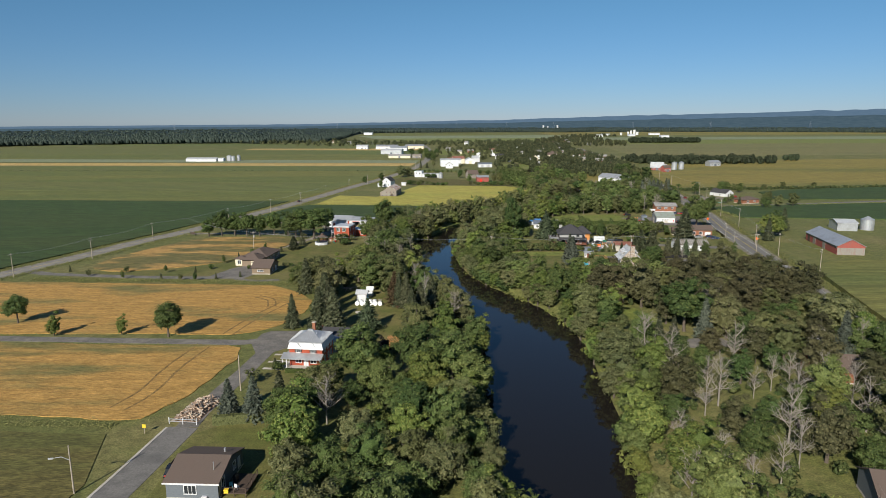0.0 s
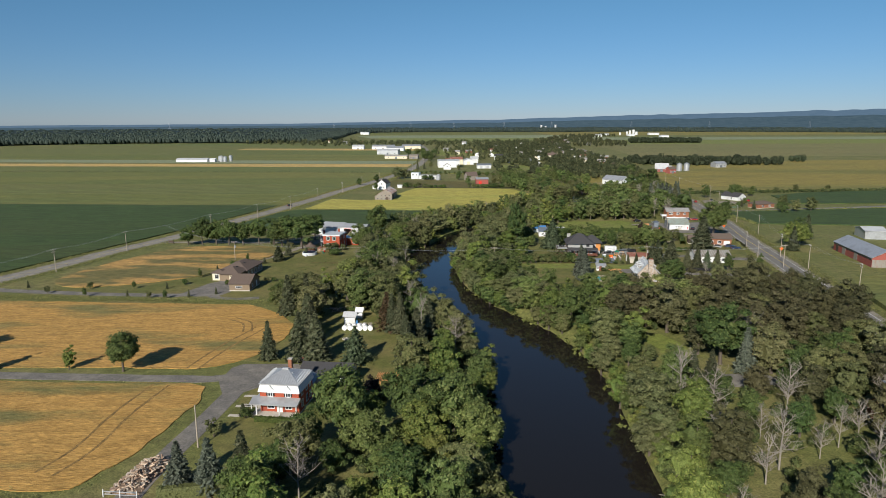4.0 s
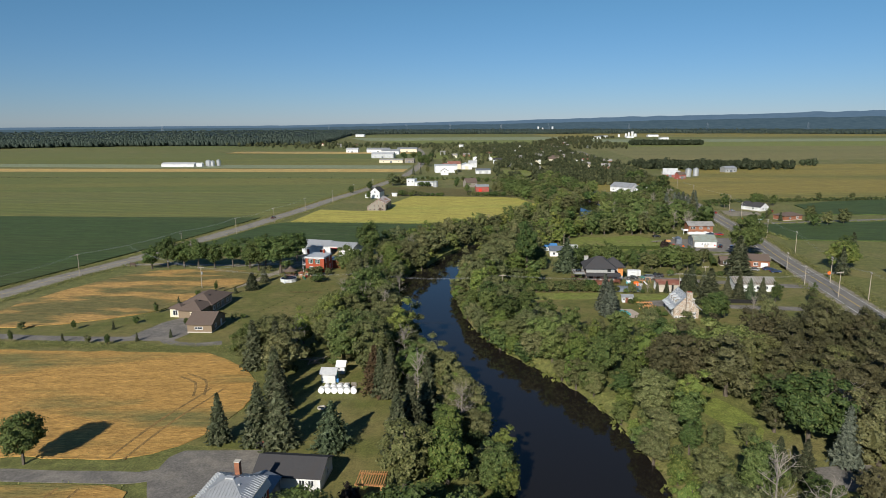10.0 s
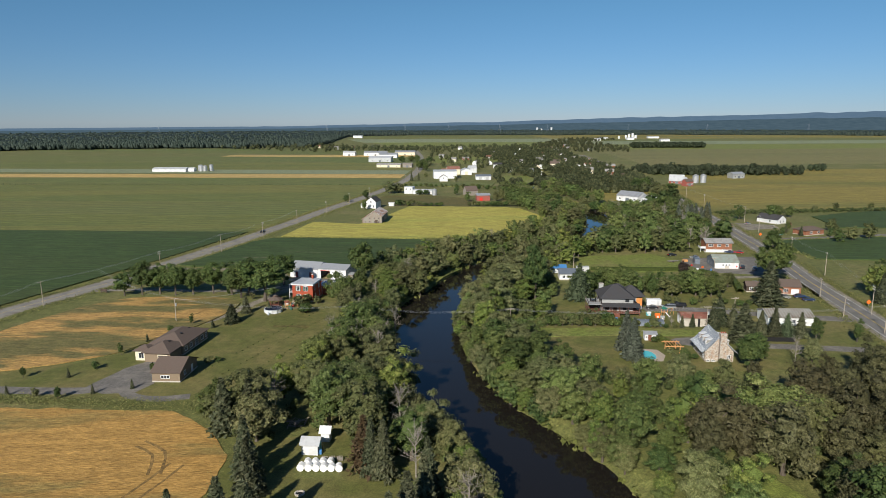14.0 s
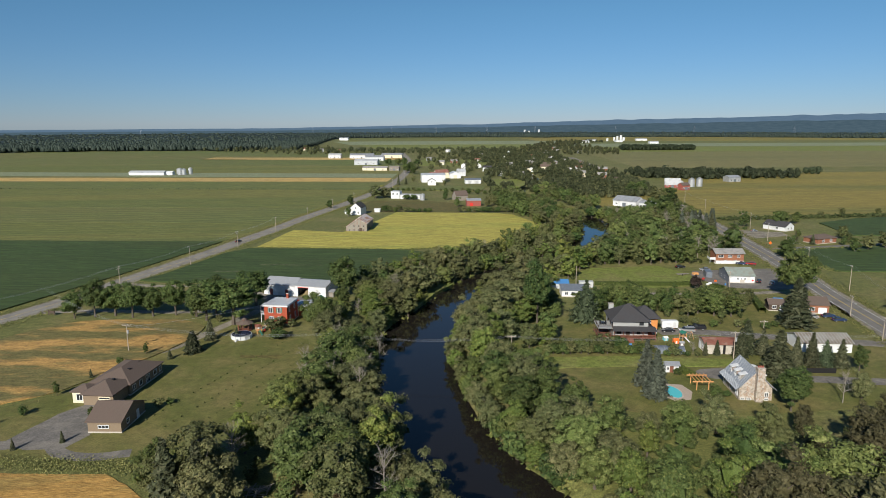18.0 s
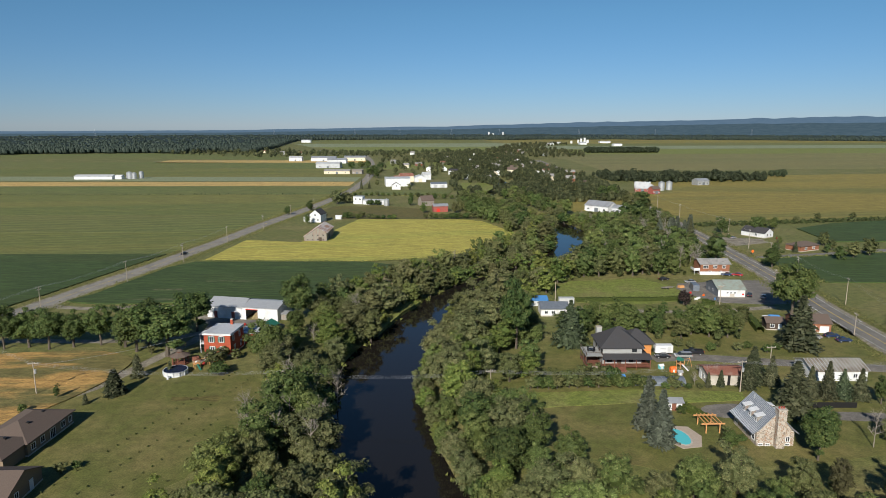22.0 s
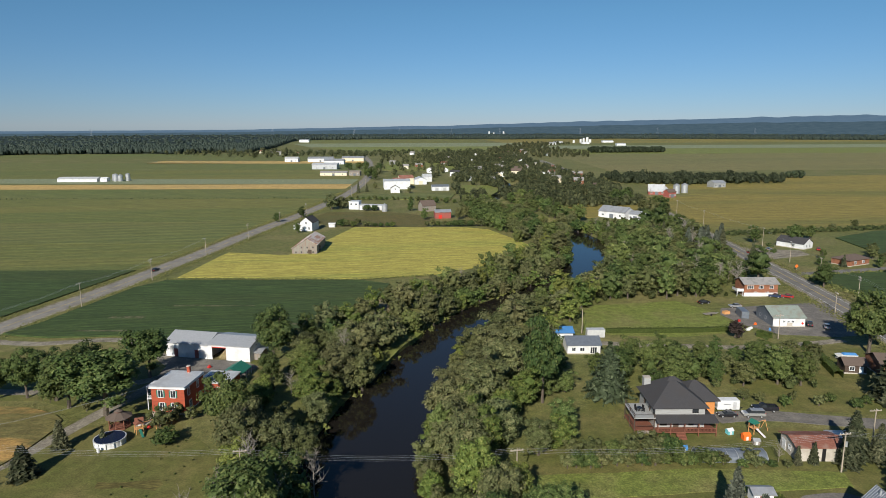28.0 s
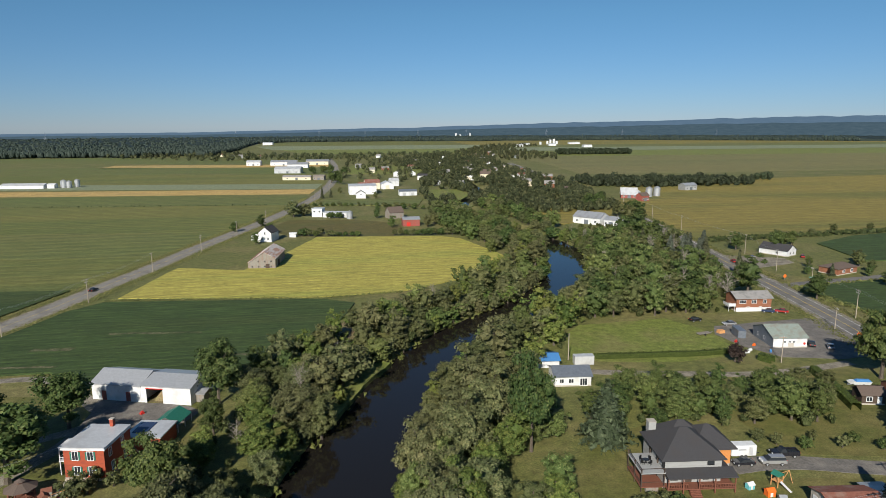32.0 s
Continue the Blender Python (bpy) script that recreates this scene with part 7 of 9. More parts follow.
part("cover", prism_x(prof, -6.8, 6.8), METAL_BLUE, g, "grey translucent plastic cover")
for i in range(8):
    x = -6.8 + i * 13.6 / 7
    part("hoop", tubes(*[((x, a[0] * 1.01, a[1] * 1.01), (x, b[0] * 1.01, b[1] * 1.01), 0.05, 0.05) for a, b in zip(prof, prof[1:])], k=5), METAL, g)
h, r = house("long_shed", "long white shed with a striped ribbed metal roof", 115.8, 301, -5, 14.5, 9.0, 2.9, 1.6, WHITE, METAL_AGED, category="shed", foundation=False,
             openings=[("d", "f", -3, 0.05, 2.4, 2.2), ("w", "f", 1, 1.0, 1.0, 1.0), ("w", "f", 4, 1.0, 1.0, 1.0)])
seams(h, 14.5, 9.0, 2.9, 1.6, 0.4, 0.9, SEAM)
single("black_fence", boxes((-5.2, 5.2, -0.06, 0.06, 0, 1.4)), BLACK, "long black screen fence beside the drive", "fence", pose(103, 281.0, 0, 0, 0, -5))
h, r = house("shop", "white shop with a weathered green shingle roof", 132.0, 386.6, -7, 10.4, 12.6, 3.2, 2.3, WHITE, SHINGLE_GREEN, category="shop",
             openings=[("w", "f", -1.6, 1.6, 0.6, 0.6), ("w", "f", -0.2, 1.6, 0.6, 0.6), ("w", "f", 1.2, 1.6, 0.6, 0.6), ("d", "f", 0.2, 0.05, 1.6, 1.3, CONCRETE), ("w", "l", -3, 1.2, 0.9, 0.9), ("w", "l", 1, 1.2, 0.9, 0.9)])
part("side_cladding", prism_x([(-6.3, -0.2), (6.3, -0.2), (6.3, 3.2), (0, 5.45), (-6.3, 3.2)], -5.28, -5.203), METAL_BLUE, h, "blue-grey side cladding")
part("round_sign", tubes(((4.4, -6.36, 1.3), (4.4, -6.303, 1.3), 0.38, 0.38), k=16), RED_PAINT, h, "small round red and white sign")
h, r = house("apartment_house", "brick house over a white basement with a grey roof", 144.5, 422.8, -5, 13.0, 8.2, 5.0, 1.6, BRICK_BROWN, SHINGLE_GREY, over=0.6,
             openings=[("w", "f", -4.2, 3.1, 2.2, 1.1), ("w", "f", 0, 3.1, 1.6, 1.1), ("w", "f", 4, 3.1, 1.2, 1.1), ("w", "f", -2, 1.0, 1.0, 0.7), ("w", "f", 2.5, 1.0, 1.0, 0.7)])
part("basement", boxes((-6.58, 6.58, -4.2, -4.103, -0.2, 1.5)), WHITE, h)
part("side_deck", boxes((-9.2, -6.503, -3.8, 0.5, 1.9, 2.1)), WHITE, h)
part("deck_rail", boxes((-9.2, -6.6, -3.8, -3.74, 2.1, 3.0), (-9.2, -9.14, -3.8, 0.5, 2.1, 3.0)), WHITE, h)
for x in (-9.0, -6.8):
    part("deck_post", boxes((x - 0.08, x + 0.08, -3.7, -3.54, 0, 1.9)), WHITE, h)
h, r = house("white_bungalow", "white bungalow with a dark grey roof", 221.5, 517.0, 118, 15.0, 9.0, 3.0, 2.6, WHITE, SHINGLE,
             openings=[("w", "l", 1.5, 1.0, 0.9, 1.3), ("w", "l", -1.5, 1.0, 0.9, 1.3), ("w", "f", 3, 1, 1.2, 1.2), ("w", "b", 2, 1, 1.2, 1.2)])
h, r = house("brown_bungalow", "brown brick bungalow with a brown hip roof", 221, 472.5, 20, 14.5, 9.0, 2.8, 2.0, BRICK_BROWN, SHINGLE_BROWN, "hip", 0.5,
             openings=[("w", "f", 3, 1.0, 1.6, 1.2), ("w", "f", -3, 1.0, 1.6, 1.2), ("w", "r", 0, 1.0, 1.2, 1.2)])
h, r = house("roadside_house", "brick house with a brown roof by the road", 135.5, 340.0, -12, 11.0, 8.5, 3.2, 1.9, BRICK_BROWN, SHINGLE_BROWN,
             openings=[("d", "f", 3.4, 0.05, 2.6, 2.1), ("w", "f", 0, 1.0, 1.6, 1.2), ("w", "f", -3.5, 1.0, 1.4, 1.2)])
h, r = house("roadside_shed", "dark timber shed with white trim by the house", 124.4, 341.5, -12, 5.5, 4.5, 2.6, 1.3, WOOD_DARK, SHINGLE_BROWN, category="shed",
             openings=[("w", "f", -1, 1, 1.2, 1.0), ("d", "f", 1.4, 0.05, 0.9, 2.0)])
h, r = house("blue_roof_cottage", "white riverside cottage with a blue-grey metal roof", 56.3, 365.0, -5, 9.6, 7.6, 2.8, 1.5, WHITE, METAL_BLUE,
             openings=[("w", "f", -3, 1.0, 1.0, 1.0), ("w", "f", -0.5, 1.0, 1.2, 1.0), ("w", "f", 2.8, 0.2, 1.8, 1.9)])
h, r = house("blue_shed", "small shed under a bright blue roof", 53.4, 378.2, -5, 7.0, 6.6, 2.2, 0.9, WHITE, BLUE_PAINT, category="shed", foundation=False)
single("box_trailer", boxes((-2.8, 2.8, -1.2, 1.2, 0.5, 2.9), (-2.85, 2.85, -1.25, 1.25, 2.903, 3.0)), METAL_PALE, "pale grey cargo box beside the meadow", "cargo box", pose(64.4, 376.8, -0.45, 0, 0, -4))
h, r = house("woods_house", "brick cottage with a brown roof hidden in trees", 92, 146, -12, 11, 9, 3.0, 2.6, BRICK_BROWN, SHINGLE_BROWN)
chimney(h, -3.6, 1.5, 3.5, 8.4, 1.4, TAN_STONE)
h, r = house("woods_house", "dark-roofed house at the edge of the woods", 72.6, 92.5, -15, 11, 10, 3.4, 2.4, SLATE_SIDING, SHINGLE_BROWN)
h, r = house("red_barn", "long red and grey barn with a metal roof", 185.6, 304.5, -10, 38.0, 11.5, 4.0, 3.0, RED_BOARD, METAL, category="barn", foundation=False, along_y=True,
             openings=[("d", "b", -8, 0.05, 3.0, 3.2, BARN_WOOD), ("d", "b", 4, 0.05, 3.0, 3.2, BARN_WOOD), ("d", "b", -15, 0.05, 2.4, 2.8, WOOD_DARK)])
part("end_boards", boxes((-19.06, -19.003, -5.7, 5.7, -0.1, 3.2)), BARN_WOOD, h, "weathered grey lower boards")
part("side_board", boxes((-19, 19, 5.753, 5.8, 3.0, 4.0)), BARN_WOOD, h)
h, r = house("tin_shed", "grey tin shed with a white roof", 221, 356, -12, 10, 13, 4.2, 1.4, METAL, METAL_PALE, category="shed", foundation=False)


def silo(x, y, r, h, label, material=METAL):
    s = thing("grain_silo", label, "silo", pose(x, y, 0))
    part("tank", solid(ring(r, -0.1, 20), ring(r, h, 20)), material, s, smooth=False)
    part("cone", solid(ring(r * 1.04, h + 0.003, 20), ring(0.25, h + r * 0.55, 20)), material, s)
    for i in range(1, int(h / 1.2)):
        part("hoop", shared(("hoop", r), lambda: finish("hoop", solid(ring(r + 0.05, -0.05, 20), ring(r + 0.05, 0.05, 20)), SEAM)), None, s, at=pose(0, 0, i * 1.2))


silo(233, 354, 3.4, 5.6, "squat galvanised grain silo beside the tin shed")
silo(281, 796, 3.2, 8, "galvanised grain silo beside the red farm")
silo(291, 800, 3.2, 8, "galvanised grain silo beside the red farm")
h = thing("board_barn", "weathered board barn with a rust-streaked tin roof", "barn", pose(-42.6, 534, 0, 0, 0, -5))
part("wall", prism_y([(-6.5, -0.2), (6.5, -0.2), (6.5, 5.0), (1.2, 8.0), (-6.5, 3.0)], -12, 12), BARN_WOOD, h)
part("roof", prism_y([(-7.0, 2.75), (1.2, 8.1), (7.0, 4.85), (7.0, 5.03), (1.2, 8.28), (-7.0, 2.93)], -12.4, 12.4), RUST_PALE, h, "pale tin roof streaked with rust")
part("eave_rust", prism_y([(-7.05, 2.9), (-4.0, 4.9), (-4.0, 5.0), (-7.05, 3.0)], -12.45, 12.45), RUST, h)
for x in (-4.5, -1.5, 1.5, 4.5):
    for z in (0.7, 3.2):
        if z < 3 or x > -4:
            window(h, pose(x, -12.003, z), 0.7, 0.8, BARN_WOOD)
door(h, pose(2.8, -12.003, 0), 1.6, 2.3, WOOD_DARK)
door(h, pose(6.503, -4, 0, 0, 0, 90), 3.2, 3.2, WOOD_DARK)
slab("yard_board_barn", [(-36, 528), (-31, 530), (-27, 548), (-33, 550)], 0.06, CONCRETE, "pale concrete apron beside the board barn", "yard", 0.2, 3.0)
h, r = house("white_farmhouse", "tall white farmhouse with a dark gable roof", -50.0, 603, -16, 11, 8, 5.6, 3.2, WHITE, SHINGLE, along_y=True,
             openings=[("w", "l", 0, 4.6, 0.9, 1.4), ("w", "l", -2, 1.2, 0.9, 1.4), ("w", "l", 2, 1.2, 0.9, 1.4), ("w", "b", -2, 3.6, 0.9, 1.4), ("w", "b", 2, 3.6, 0.9, 1.4)])
part("side_wing", gable_walls(6, 6, 3.0, 1.5), WHITE, h, at=pose(1, 7.05, 0))
part("side_wing_roof", gable_roof(6, 6, 3.0, 1.5, 0.3), SHINGLE, h, at=pose(1, 7.05, 0))
h, r = house("white_shed", "small white garden shed near the farmhouse", -36.5, 614, -8, 4, 3, 2.2, 0.5, WHITE, WHITE, category="shed", foundation=False)
h, r = house("low_white_house", "low white house with a flat grey roof", -12, 703.5, -14, 18, 9, 3.6, 0.6, WHITE, METAL_PALE, foundation=False, openings=[("d", "f", 6, 0, 2, 2.6, SLATE_SIDING), ("w", "f", 2, 1, 1.4, 1.2), ("w", "f", -3, 1, 1.4, 1.2)])
h, r = house("low_white_house", "two-storey white block beside the low house", -25.5, 708, -14, 8, 8, 6.2, 0.4, WHITE, METAL_PALE, "flat", 0.2, foundation=False, openings=[("w", "f", -2, 3.6, 1.4, 1.2), ("w", "f", 2, 3.6, 1.4, 1.2)])
h, r = house("warehouse", "large plain white farm warehouse", 10.4, 880, 3, 27, 28, 8.6, 1.0, WHITE, METAL_PALE, category="warehouse", foundation=False)
h, r = house("white_cottage", "white gabled cottage before the warehouse", 8.4, 832, 0, 8, 9, 4.6, 2.8, WHITE, SHINGLE_GREY, along_y=True, openings=[("w", "l", 0, 3.4, 1.0, 1.2)])
h, r = house("white_garage", "cream gabled workshop beside the warehouse", 38, 928, 4, 17, 13.5, 5.4, 2.6, WHITE, METAL_PALE, category="workshop", foundation=False, along_y=True, openings=[("d", "l", 0, 0, 4, 4, CREAM)])
h, r = house("tin_shed", "long grey tin shed with open front", 54.8, 852, 4, 17.4, 9, 4.2, 1.6, WHITE, METAL_BLUE, category="shed", foundation=False, openings=[("d", "f", -4, 0, 3.0, 2.8, METAL), ("d", "f", 4, 0, 3.0, 2.8, METAL)])
h, r = house("red_shed", "small red board barn with a grey roof", 39.5, 650, 4, 11.4, 8, 4.6, 1.4, RED_BOARD, METAL, category="barn", foundation=False, openings=[("d", "f", -2, 0, 2.4, 2.6, RED_PAINT)])
h, r = house("board_barn", "old grey gambrel barn behind the red shed", 31, 690, 20, 11, 9, 4.6, 3.6, BARN_WOOD, SHINGLE_BROWN, category="barn", foundation=False)
silo(-2, 690, 2.2, 5, "small grey silo near the red shed")
for x, y, L, W, hh, rot, words in ((14, 892, 14, 12, 7, 10, "rust"), (22, 930, 16, 12, 7, 10, "rust"), (48, 960, 10, 10, 6, 10, "white")):
    house("farm_shed", "farm building behind the white warehouse", x, y, rot, L, W, hh, 3.0, CREAM if words == "rust" else WHITE, RUST if words == "rust" else METAL_PALE, category="barn", foundation=False)
# farms along the far road
h, r = house("hog_barn", "long low white livestock barn far across fields", -366, 1003, -4, 47, 13, 3.6, 2.0, WHITE, METAL_PALE, category="barn", foundation=False)
h, r = house("feed_shed", "small white feed shed beside silos", -336, 1001, -4, 8, 8, 4, 1.2, WHITE, WHITE, category="shed", foundation=False)
for i, (x, y) in enumerate(((-330, 1014), (-324, 1002), (-319, 1003), (-313, 1010))):
    silo(x, y, 2.8, 7 + i % 2, "galvanised feed silo beside the livestock barn")
for name, label, x, y, rot, L, W, hh, rise, wall, roof in (
    ("machine_hall", "white machine hall with dark blue side", -171, 1412, -4, 24, 16, 6, 3, WHITE, METAL_PALE),
    ("machine_hall", "long grey-roofed machine hall", -118, 1408, -4, 46, 20, 6, 3, WHITE, METAL),
    ("machine_hall", "long grey-roofed white farm hall", -60, 1420, -4, 40, 20, 6, 3, CREAM, METAL),
    ("machine_hall", "white farm hall with grey roof", -88, 1330, -4, 34, 18, 6, 3, WHITE, METAL),
    ("machine_hall", "pale blue sheet-metal machine hall", -92, 1203, -6, 38, 22, 7, 2.5, METAL, METAL_PALE),
    ("long_stable", "long low stable with a brown-grey roof", -69, 1068, -8, 36, 11, 4, 2, CREAM, SHINGLE_GREY),
    ("timber_shed", "open timber-coloured shed by the road", -41, 1064, -8, 14, 12, 5, 1.5, BARN_WOOD, BARN_WOOD),
    ("red_farm_barn", "red gambrel barn with a white roof", 259, 792, -18, 15, 13, 3.4, 6.0, RED_BOARD, METAL_PALE),
    ("red_farm_house", "dark red farmhouse with white trim", 260, 764, 20, 9, 7, 5, 2.4, RED_BOARD, SHINGLE_BROWN),
    ("feed_shed", "grey shed behind the red farm", 268, 806, 10, 14, 8, 4, 1.4, METAL, METAL_PALE),
    ("tin_shed", "weathered grey tin shed at the field edge", 352, 855, 12, 15, 11, 5.0, 2.2, METAL, METAL),
    ("river_barn", "long barn with a pale metal roof in trees", 165, 640, -50, 21, 13, 4.6, 3.4, WHITE, METAL),
    ("river_house", "white house beside the long barn", 175, 624, -50, 10, 8, 4.5, 2, WHITE, METAL),
):
    house(name, label, x, y, rot, L, W, hh, rise, wall, roof, category="farm building", foundation=False, openings=[("d", "f", 0, 0, 3, 3, SLATE_SIDING), ("w", "f", L / 3, 1.5, 1.6, 1.2), ("w", "f", -L / 3, 1.5, 1.6, 1.2)])

# village further off: countable far houses
vr = random.Random(77)
for i, (x, y) in enumerate([(62, 1105), (84, 1122), (30, 1180), (52, 1230), (96, 1260), (12, 1300), (130, 1105), (152, 1030), (176, 1062), (168, 1130), (200, 1010), (214, 1180), (186, 1240), (232, 1300), (210, 1380), (250, 1450), (150, 1330),
                             (118, 1420), (240, 1100), (226, 1060), (196, 930), (216, 905), (208, 985), (214, 848), (120, 930), (98, 960), (140, 1000), (116, 1060), (186, 1100), (206, 1130), (172, 1180), (90, 1040), (236, 1220), (246, 1010), (250, 1140), (270, 1560), (310, 1640), (350, 1580), (280, 1700), (330, 1760), (190, 1560), (120, 1600), (60, 1660),
                             (-330, 1840), (-300, 1800), (-360, 1880), (-270, 1760), (-240, 1700), (-410, 1900), (-200, 1690), (-160, 1760)]):
    wall = (WHITE, WHITE, CREAM, BRICK_BROWN, WHITE, GREY_SIDING)[i % 6]
    roof = (SHINGLE_GREY, SHINGLE, SHINGLE_GREY, SHINGLE_BROWN, RUST)[i % 5] if i % 3 else SHINGLE_GREY
    words = ("white", "white", "cream", "brick", "white", "grey")[i % 6]
    house("village_house", words + " village house among trees far off", x, y, vr.choice((-20, 10, 70, 90, -10)), vr.uniform(9, 13), vr.uniform(7, 9), vr.uniform(3.4, 5.6), vr.uniform(1.8, 3.2), wall, roof, foundation=False,
          openings=[("w", "f", 2, 1.2, 1.4, 1.3), ("w", "f", -2, 1.2, 1.4, 1.3), ("w", "l", 0, 1.2, 1.2, 1.2)], group="far village houses")
for x, y, L, hh in ((-312, 2795, 36, 9), (610, 2480, 30, 6), (690, 2420, 24, 6), (555, 2350, 24, 6), (830, 2600, 40, 6), (750, 2240, 28, 6)):
    house("far_hall", "long white hall far off in the plain", x, y, -4, L, 24, hh, 2, WHITE, METAL_PALE, category="hall", foundation=False)
for x, y, hh, r in ((725, 2590, 13, 4), (738, 2595, 17, 4), (750, 2590, 20, 4.5), (690, 2560, 10, 4), (764, 2600, 12, 5)):
    single("grain_tower", solid(ring(r, 0, 14), ring(r, hh, 14)), WHITE, "pale concrete grain elevator tower far off", "tower", pose(x, y, 0))
for x, hh in ((672, 24), (700, 17), (765, 25)):
    single("grain_tower", boxes((-5, 5, -5, 5, 0, hh)), METAL_PALE, "pale concrete mill tower on the horizon", "tower", pose(x, 4420, 0))
for az in (-22, -9, -2.5, 1.2, 5.5, 9.5, 16, 22, 29):
    x, y = polar(az, 4300)
    bm = bmesh.new()
    for sx, sy in ((-6, -6), (6, -6), (6, 6), (-6, 6)):
        tube(bm, (sx, sy, 0), (sx * 0.12, sy * 0.12, 46), 0.4, 0.25, 4)
    for z in (34, 41):
        tube(bm, (-9, 0, z), (9, 0, z), 0.3, 0.3, 4)
    single("power_pylon", bm, METAL_BLUE, "steel lattice power pylon on the horizon", "pylon", pose(x, y, 0), "power pylons on the horizon")

# ---- vehicles ----
def car(x, y, rot, paint, label, L=4.6, W=1.8, H=1.5, kind="car", z=0.08):
    """Nose towards local -y... drawn along x: nose at +x."""
    c = thing("pickup_truck" if kind == "pickup" else "minivan" if kind == "van" else "car", label, "truck" if kind == "pickup" else "car", pose(x, y, z, 0, 0, rot))
    a = L / 2
    low = H * 0.24
    belt = H * 0.62
    bm = prism_y([(-a, low), (a, low), (a + 0.04, belt * 0.75), (a - 0.15, belt), (-a + 0.1, belt + 0.04), (-a - 0.03, belt * 0.8)], -W / 2, W / 2)
    bmesh.ops.bevel(bm, geom=bm.edges[:], offset=0.06, segments=2, affect="EDGES")
    part("body", bm, paint, c)
    if kind == "pickup":
        cab = [(-0.2, belt), (a - 1.5, belt), (a - 2.1, H), (0.15, H)]
        part("bed_wall", boxes((-a + 0.1, -0.3, -W / 2 + 0.02, -W / 2 + 0.12, belt, belt + 0.25), (-a + 0.1, -0.3, W / 2 - 0.12, W / 2 - 0.02, belt, belt + 0.25), (-a + 0.1, -a + 0.2, -W / 2 + 0.02, W / 2 - 0.02, belt, belt + 0.25)), paint, c)
    elif kind == "van":
        cab = [(-a + 0.12, belt), (a - 0.9, belt), (a - 1.7, H), (-a + 0.3, H)]
    else:
        cab = [(-a + 0.5, belt), (a - 1.2, belt), (a - 1.9, H), (-a + 1.2, H)]
    (x0, z0), (x1, _), (x2, z1), (x3, _) = cab
    w0, w1 = W / 2 - 0.06, W / 2 - 0.22
    part("cabin", solid([(x0, -w0, z0), (x1, -w0, z0), (x1, w0, z0), (x0, w0, z0)], [(x3, -w1, z1 - 0.06), (x2, -w1, z1 - 0.06), (x2, w1, z1 - 0.06), (x3, w1, z1 - 0.06)]), PANE, c, "dark tinted glasshouse")
    part("roof", boxes((x3 - 0.03, x2 + 0.03, -w1 - 0.02, w1 + 0.02, z1 - 0.057, z1)), paint, c)
    for px, sx in ((-a * 0.6, 0), (a * 0.62, 0)):
        for s in (-1, 1):
            t = part("wheel", shared("wheel", lambda: finish("wheel", tubes(((0, -0.12, 0), (0, 0.12, 0), 0.34, 0.34), k=14), RUBBER)), None, c, at=pose(px, s * (W / 2 - 0.08), 0.34 - z + 0.02))
            part("rim", shared("rim", lambda: finish("rim", tubes(((0, -0.135, 0), (0, 0.135, 0), 0.2, 0.2), k=10), METAL)), None, t)
    for s in (-1, 1):
        part("headlight", boxes((a - 0.06, a + 0.05, s * (W / 2 - 0.35) - 0.17, s * (W / 2 - 0.35) + 0.17, belt * 0.74, belt * 0.9)), WHITE, c)
        part("tail_light", boxes((-a - 0.05, -a + 0.04, s * (W / 2 - 0.3) - 0.14, s * (W / 2 - 0.3) + 0.14, belt * 0.74, belt * 0.98)), RED_PAINT, c)
    return c


car(82.3, 317.0, 172, CAR_SILVER, "silver minivan parked on the grey house drive", 4.9, 1.9, 1.75, "van")
car(86.6, 319.6, 172, CAR_BLACK, "black pickup truck parked on the grey house drive", 5.6, 2.0, 1.85, "pickup")
car(76.3, 317.6, 175, CAR_BLACK, "black convertible parked beside the trailer", 4.3, 1.8, 1.3)
car(137.4, 330.8, -4, CAR_BLUE, "dark blue car parked beside the road house", 4.5)
car(138.2, 326.2, -4, CAR_BLUE, "blue car parked beside the road house", 4.4)
car(131.0, 330.0, 172, CAR_SILVER, "silver car parked near the spruce", 4.5)
car(137.2, 261.0, 77, CAR_BLACK, "dark car standing on the village road", 4.6)
car(-42.0, 108.6, 95, CAR_BLUE, "dark blue car parked behind the slate house", 4.5)
car(-47.2, 103.6, 100, CAR_BLACK, "black car parked beside the slate house", 4.5)
car(126.0, 404.5, 176, CAR_SILVER, "silver car parked behind the shop", 4.4)
car(153, 415.5, 150, CAR_RED, "dark red car parked near the brick house", 4.4)
car(148.5, 416.5, 150, CAR_BLUE, "dark grey car parked near the brick house", 4.4)
car(228, 506, 60, CAR_RED, "red car parked before the white bungalow", 4.4)
car(202, 509, 30, CAR_SILVER, "pale car parked on the gravel lot", 4.4)
car(186.5, 500.5, 80, CAR_RED, "red car standing near the gravel lot", 4.4)
car(117, 410.5, 10, CAR_BLACK, "black car parked at the meadow edge", 4.4)
car(139, 381, 60, CAR_BLACK, "black car parked in the shade beside the shop", 4.4)
car(143, 378, 60, CAR_SILVER, "grey car parked in the shade beside the shop", 4.4)
car(-107.5, 488, 77, CAR_BLACK, "dark car on the country road", 4.5)
t = thing("cargo_trailer", "white enclosed cargo trailer on the drive", "trailer", pose(78.0, 321.0, 0.06, 0, 0, -5))
bm = boxes((-2.6, 2.6, -1.1, 1.1, 0.45, 2.7))
bmesh.ops.bevel(bm, geom=bm.edges[:], offset=0.08, segments=2, affect="EDGES")
part("box", bm, WHITE, t)
part("door", boxes((1.0, 1.8, -1.13, -1.103, 0.6, 2.4)), METAL_PALE, t)
part("emblem", boxes((-1.2, 0.4, -1.125, -1.103, 1.7, 1.95)), METAL, t, "small grey emblem bar")
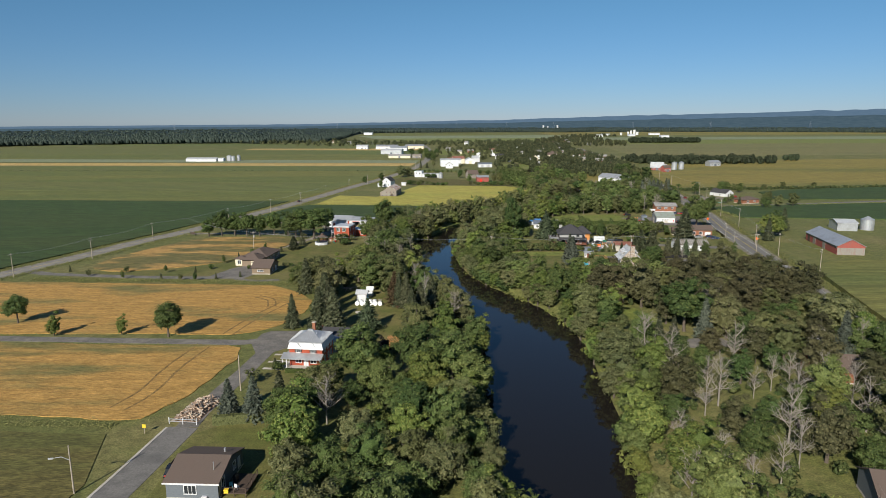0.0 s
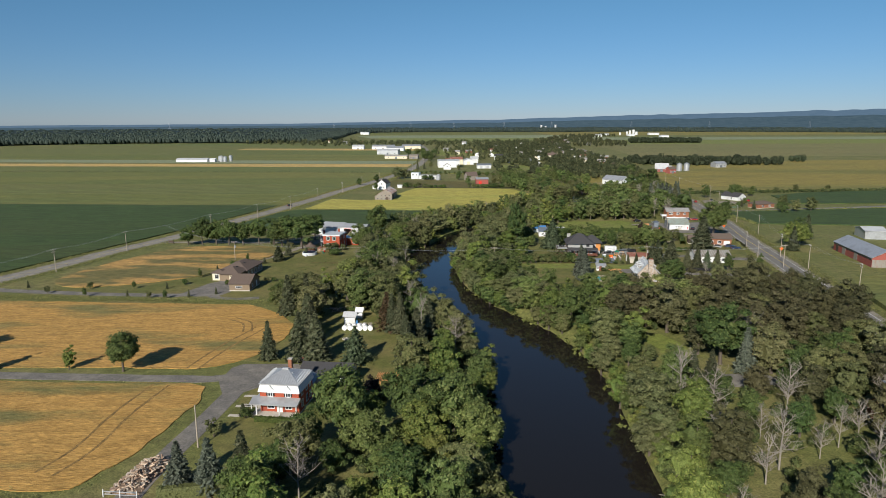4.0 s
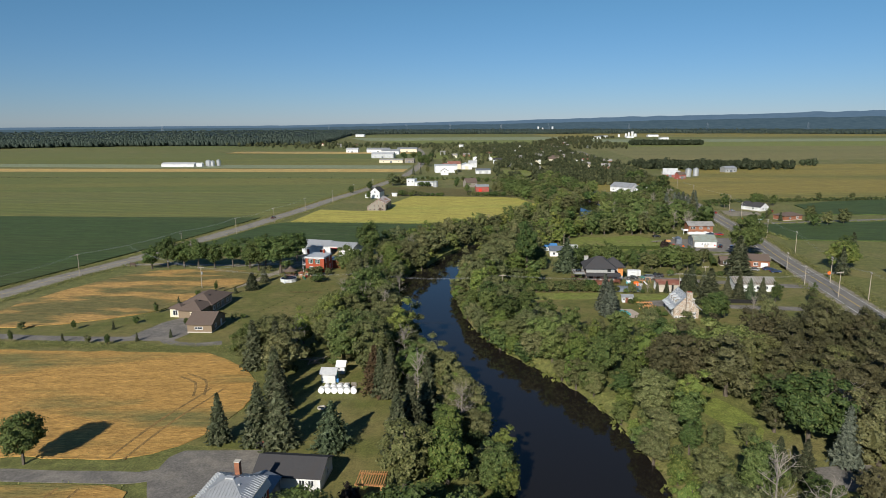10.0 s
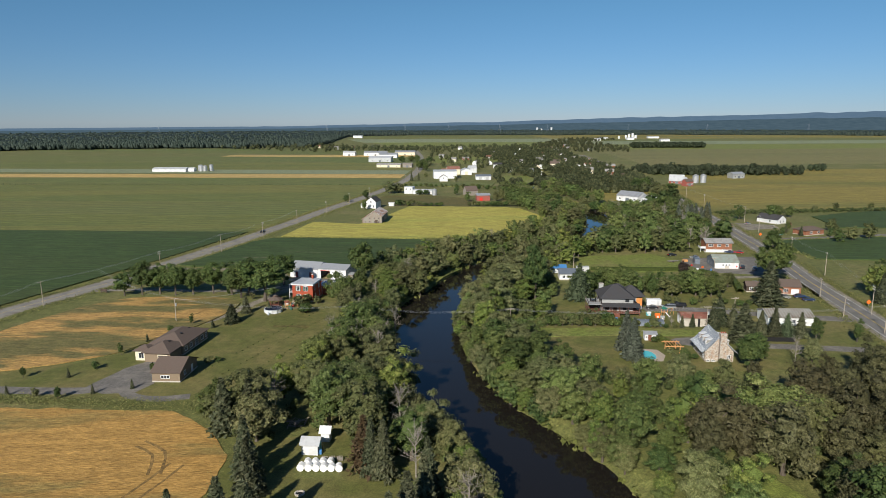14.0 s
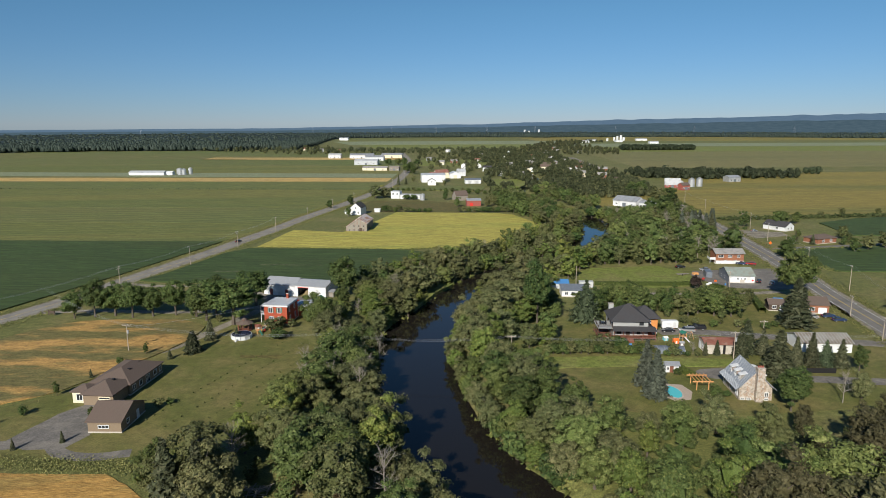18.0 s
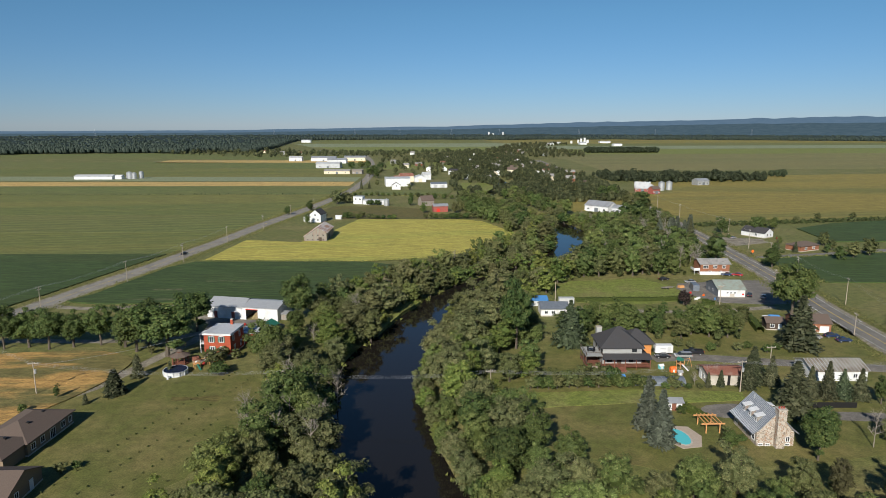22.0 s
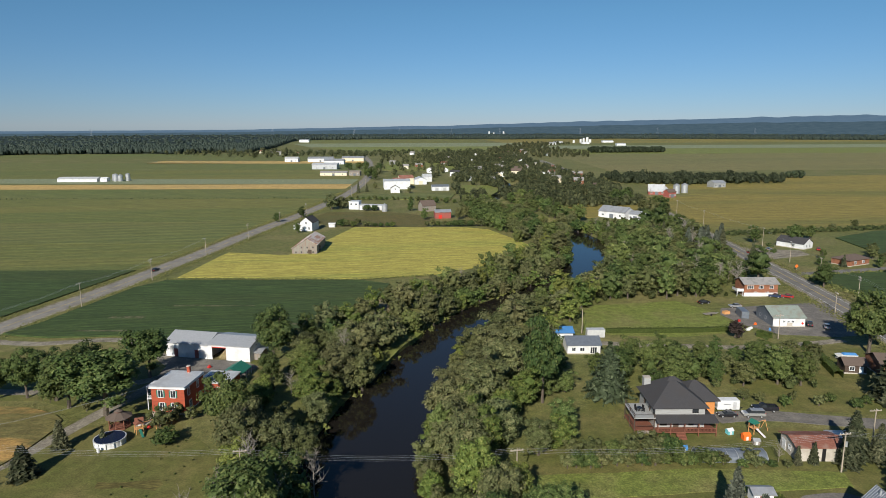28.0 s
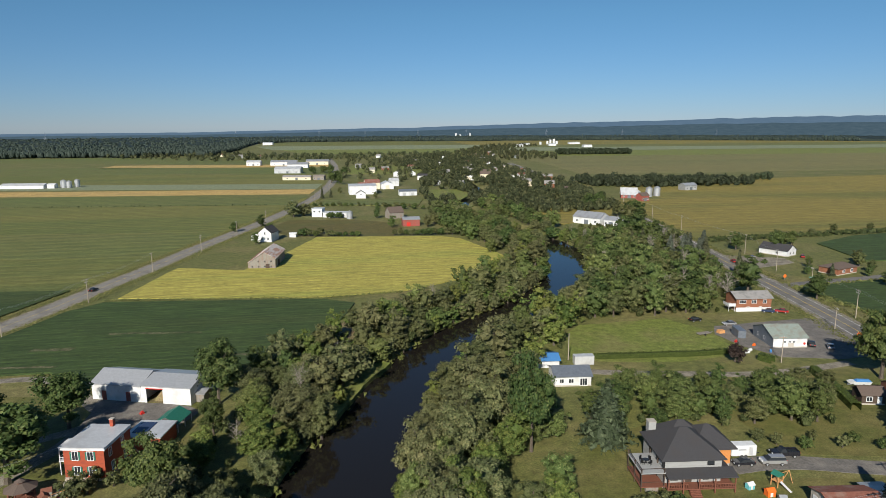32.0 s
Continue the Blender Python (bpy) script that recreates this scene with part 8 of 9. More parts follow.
part("drawbar", boxes((2.6, 3.8, -0.06, 0.06, 0.45, 0.57)), BLACK, t)
for x in (-0.5, 0.4):
    for s in (-1, 1):
        part("wheel", MESHES["wheel"], None, t, at=pose(x, s * 1.08, 0.34))

# ---- poles and wires ----
def pole(x, y, h, rot=0, arms=1, lamp=False, label="weathered timber utility pole with crossarms", box_on=False):
    p = thing("utility_pole", label, "pole", pose(x, y, 0, 0, 0, rot))
    part("mast", shared(("mast", h), lambda: finish("mast", tubes(((0, 0, -0.5), (0, 0, h), 0.16, 0.1), k=8), POLE_WOOD)), None, p)
    for i in range(arms):
        part("crossarm", shared("crossarm", lambda: finish("crossarm", boxes((-1.25, 1.25, -0.07, 0.07, -0.09, 0.09)), POLE_WOOD)), None, p, at=pose(0, 0.12, h - 0.5 - 0.9 * i))
        for k in (-1.1, -0.4, 0.4, 1.1):
            part("insulator", shared("insulator", lambda: finish("insulator", tubes(((0, 0, 0.09), (0, 0, 0.3), 0.05, 0.04), k=6), WHITE)), None, p, at=pose(k, 0.12, h - 0.5 - 0.9 * i))
    if box_on:
        part("transformer", tubes(((0.35, 0, h - 3.0), (0.35, 0, h - 2.0), 0.28, 0.28), k=10), METAL, p)
    if lamp:
        part("lamp_arm", tubes(((0, 0, h - 2.6), (-1.2, 0, h - 1.9), 0.05, 0.05), ((-1.2, 0, h - 1.9), (-2.6, 0, h - 2.0), 0.05, 0.05)), METAL, p)
        part("lamp_head", boxes((-3.2, -2.5, -0.14, 0.14, h - 2.12, h - 1.95)), METAL_PALE, p)
    return (x, y, h)


def span(a, b, count, label, sag=1.0, spread=0.8, r=0.016):
    """Sagging wires between two pole heads."""
    va, vb = Vector(a), Vector(b)
    d = (vb - va)
    n = Vector((d.y, -d.x, 0)).normalized()
    for i in range(count):
        off = n * spread * (i - (count - 1) / 2)
        pts = [va.lerp(vb, t) + off - Vector((0, 0, sag * 4 * t * (1 - t))) for t in np.linspace(0, 1, 9)]
        verts, faces = [], []
        for p in pts:
            verts += [p + n * r, p - n * r * 0.5 + Vector((0, 0, r * 0.87)), p - n * r * 0.5 - Vector((0, 0, r * 0.87))]
        for k in range(8):
            for j in range(3):
                faces.append((3 * k + j, 3 * k + (j + 1) % 3, 3 * k + 3 + (j + 1) % 3, 3 * k + 3 + j))
        single("power_line", mesh_of("power_line", verts, faces, METAL), None, label, "wire")


ROW_W = [(-169, 250), (-156.5, 285), (-147.5, 327), (-127, 383), (-113.5, 427), (-102.5, 469), (-93.5, 522), (-82, 571), (-71.5, 622), (-60, 672), (-47, 735), (-33, 800), (-22, 880)]
heads = [pole(x, y, 9.6, 76, 1 + i % 2, label="timber utility pole beside the country road") for i, (x, y) in enumerate(ROW_W)]
for a, b in zip(heads[:6], heads[1:7]):
    span((a[0], a[1], a[2] - 0.2), (b[0], b[1], b[2] - 0.2), 3, "thin wires along the country road")
ROW_E = [(147, 248), (148.5, 283), (150, 308), (168, 366), (174, 405), (183, 440), (194, 478), (205, 520), (208, 594), (216, 652), (232, 741)]
heads = [pole(x, y, 10.5, 76, 1 + (i + 1) % 2, label="timber utility pole beside the village road") for i, (x, y) in enumerate(ROW_E)]
for a, b in zip(heads, heads[1:]):
    span((a[0], a[1], a[2] - 0.3), (b[0], b[1], b[2] - 0.3), 3, "thin wires along the village road")
for x, y in ((139, 306), (146, 332), (158, 395)):
    pole(x, y, 7.5, 80, 1, True, label="timber pole with a street lamp arm")
cross = [pole(x, y, h, 5, 1, label="timber pole of the line across the river", box_on=k) for x, y, h, k in ((-90.3, 306, 8.6, True), (-28.3, 296, 8.3, False), (22, 291.7, 8.3, False), (85.6, 292, 8.4, True), (141, 288, 9.5, False))]
for a, b in zip(cross, cross[1:]):
    span((a[0], a[1], a[2] - 0.4), (b[0], b[1], b[2] - 0.4), 4, "thin power wires crossing the river", 1.6, 0.6, 0.013)
span((-138, 350, 8.5), (-90.3, 306, 8.2), 3, "thin power wires across the wheat", 1.5, 0.5)
span((-90.3, 306, 7.6), (-56, 333, 6.4), 2, "service wire to the farmhouse", 0.8, 0.3)
pole(-46, 139, 8.5, 10, 0, label="slender timber pole beside the lane")
pole(-60.8, 97.5, 8.6, 10, 0, True, label="timber pole with a curved street lamp arm")
pole(120.5, 369, 8.0, 0, 1, label="timber pole on the shop lawn")
pole(61.1, 380.2, 8.0, 0, 0, label="tall pale timber pole at the meadow corner")
pole(98, 300, 9, 0, 1, label="timber pole beside the rusty shed")

# ---- the street end ----
b = thing("road_barrier", "white metal road barrier closing the street", "barrier", pose(-52.6, 122.4, 0.05, 0, 0, -6))
for z in (0.45, 0.95):
    part("rail", boxes((-3.0, 3.0, -0.04, 0.04, z, z + 0.12)), METAL, b)
for x in (-2.9, 0.0, 2.9):
    part("post", boxes((x - 0.06, x + 0.06, -0.08, 0.08, -0.05, 1.35)), WHITE, b)
rr = random.Random(9)
log_mesh = [finish("log", tubes(((-0.55, 0, 0), (0.55, 0, 0), 0.16, 0.14), k=7), surface("split_log_%s" % n, c, d, 3.0, 0.5, None, bump=0.4, local=True)) for n, c, d in
            (("pale", (0.42, 0.32, 0.24), (0.55, 0.44, 0.34)), ("brown", (0.2, 0.14, 0.1), (0.3, 0.21, 0.15)), ("grey", (0.3, 0.26, 0.22), (0.38, 0.33, 0.28)))]
pile = thing("firewood_pile", "long heap of cut pale firewood logs on the road", "log pile", pose(-52.0, 128.6, 0.05))
for i in range(290):
    t = rr.random()
    w = 2.6 - 0.4 * t
    x, y = rr.uniform(-1, 1), rr.uniform(-1, 1)
    zmax = 1.7 * max(0.1, 1 - x * x) * (1 - 0.35 * abs(y))
    o = part("log", log_mesh[rr.randrange(3)], None, pile, at=pose(0.25 * y + x * 2.5 + y * 0.6, y * 5.4, rr.uniform(0.55, 1.0) * zmax + 0.05, rr.uniform(-25, 25), rr.uniform(-25, 25), rr.uniform(0, 180)))
bm = bmesh.new()
hull(bm, [(-2.6, -5.4, 0), (2.2, -5.4, 0), (3.2, 5.4, 0), (-1.4, 5.4, 0)], [(-0.5, -4.2, 1.0), (0.4, -4.2, 1.0), (1.3, 4.2, 0.95), (0.2, 4.2, 0.95)])
part("heap_core", bm, log_mesh[1].materials[0], pile)
s = thing("road_sign", "small yellow warning sign on a post", "sign", pose(-58.6, 118.5, 0))
part("post", boxes((-0.04, 0.04, -0.04, 0.04, 0, 1.7)), POLE_WOOD, s)
part("plate", boxes((-0.35, 0.35, -0.07, -0.043, 1.25, 1.95)), YELLOW, s)
for x, y, label in ((187, 462, "orange roadwork sign beside the road"), (157.5, 384, "orange roadwork sign beside the road"), (155.5, 318, "orange roadwork sign beside the road")):
    s = thing("roadwork_sign", label, "sign", pose(x, y, 0))
    part("post", boxes((-0.04, 0.04, -0.04, 0.04, 0, 1.6)), METAL, s)
    part("plate", solid([(0, -0.08, 0.9), (0.9, -0.08, 1.8), (0, -0.08, 2.7), (-0.9, -0.08, 1.8)], [(0, -0.043, 0.9), (0.9, -0.043, 1.8), (0, -0.043, 2.7), (-0.9, -0.043, 1.8)]), ORANGE_PAINT, s)
s = thing("warning_sign", "yellow diamond warning sign beside the road", "sign", pose(183, 542, 0))
part("post", boxes((-0.05, 0.05, -0.05, 0.05, 0, 2.0)), METAL, s)
part("plate", solid([(0, -0.08, 1.7), (0.8, -0.08, 2.5), (0, -0.08, 3.3), (-0.8, -0.08, 2.5)], [(0, -0.053, 1.7), (0.8, -0.053, 2.5), (0, -0.053, 3.3), (-0.8, -0.053, 2.5)]), YELLOW, s)
s = thing("street_sign", "green street name sign on a post", "sign", pose(194, 454, 0))
part("post", boxes((-0.05, 0.05, -0.05, 0.05, 0, 2.6)), METAL, s)
part("plate", boxes((-1.6, 1.6, -0.03, 0.03, 2.6, 3.1)), TEAL, s)
part("lettering", boxes((-1.2, 1.2, -0.04, -0.033, 2.78, 2.92)), WHITE, s, "white bar in place of lettering")
f = thing("gate_sign", "dark timber farm sign frame at the lane", "sign", pose(-134, 345, 0, 0, 0, -20))
for x in (-1.4, 1.4):
    part("post", boxes((x - 0.1, x + 0.1, -0.1, 0.1, 0, 1.9)), WOOD_DARK, f)
part("board", boxes((-1.3, 1.3, -0.05, 0.05, 0.7, 1.7)), WOOD_DARK, f)

# ---- lawn behind the brick house ----
s, r = house("garden_shed", "small white garden shed with a pale roof", -27.6, 215.6, -6, 3.4, 3.0, 2.4, 0.9, WHITE, METAL_PALE, category="shed", foundation=False, openings=[("d", "r", 0.3, 0.05, 1.0, 1.9, TURQ)])
s, r = house("privy", "tiny white hut behind the garden shed", -25.4, 220.5, -6, 1.8, 1.8, 2.4, 0.8, WHITE, WHITE, category="hut", foundation=False)
bale_me = finish("wrap", (lambda bm: (hull(bm, [(-0.62, y, z) for y, z in [(0.72 * math.cos(a), 0.74 + 0.74 * math.sin(a)) for a in np.linspace(0, 2 * math.pi, 17)[:-1]]], [(0.62, y, z) for y, z in [(0.72 * math.cos(a), 0.74 + 0.74 * math.sin(a)) for a in np.linspace(0, 2 * math.pi, 17)[:-1]]]), bm)[1])(bmesh.new()), PLASTIC_WRAP)
for i in range(6):
    single("hay_bale", bale_me, None, "round hay bale in white plastic wrap", "hay bale", pose(-28.4 + i * 1.5, 208.4 - 0.08 * i, 0.03, 0, 0, 86 + (i * 7) % 9), "white wrapped bales on the lawn")
for i in range(4):
    single("hay_bale", bale_me, None, "round hay bale in white plastic wrap", "hay bale", pose(-27.4 + i * 1.5, 210.0, 0.03, 0, 0, 88), "white wrapped bales on the lawn")
single("roof_panel", boxes((-1.2, 1.2, -0.5, 0.5, 0, 0.12)), WHITE, "white panel lying behind the garage", "panel", pose(-24, 176.5, 0.05, 8, 0, -20))
fire_pit = thing("fire_pit", "round ring of pale stones with ash on the lawn", "fire pit", pose(-27, 200, 0.03))
for i in range(11):
    q = 2 * math.pi * i / 11
    part("stone", boxes((-0.2, 0.2, -0.13, 0.13, 0, 0.22 + 0.04 * (i % 3))), CONCRETE, fire_pit, at=pose(0.8 * math.cos(q), 0.8 * math.sin(q), 0, 0, 0, math.degrees(q) + 90))
part("ash_bed", tubes(((0, 0, 0.0), (0, 0, 0.06), 0.66, 0.6), k=12), BLACK, fire_pit)
for x0, y0, x1, y1 in ((-43.5, 157.6, -38.8, 157.0), (-44.6, 152.6, -38.2, 151.8)):
    band("garden_path", [(x0, y0), ((x0 + x1) / 2, (y0 + y1) / 2), (x1, y1)], 1.0, 0.06, CONCRETE, "pale concrete garden path to the porch", "path", 0.02, 1.0)

# ---- farmhouse garden ----
g = thing("gazebo", "stained timber garden gazebo with shingled roof", "gazebo", pose(-61.0, 325.0, 0.03))
part("floor", solid(ring(2.4, 0, 8), ring(2.4, 0.3, 8)), WOOD_RED, g)
for i in range(8):
    a = 2 * math.pi * i / 8
    part("post", boxes((-0.08, 0.08, -0.08, 0.08, 0.3, 2.5)), WOOD_RED, g, at=pose(2.2 * math.cos(a), 2.2 * math.sin(a), 0))
    b2 = 2 * math.pi * (i + 1) / 8
    if i != 5:
        part("rail", tubes(((2.2 * math.cos(a), 2.2 * math.sin(a), 1.1), (2.2 * math.cos(b2), 2.2 * math.sin(b2), 1.1), 0.06, 0.06), ((2.2 * math.cos(a), 2.2 * math.sin(a), 0.7), (2.2 * math.cos(b2), 2.2 * math.sin(b2), 0.7), 0.12, 0.12), k=4), WOOD_RED, g)
part("roof", solid(ring(2.9, 2.5, 8), ring(0.8, 3.5, 8)), SHINGLE_BROWN, g)
part("lantern", solid(ring(0.7, 3.45, 8), ring(0.7, 3.75, 8)), WOOD_RED, g)
part("lantern_roof", solid(ring(1.0, 3.753, 8), ring(0.05, 4.3, 8)), SHINGLE_BROWN, g)
p = thing("above_ground_pool", "round white above-ground pool with a dark blue cover", "pool", pose(-60.0, 317.3, 0.02))
part("wall", solid(ring(3.1, 0, 26), ring(3.1, 1.25, 26)), WHITE, p)
part("rim", solid(ring(3.22, 1.253, 26), ring(3.22, 1.33, 26)), METAL_PALE, p)
part("cover", solid(ring(3.0, 1.331, 26), ring(2.9, 1.36, 26)), POOL_DARK, p)
for i in range(13):
    a = 2 * math.pi * i / 13
    part("strut", boxes((-0.07, 0.07, -0.12, 0.06, 0, 1.25)), METAL_PALE, p, at=pose(3.15 * math.cos(a), 3.15 * math.sin(a), 0, 0, 0, math.degrees(a) + 90))
single("pool_pump", tubes(((0, 0, 0), (0, 0, 0.9), 0.32, 0.32), k=10), WHITE, "white pool filter tank on the grass", "pump", pose(-60.8, 313.3, 0.03))


def playset(x, y, rot, label, tower, slide):
    p = thing("playset", label, "playset", pose(x, y, 0.03, 0, 0, rot))
    for sx in (-0.7, 0.7):
        for sy in (-0.7, 0.7):
            part("post", boxes((sx - 0.06, sx + 0.06, sy - 0.06, sy + 0.06, 0, 2.3)), WOOD, p)
    part("platform", boxes((-0.76, 0.76, -0.76, 0.76, 1.1, 1.2)), WOOD, p)
    part("roof", prism_y([(-0.95, 2.3), (0.95, 2.3), (0, 3.0)], -0.85, 0.85), tower, p)
    part("slide", solid([(-0.25, -0.76, 1.1), (0.25, -0.76, 1.1), (0.25, -3.0, 0.1), (-0.25, -3.0, 0.1)], [(-0.25, -0.76, 1.2), (0.25, -0.76, 1.2), (0.25, -3.0, 0.2), (-0.25, -3.0, 0.2)]), slide, p)
    part("swing_beam", tubes(((0.76, 0, 2.2), (3.4, 0, 2.2), 0.06, 0.06), ((3.4, -0.9, 0), (3.4, 0, 2.25), 0.06, 0.06), ((3.4, 0.9, 0), (3.4, 0, 2.25), 0.06, 0.06), k=5), WOOD, p)
    part("swing", boxes((1.8, 2.3, -0.1, 0.1, 0.5, 0.56)), tower, p)


playset(-55.6, 321.5, 35, "timber climbing tower with a green slide", WOOD_RED, TEAL)
playset(78.0, 309.5, 20, "timber climbing tower with a white slide", TEAL, WHITE)


def playhouse(x, y, rot, wall, roof, label, s=1.0):
    p = thing("toy_house", label, "toy", pose(x, y, 0.03, 0, 0, rot))
    part("body", gable_walls(1.3 * s, 1.1 * s, 0.9 * s, 0.4 * s, 0), wall, p)
    part("roof", gable_roof(1.3 * s, 1.1 * s, 0.9 * s, 0.4 * s, 0.1, 0.06), roof, p)
    part("door", boxes((-0.25, 0.25, -0.56 * s, -0.55 * s - 0.003, 0.02, 0.75 * s)), WHITE, p)


playhouse(72.4, 309.3, 10, TURQ, WHITE, "small turquoise plastic playhouse on the lawn")
playhouse(74.6, 306.6, 0, ORANGE_PAINT, ORANGE_PAINT, "orange plastic playhouse on the lawn", 1.15)
playhouse(75.6, 304.4, -10, BARN_WOOD, METAL, "grey plastic playhouse on the lawn")
playhouse(59.0, 302.8, 0, BLUE_PAINT, BLUE_PAINT, "blue and white plastic playhouse by the shrubs")
playhouse(-57.0, 325.6, 20, BARN_WOOD, WOOD_RED, "small timber playhouse beside the gazebo", 1.3)
for x, y, m, label in ((-58.0, 319.8, RED_PAINT, "red plastic toy on the lawn"), (-54.2, 323.4, RED_PAINT, "red and white toy car on the lawn"), (-51.6, 326.0, ORANGE_PAINT, "orange toy beside the farmhouse path"), (-50.5, 360.0, RED_PAINT, "red toy on the barn yard"),
                       (121.5, 383.5, ORANGE_PAINT, "orange machine part on the gravel"), (118.0, 387.5, RED_PAINT, "red drum on the gravel"), (123.0, 377.5, BLUE_PAINT, "blue barrel on the grass")):
    bm = boxes((-0.5, 0.5, -0.3, 0.3, 0.12, 0.5), (-0.2, 0.3, -0.25, 0.25, 0.503, 0.8))
    bmesh.ops.bevel(bm, geom=bm.edges[:], offset=0.05, segments=1, affect="EDGES")
    for wx in (-0.32, 0.32):
        tube(bm, (wx, -0.33, 0.13), (wx, 0.33, 0.13), 0.14, 0.14, 8)
    single("toy_car" if "toy" in label else "machine_part", bm, m, label, "toy" if "toy" in label else "machinery", pose(x, y, 0.05, 0, 0, rr.uniform(0, 90)))
band("farm_path", [(-56.0, 325.5), (-55.2, 328.5), (-55.6, 331.5)], 1.1, 0.06, CONCRETE, "pale boardwalk to the farmhouse door", "path", 0.05, 1.0)
c = thing("shipping_container", "dark blue-grey steel storage container", "container", pose(122.4, 393.2, 0.06, 0, 0, 78))
part("box", boxes((-3.0, 3.0, -1.2, 1.2, 0.15, 2.6)), METAL_BLUE, c)
for i in range(14):
    part("rib", boxes((-2.9 + i * 0.446, -2.75 + i * 0.446, -1.25, -1.203, 0.25, 2.5)), METAL_BLUE, c)
single("lumber_stack", boxes((-1.1, 1.1, -0.8, 0.8, 0, 0.5), (-1.0, 1.1, -0.7, 0.8, 0.503, 0.95)), WOOD, "stack of yellow lumber on the gravel", "lumber", pose(118.5, 397.0, 0.06, 0, 0, 10))
b = thing("flat_trailer", "grey flatbed trailer on the meadow edge", "trailer", pose(112, 396, 0.06, 0, 0, 12))
part("bed", boxes((-2.4, 2.4, -0.9, 0.9, 0.5, 0.65)), BARN_WOOD, b)
part("drawbar", boxes((2.4, 3.6, -0.05, 0.05, 0.5, 0.6)), METAL, b)
for s1 in (-1, 1):
    part("wheel", MESHES["wheel"], None, b, at=pose(-0.2, s1 * 1.0, 0.3))
b = thing("motor_boat", "white motor boat with a blue cover on a trailer", "boat", pose(129.5, 350.5, 0.06, 0, 0, 170))
part("boat_hull", solid([(-2.6, -0.7, 0.5), (1.6, -0.7, 0.5), (2.6, 0, 0.7), (1.6, 0.7, 0.5), (-2.6, 0.7, 0.5)], [(-2.8, -1.0, 1.3), (1.8, -1.0, 1.35), (3.4, 0, 1.5), (1.8, 1.0, 1.35), (-2.8, 1.0, 1.3)]), WHITE, b)
part("boat_cover", solid([(-2.7, -0.95, 1.303), (1.2, -0.95, 1.33), (1.2, 0.95, 1.33), (-2.7, 0.95, 1.303)], [(-2.4, -0.3, 1.75), (0.7, -0.3, 1.8), (0.7, 0.3, 1.8), (-2.4, 0.3, 1.75)]), BLUE_PAINT, b)
for s1 in (-1, 1):
    part("wheel", MESHES["wheel"], None, b, at=pose(-0.8, s1 * 0.9, 0.3))
part("cradle", boxes((-2.0, 3.0, -0.06, 0.06, 0.3, 0.48)), METAL, b)
for i, (x, y) in enumerate(((115.5, 377.5), (117.2, 379.0))):
    single("propane_tank", tubes(((-0.6, 0, 0.5), (0.6, 0, 0.5), 0.45, 0.45), k=12), WHITE, "white propane tank on the shop lawn", "tank", pose(x, y, 0, 0, 0, 20 * i))


# ---- hedges ----
def hedge(pts, width, height, label, material=HEDGE, density=7.0):
    c = curve_points(pts, 1.2)
    rng = np.random.default_rng(len(c))
    verts, faces = [], []
    for i, p in enumerate(c):
        d = c[min(i + 1, len(c) - 1)] - c[max(i - 1, 0)]
        d = d / np.linalg.norm(d)
        n = np.array([d[1], -d[0]])
        for s, z in ((-0.5, 0), (-0.48, height * 0.85), (-0.3, height), (0.3, height), (0.48, height * 0.85), (0.5, 0)):
            q = p + n * s * width * 0.94
            verts.append((q[0], q[1], z * 0.97 + 0.02 + (0.05 * noise.noise((q[0], q[1], z)) if z else 0)))
    k = 6
    for i in range(len(c) - 1):
        for j in range(k - 1):
            faces.append((i * k + j, i * k + j + 1, (i + 1) * k + j + 1))
            faces.append((i * k + j, (i + 1) * k + j + 1, (i + 1) * k + j))
    m = int(len(c) * 1.2 * density * 2)
    idx = rng.integers(0, len(c) - 1, m)
    t = rng.random(m)[:, None]
    base = np.array(c)[idx] * (1 - t) + np.array(c)[idx + 1] * t
    d = np.array(c)[idx + 1] - np.array(c)[idx]
    d /= np.linalg.norm(d, axis=1)[:, None]
    nn = np.stack([d[:, 1], -d[:, 0]], 1)
    s = rng.uniform(-0.5, 0.5, m)
    top = rng.random(m) < 0.55
    s = np.where(top, s, np.sign(s) * 0.5)
    z = np.where(top, height * rng.uniform(0.95, 1.04, m), rng.uniform(0.05, 0.95, m) * height)
    centres = np.concatenate([base + nn * (s * width)[:, None], z[:, None]], 1)
    normals = np.where(top[:, None], np.array([[0, 0, 1.0]]), np.concatenate([nn * np.sign(s)[:, None], np.zeros((m, 1))], 1))
    v, f = join([(np.array(verts), np.array(faces)), sprays(rng, centres, normals, 0.34, 0.5)])
    single("hedge", mesh_of("hedge", v, f, material), None, label, "hedge")


hedge([(66.5, 286), (68, 281), (69.5, 276.5)], 1.6, 1.6, "clipped hedge curving past the pool")
hedge([(117.5, 337), (121, 348), (124.5, 361)], 2.4, 2.0, "thick clipped hedge along the lawn")
hedge([(69, 380), (85, 379), (100, 378), (110, 378.5)], 1.6, 1.5, "low clipped hedge along the meadow")
hedge([(-38.4, 150.0), (-34, 149.4), (-29.4, 148.8)], 1.2, 1.0, "low clipped hedge before the porch")
hedge([(-46.5, 122.5), (-40, 123.5), (-33, 125.5)], 2.2, 1.8, "loose green shrub border beside the street", LEAF_B)
hedge([(116, 372.5), (118, 369)], 2.4, 2.0, "short clipped hedge beside the shop")
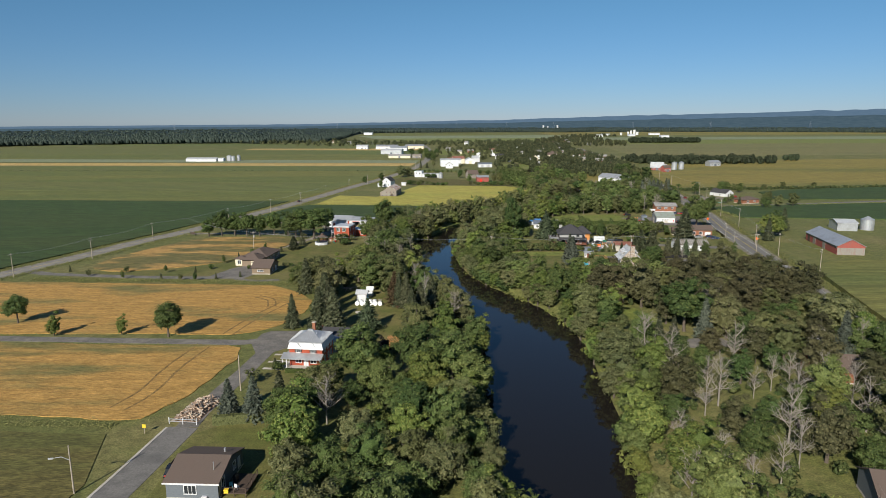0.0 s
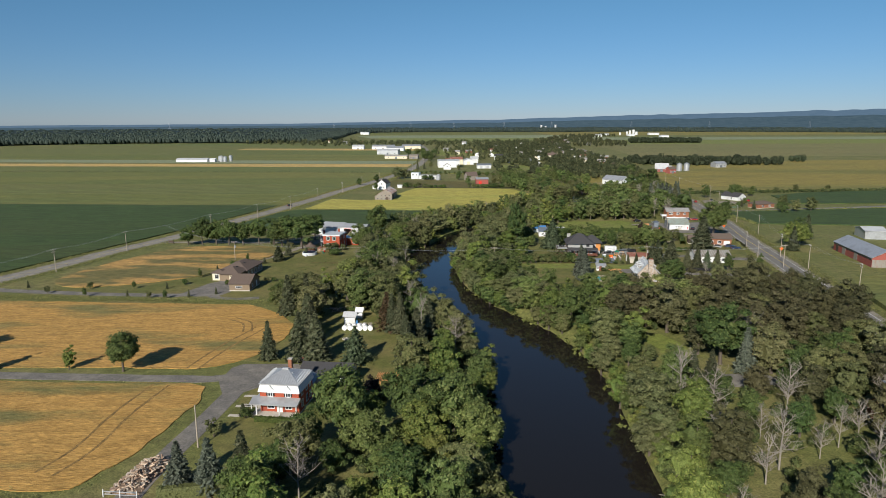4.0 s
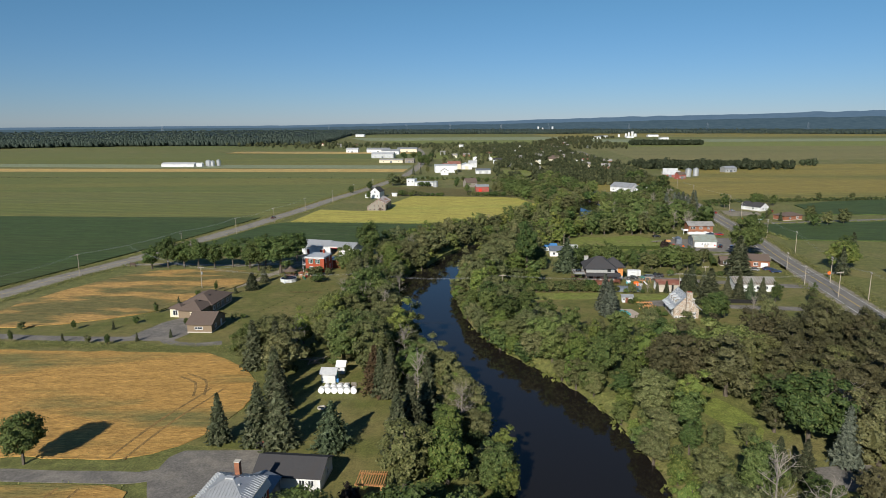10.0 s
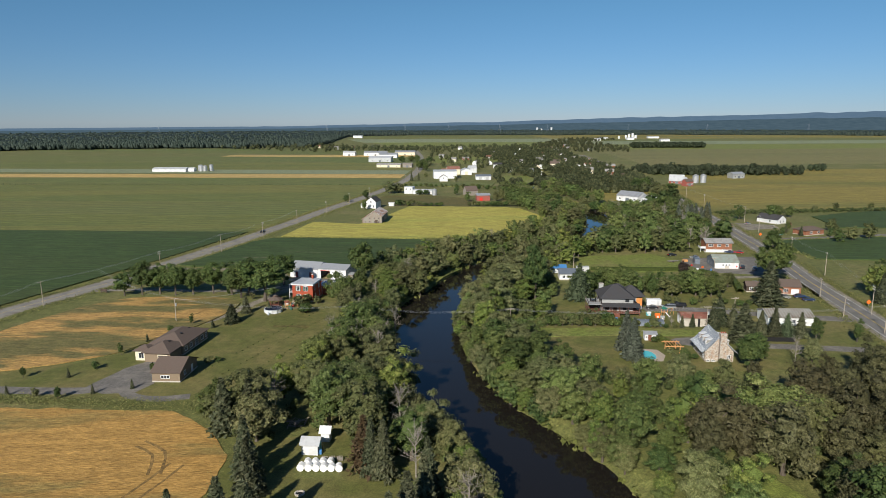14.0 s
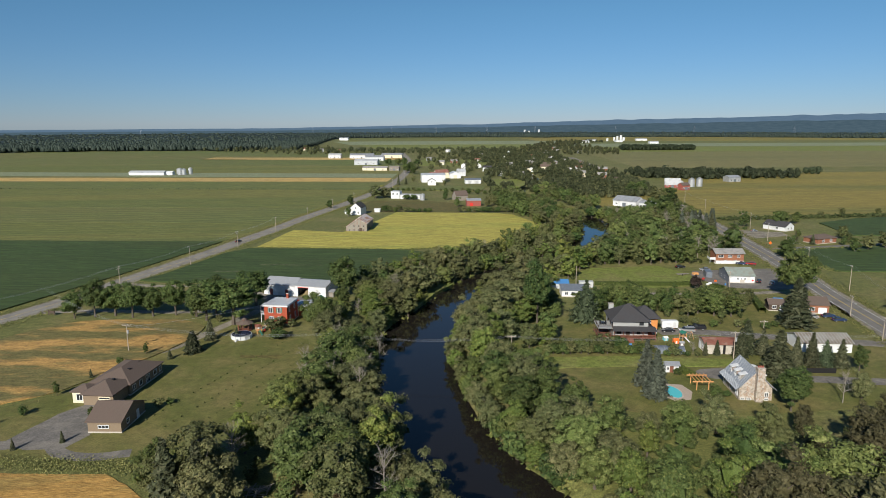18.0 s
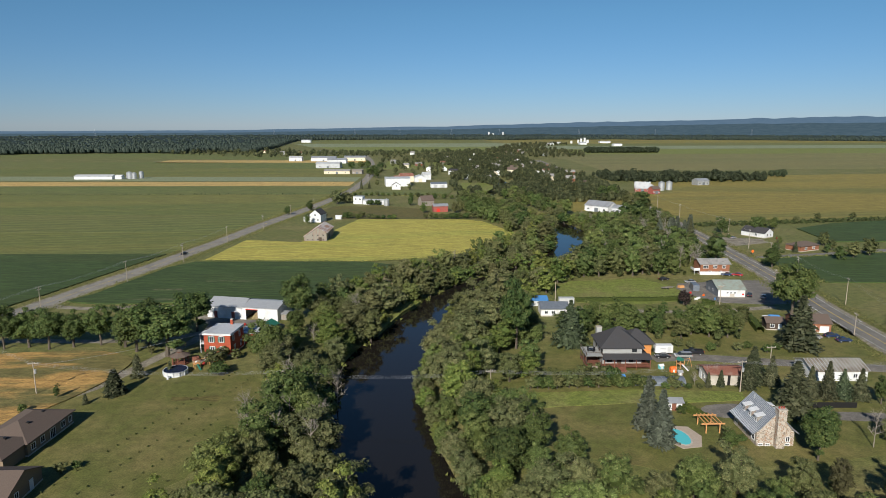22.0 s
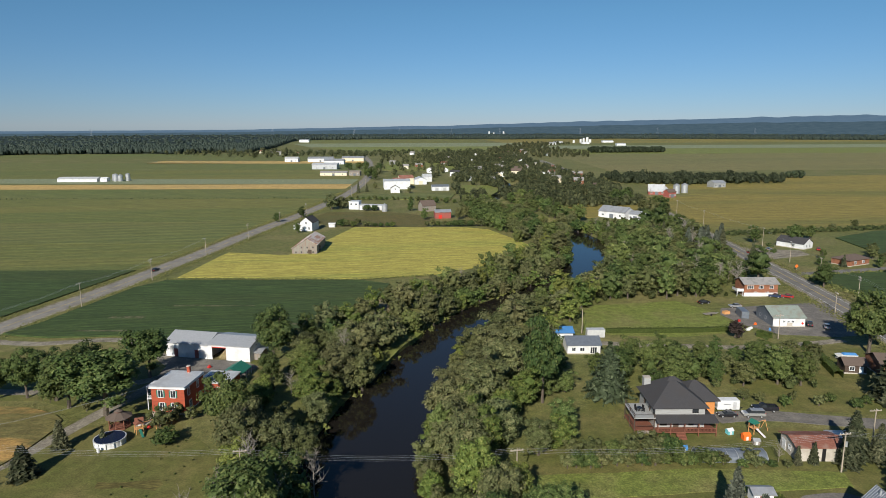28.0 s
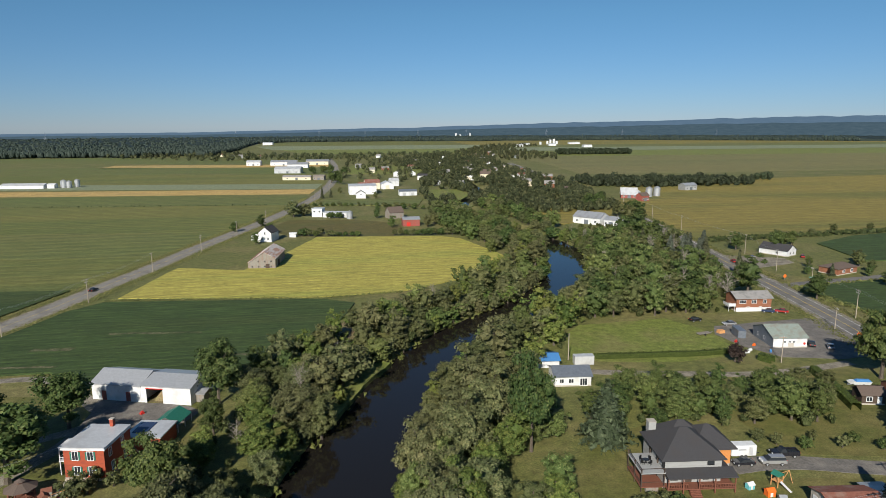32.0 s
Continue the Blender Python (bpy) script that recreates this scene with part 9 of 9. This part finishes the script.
# shrubs in the gardens
for x, y, h, w, kind in [(88, 324, 2.4, 1, "shrub"), (93, 322, 2.8, 1, "shrub"), (97, 325, 2.0, 1, "shrub"), (101, 321, 2.6, 1, "shrub"), (105, 323, 2.4, 1, "shrub"), (109, 319, 2.6, 1, "shrub"), (113, 321, 2.2, 1, "shrub"), (85, 326, 2.6, 1, "shrub"),
                         (48, 303, 3.5, 1.2, "shrub"), (52, 302.5, 4, 1.2, "shrub"), (44, 303, 3, 1.2, "shrub"), (40, 303.5, 3, 1.1, "shrub"), (36, 304, 3, 1.2, "shrub"), (56, 302, 4, 1.2, "shrub"), (62, 297.5, 3.2, 1, "shrub"), (70, 297, 3, 1, "shrub"), (76, 297, 4, 1, "bare"),
                         (70, 269, 2.0, 1.2, "shrub"), (72, 267, 1.6, 1.2, "shrub"), (69.5, 266, 2.2, 1, "shrub"), (65, 281, 2.0, 1, "shrub"), (86, 262, 9, 1, "oak"), (90, 265, 8, 0.9, "maple"), (83, 258, 8, 1, "oak"), (68, 264.5, 4.5, 1.2, "maple"),
                         (98, 262, 7, 1, "bare"), (104, 264, 6.5, 1, "willow"), (96, 296, 5, 0.9, "pine"), (79, 295.5, 4, 0.8, "cedar"), (82.5, 295.8, 4.4, 0.9, "cedar"), (88.5, 295.4, 5, 1, "cedar"),
                         (107, 346, 7, 1, "olive"), (112, 350, 7, 1, "olive"), (117, 347, 6.5, 1, "olive"), (103, 350, 7, 1, "maple"), (110, 343, 6, 1, "olive"),
                         (-41.5, 152.5, 2.6, 1.3, "cedar"), (-54.5, 331.5, 2.6, 1, "shrub"), (-49.5, 329.6, 3.0, 0.8, "shrub"), (-80, 262.5, 2.0, 0.8, "shrub"), (-66, 266, 2.2, 1, "shrub"), (-64, 268, 1.6, 1, "shrub"),
                         (-56, 590, 8, 1, "maple"), (-76, 640, 8, 1.2, "maple"), (-62, 660, 9, 1.2, "maple"), (-52, 628, 9, 1, "maple"), (-30, 625, 4, 1.2, "shrub"), (-20, 622, 4, 1.2, "shrub"), (-44, 706, 12, 1.3, "willow"), (-36, 712, 11, 1.3, "willow"), (-16, 695, 5, 1.2, "shrub"), (-10, 694, 5, 1.2, "shrub"),
                         (26, 642, 9, 1, "maple"), (50, 640, 9, 1, "olive"), (56, 652, 9, 1, "olive"), (18, 690, 9, 1, "maple"), (-28, 835, 12, 0.7, "spruce"), (-20, 842, 9, 0.9, "spruce"), (-24, 1010, 18, 1.0, "maple"), (-18, 1020, 18, 1.0, "maple"), (-14, 990, 15, 1, "maple"), (-12, 870, 8, 1, "olive"), (22, 826, 7, 1, "olive"),
                         (-10, 1120, 14, 1.4, "maple"), (-40, 1190, 13, 1.5, "maple"), (-56, 1180, 13, 1.5, "maple"), (-30, 1210, 13, 1.4, "maple"),
                         (215, 484, 6, 1, "maple"), (209, 476, 5.5, 0.9, "cedar"), (213, 466, 5.5, 0.9, "cedar"), (228, 462, 6, 1, "maple"), (236, 470, 6, 1, "olive"), (240, 482, 7, 1.2, "olive"), (246, 490, 7, 1.2, "olive"), (204, 470, 5, 1, "maple"), (206, 530, 11, 1, "maple"), (212, 545, 7, 1, "bare"),
                         (232, 448, 9, 1.2, "olive"), (244, 452, 10, 1.2, "olive"), (222, 444, 9, 1.1, "maple"), (250, 560, 6, 1.3, "olive"), (300, 575, 6, 1.3, "olive"), (280, 568, 5, 1.3, "willow"), (330, 580, 5, 1.3, "olive"),
                         (171, 500, 14, 0.9, "spruce"), (174, 508, 15, 0.9, "blue"), (178, 514, 14, 0.8, "blue"), (172, 520, 13, 0.8, "spruce"), (166, 512, 13, 0.8, "blue"), (195, 725, 15, 1.1, "maple"), (200, 715, 16, 1.1, "maple"), (190, 708, 15, 1.1, "maple"), (206, 730, 14, 1.1, "maple")]:
    plant(kind, x, y, h, w)

# rows of bushes between the far paddocks, and behind the tall grass
far_rows = [((-32, 774), (53, 755), 17, 3.4), ((26, 609), (62, 607), 11, 4.2), ((-31, 615), (-23, 614), 3, 4.5), ((-15, 613), (3, 611), 6, 3.6), ((33, 298.2), (61, 297.6), 12, 3.0), ((62, 297), (76, 294.6), 6, 2.2), ((20, 745), (58, 738), 6, 4.0)]
for (x0, y0), (x1, y1), k, h in far_rows:
    for i in range(k):
        t = i / (k - 1)
        plant("shrub", x0 + (x1 - x0) * t + WOOD_RNG.uniform(-0.5, 0.5), y0 + (y1 - y0) * t + WOOD_RNG.uniform(-0.5, 0.5), h * WOOD_RNG.uniform(0.75, 1.2), WOOD_RNG.uniform(0.9, 1.2))

# reeds and fallen wood at the water's edge
rng = np.random.default_rng(3)
pts = []
for x, y, w in river_line:
    if 60 < y < 560:
        for s in range(14):
            a = rng.uniform(0, 2 * math.pi)
            q = (x + (w + rng.uniform(-0.6, 3.0)) * math.cos(a), y + (w + rng.uniform(-0.6, 3.0)) * math.sin(a))
            if -0.8 < bank(*q) < 3.0:
                pts.append((*q, LEVEL + 0.25 + max(0, bank(*q)) * 0.35 + rng.uniform(0, 0.4)))
pts = np.array(pts)
keep = np.array([noise.noise((p[0] * 0.05, p[1] * 0.05, 5)) > -0.35 for p in pts])
pts = np.repeat(pts[keep], 5, axis=0) + rng.normal(0, 0.7, (int(keep.sum()) * 5, 3)) * np.array([1, 1, 0.25])
v, f = sprays(rng, pts, np.tile([[0.0, -0.3, 0.8]], (len(pts), 1)), 0.7, 0.6, 1.6)
bed = np.stack([rng.uniform(4.6, 9.6, 1500), rng.uniform(146, 161, 1500), np.full(1500, -1.9)], 1)
tip = bed + rng.normal(0, 0.25, (1500, 3)) * np.array([1, 1, 0]) + np.stack([np.zeros(1500), np.zeros(1500), rng.uniform(1.6, 2.9, 1500)], 1)
side = rng.normal(0, 1, (1500, 3)) * np.array([1, 1, 0])
side *= 0.09 / np.linalg.norm(side, axis=1)[:, None]
blades = np.stack([bed - side, bed + side, tip], 1).reshape(-1, 3)
tagged(new("reed_bed", mesh_of("reed_bed", blades, np.arange(4500).reshape(-1, 3), REED)), "dense bed of tall green reeds in the shallows", "reeds", kind="stuff")
tagged(new("bank_reeds", mesh_of("bank_reeds", v, f, REED)), "bright green reeds and weeds along the water", "reeds", kind="stuff")
bm = bmesh.new()
base = Vector((38.5, 122, -1.2))
for e in ((-3.5, -1.0, -0.7), (-4.0, 0.6, -0.9), (-2.8, -2.4, -0.8), (-3.0, 1.8, 0.4), (-1.5, -2.0, 1.2)):
    k = base + Vector(e) * 0.5 + Vector((0, 0, 0.5))
    tube(bm, base, k, 0.2, 0.13, 6)
    tube(bm, k, base + Vector(e), 0.13, 0.05, 5)
single("fallen_tree", bm, BARE, "bleached fallen tree leaning into the river", "tree")


# ---- rough grass along field edges and roadsides ----
def verge(name, pts, width, per_metre, size, label, material, closed=False, top=0.35):
    rng = np.random.default_rng(len(pts) * 7 + int(abs(pts[0][0])))
    pts = [np.array(p, float) for p in pts]
    if closed:
        pts.append(pts[0])
    out = []
    for p, q in zip(pts, pts[1:]):
        ln = np.linalg.norm(q - p)
        k = int(ln * per_metre)
        if not k:
            continue
        n = np.array([(q - p)[1], -(q - p)[0]]) / ln
        t = rng.random((k, 1))
        c = p + (q - p) * t + n * rng.normal(0, width / 2, (k, 1))
        out.append(np.concatenate([c, rng.uniform(0.02, top, (k, 1))], 1))
    c = np.concatenate(out)
    v, f = sprays(rng, c, np.tile([[-0.2, -0.45, 0.8]], (len(c), 1)), size, 0.35, 1.6)
    tagged(new(name, mesh_of(name, v, f, material)), label, "grass", kind="stuff")


EDGE_A = [(-205, 240), (-172, 243), (-64, 235), (-52, 226), (-45, 214), (-44, 204), (-47, 190), (-52, 183), (-60, 179), (-128, 180.5), (-235, 187)]
EDGE_B = [(-260, 178), (-128, 172), (-60, 169), (-54.8, 167), (-53.4, 160), (-55, 145), (-59.5, 128.5), (-62, 124.5), (-66.5, 124), (-78, 125.8), (-92, 126.6), (-260, 132)]
EDGE_D = [(-150, 268), (-143, 300), (-132, 326), (-120, 338), (-86, 338), (-73, 330), (-77, 310), (-86, 292), (-97, 272), (-118, 262), (-140, 257)]
for e in (EDGE_A, EDGE_B, EDGE_D):
    verge("field_margin", e, 1.5, 7, 0.18, "ragged weedy margin of the wheat field", VERGE, True, 0.2)
for off, words in ((-8.0, "rough grass in the roadside ditch"), (8.0, "rough grass along the road verge")):
    verge("roadside_grass", [(x + off, y) for x, y in ROAD_W if 150 < y < 900], 3.0, 12, 0.36, words, VERGE, False, 0.35)
    verge("roadside_grass", [(x + off, y) for x, y in ROAD_E if 100 < y < 800], 3.0, 12, 0.36, words, VERGE, False, 0.35)
verge("field_margin", [(-98, 471), (-60, 467), (-12, 461.5), (20, 467)], 1.4, 14, 0.35, "rough grass strip between two crops", VERGE, False, 0.6)
verge("field_margin", [(-66, 121.5), (-92, 123.5), (-260, 128)], 2.0, 40, 0.16, "rough weedy strip between two fields", VERGE, False, 0.35)
verge("field_margin", [(-48, 236), (-60, 238), (-100, 242), (-160, 247)], 3.0, 90, 0.2, "wild green strip along the wheat", VERGE, False, 0.5)
verge("field_margin", [(184, 400), (183, 448), (250, 458), (420, 480)], 2.4, 6, 0.9, "rough grass round the soybean field", VERGE, False, 0.6)
verge("field_margin", [(east_x(562), 560), (420, 582), (700, 612)], 5.0, 8, 1.4, "tall weedy strip before the corn", SHADE, False, 1.6)


def tractor(x, y, rot):
    """A small old tractor with two large rear wheels."""
    t = thing("tractor", "small rusty red tractor parked under a spruce", "tractor", pose(x, y, 0.03, 0, 0, rot))
    part("hood", boxes((0.0, 1.5, -0.32, 0.32, 0.75, 1.3)), RUST, t)
    part("seat", boxes((-0.75, -0.35, -0.25, 0.25, 1.0, 1.1), (-0.8, -0.72, -0.25, 0.25, 1.1, 1.45)), BLACK, t)
    part("exhaust_pipe", tubes(((0.9, 0.1, 1.3), (0.9, 0.1, 2.0), 0.04, 0.04)), METAL, t)
    for wx, wy, r, w in ((-0.55, -0.72, 0.68, 0.3), (-0.55, 0.72, 0.68, 0.3), (1.2, -0.6, 0.38, 0.18), (1.2, 0.6, 0.38, 0.18)):
        wheel = part("wheel", tubes(((wx, wy - w / 2, r), (wx, wy + w / 2, r), r, r), k=14), RUBBER, t)
        part("rim", tubes(((wx, wy - w / 2 - 0.01, r), (wx, wy + w / 2 + 0.01, r), r * 0.55, r * 0.55), k=12), RUST, wheel)
    part("axle", tubes(((-0.55, -0.6, 0.68), (-0.55, 0.6, 0.68), 0.12, 0.12), ((1.2, -0.55, 0.45), (1.2, 0.55, 0.45), 0.07, 0.07)), BLACK, t)


tractor(-35.4, 182.6, 80)

# scrap boards heaped behind the white shed
heap = thing("board_heap", "untidy heap of grey and tan scrap boards", "lumber", pose(-33.5, 228.0, 0.03, 0, 0, -6))
heap_rng = random.Random(23)
for i in range(34):
    L = heap_rng.uniform(1.6, 3.6)
    m = pose(heap_rng.uniform(-2.2, 2.2), heap_rng.uniform(-1.2, 1.2), 0.02 + 0.035 * i, heap_rng.uniform(-5, 5), heap_rng.uniform(-7, 7), heap_rng.choice((0, 8, 88, 95, 35, 150)) + heap_rng.uniform(-8, 8))
    part("board", boxes((-L / 2, L / 2, -0.1, 0.1, 0, 0.04)), BARN_WOOD if i % 3 else POLE_WOOD, heap, at=m)
single("barrel", tubes(((0, 0, 0), (0, 0, 0.12), 0.28, 0.3), ((0, 0, 0.12), (0, 0, 0.78), 0.3, 0.3), ((0, 0, 0.78), (0, 0, 0.9), 0.3, 0.27), k=14), BLUE_PAINT, "blue plastic barrel beside the white shed", "barrel", pose(-25.6, 214.6, 0.03))
for i in range(3):
    pallet = thing("pallet", "weathered timber pallet leaning behind the bales", "pallet", pose(-24.3 + i * 1.5, 211.6, 0.03, 78, 0, 4 * i))
    for j in range(5):
        part("slat", boxes((-0.6, 0.6, 0.02 + j * 0.24, 0.14 + j * 0.24, 0.1, 0.13)), BARN_WOOD, pallet)
    for x in (-0.52, 0, 0.52):
        part("bearer", boxes((x - 0.05, x + 0.05, 0, 1.12, 0, 0.097)), BARN_WOOD, pallet)
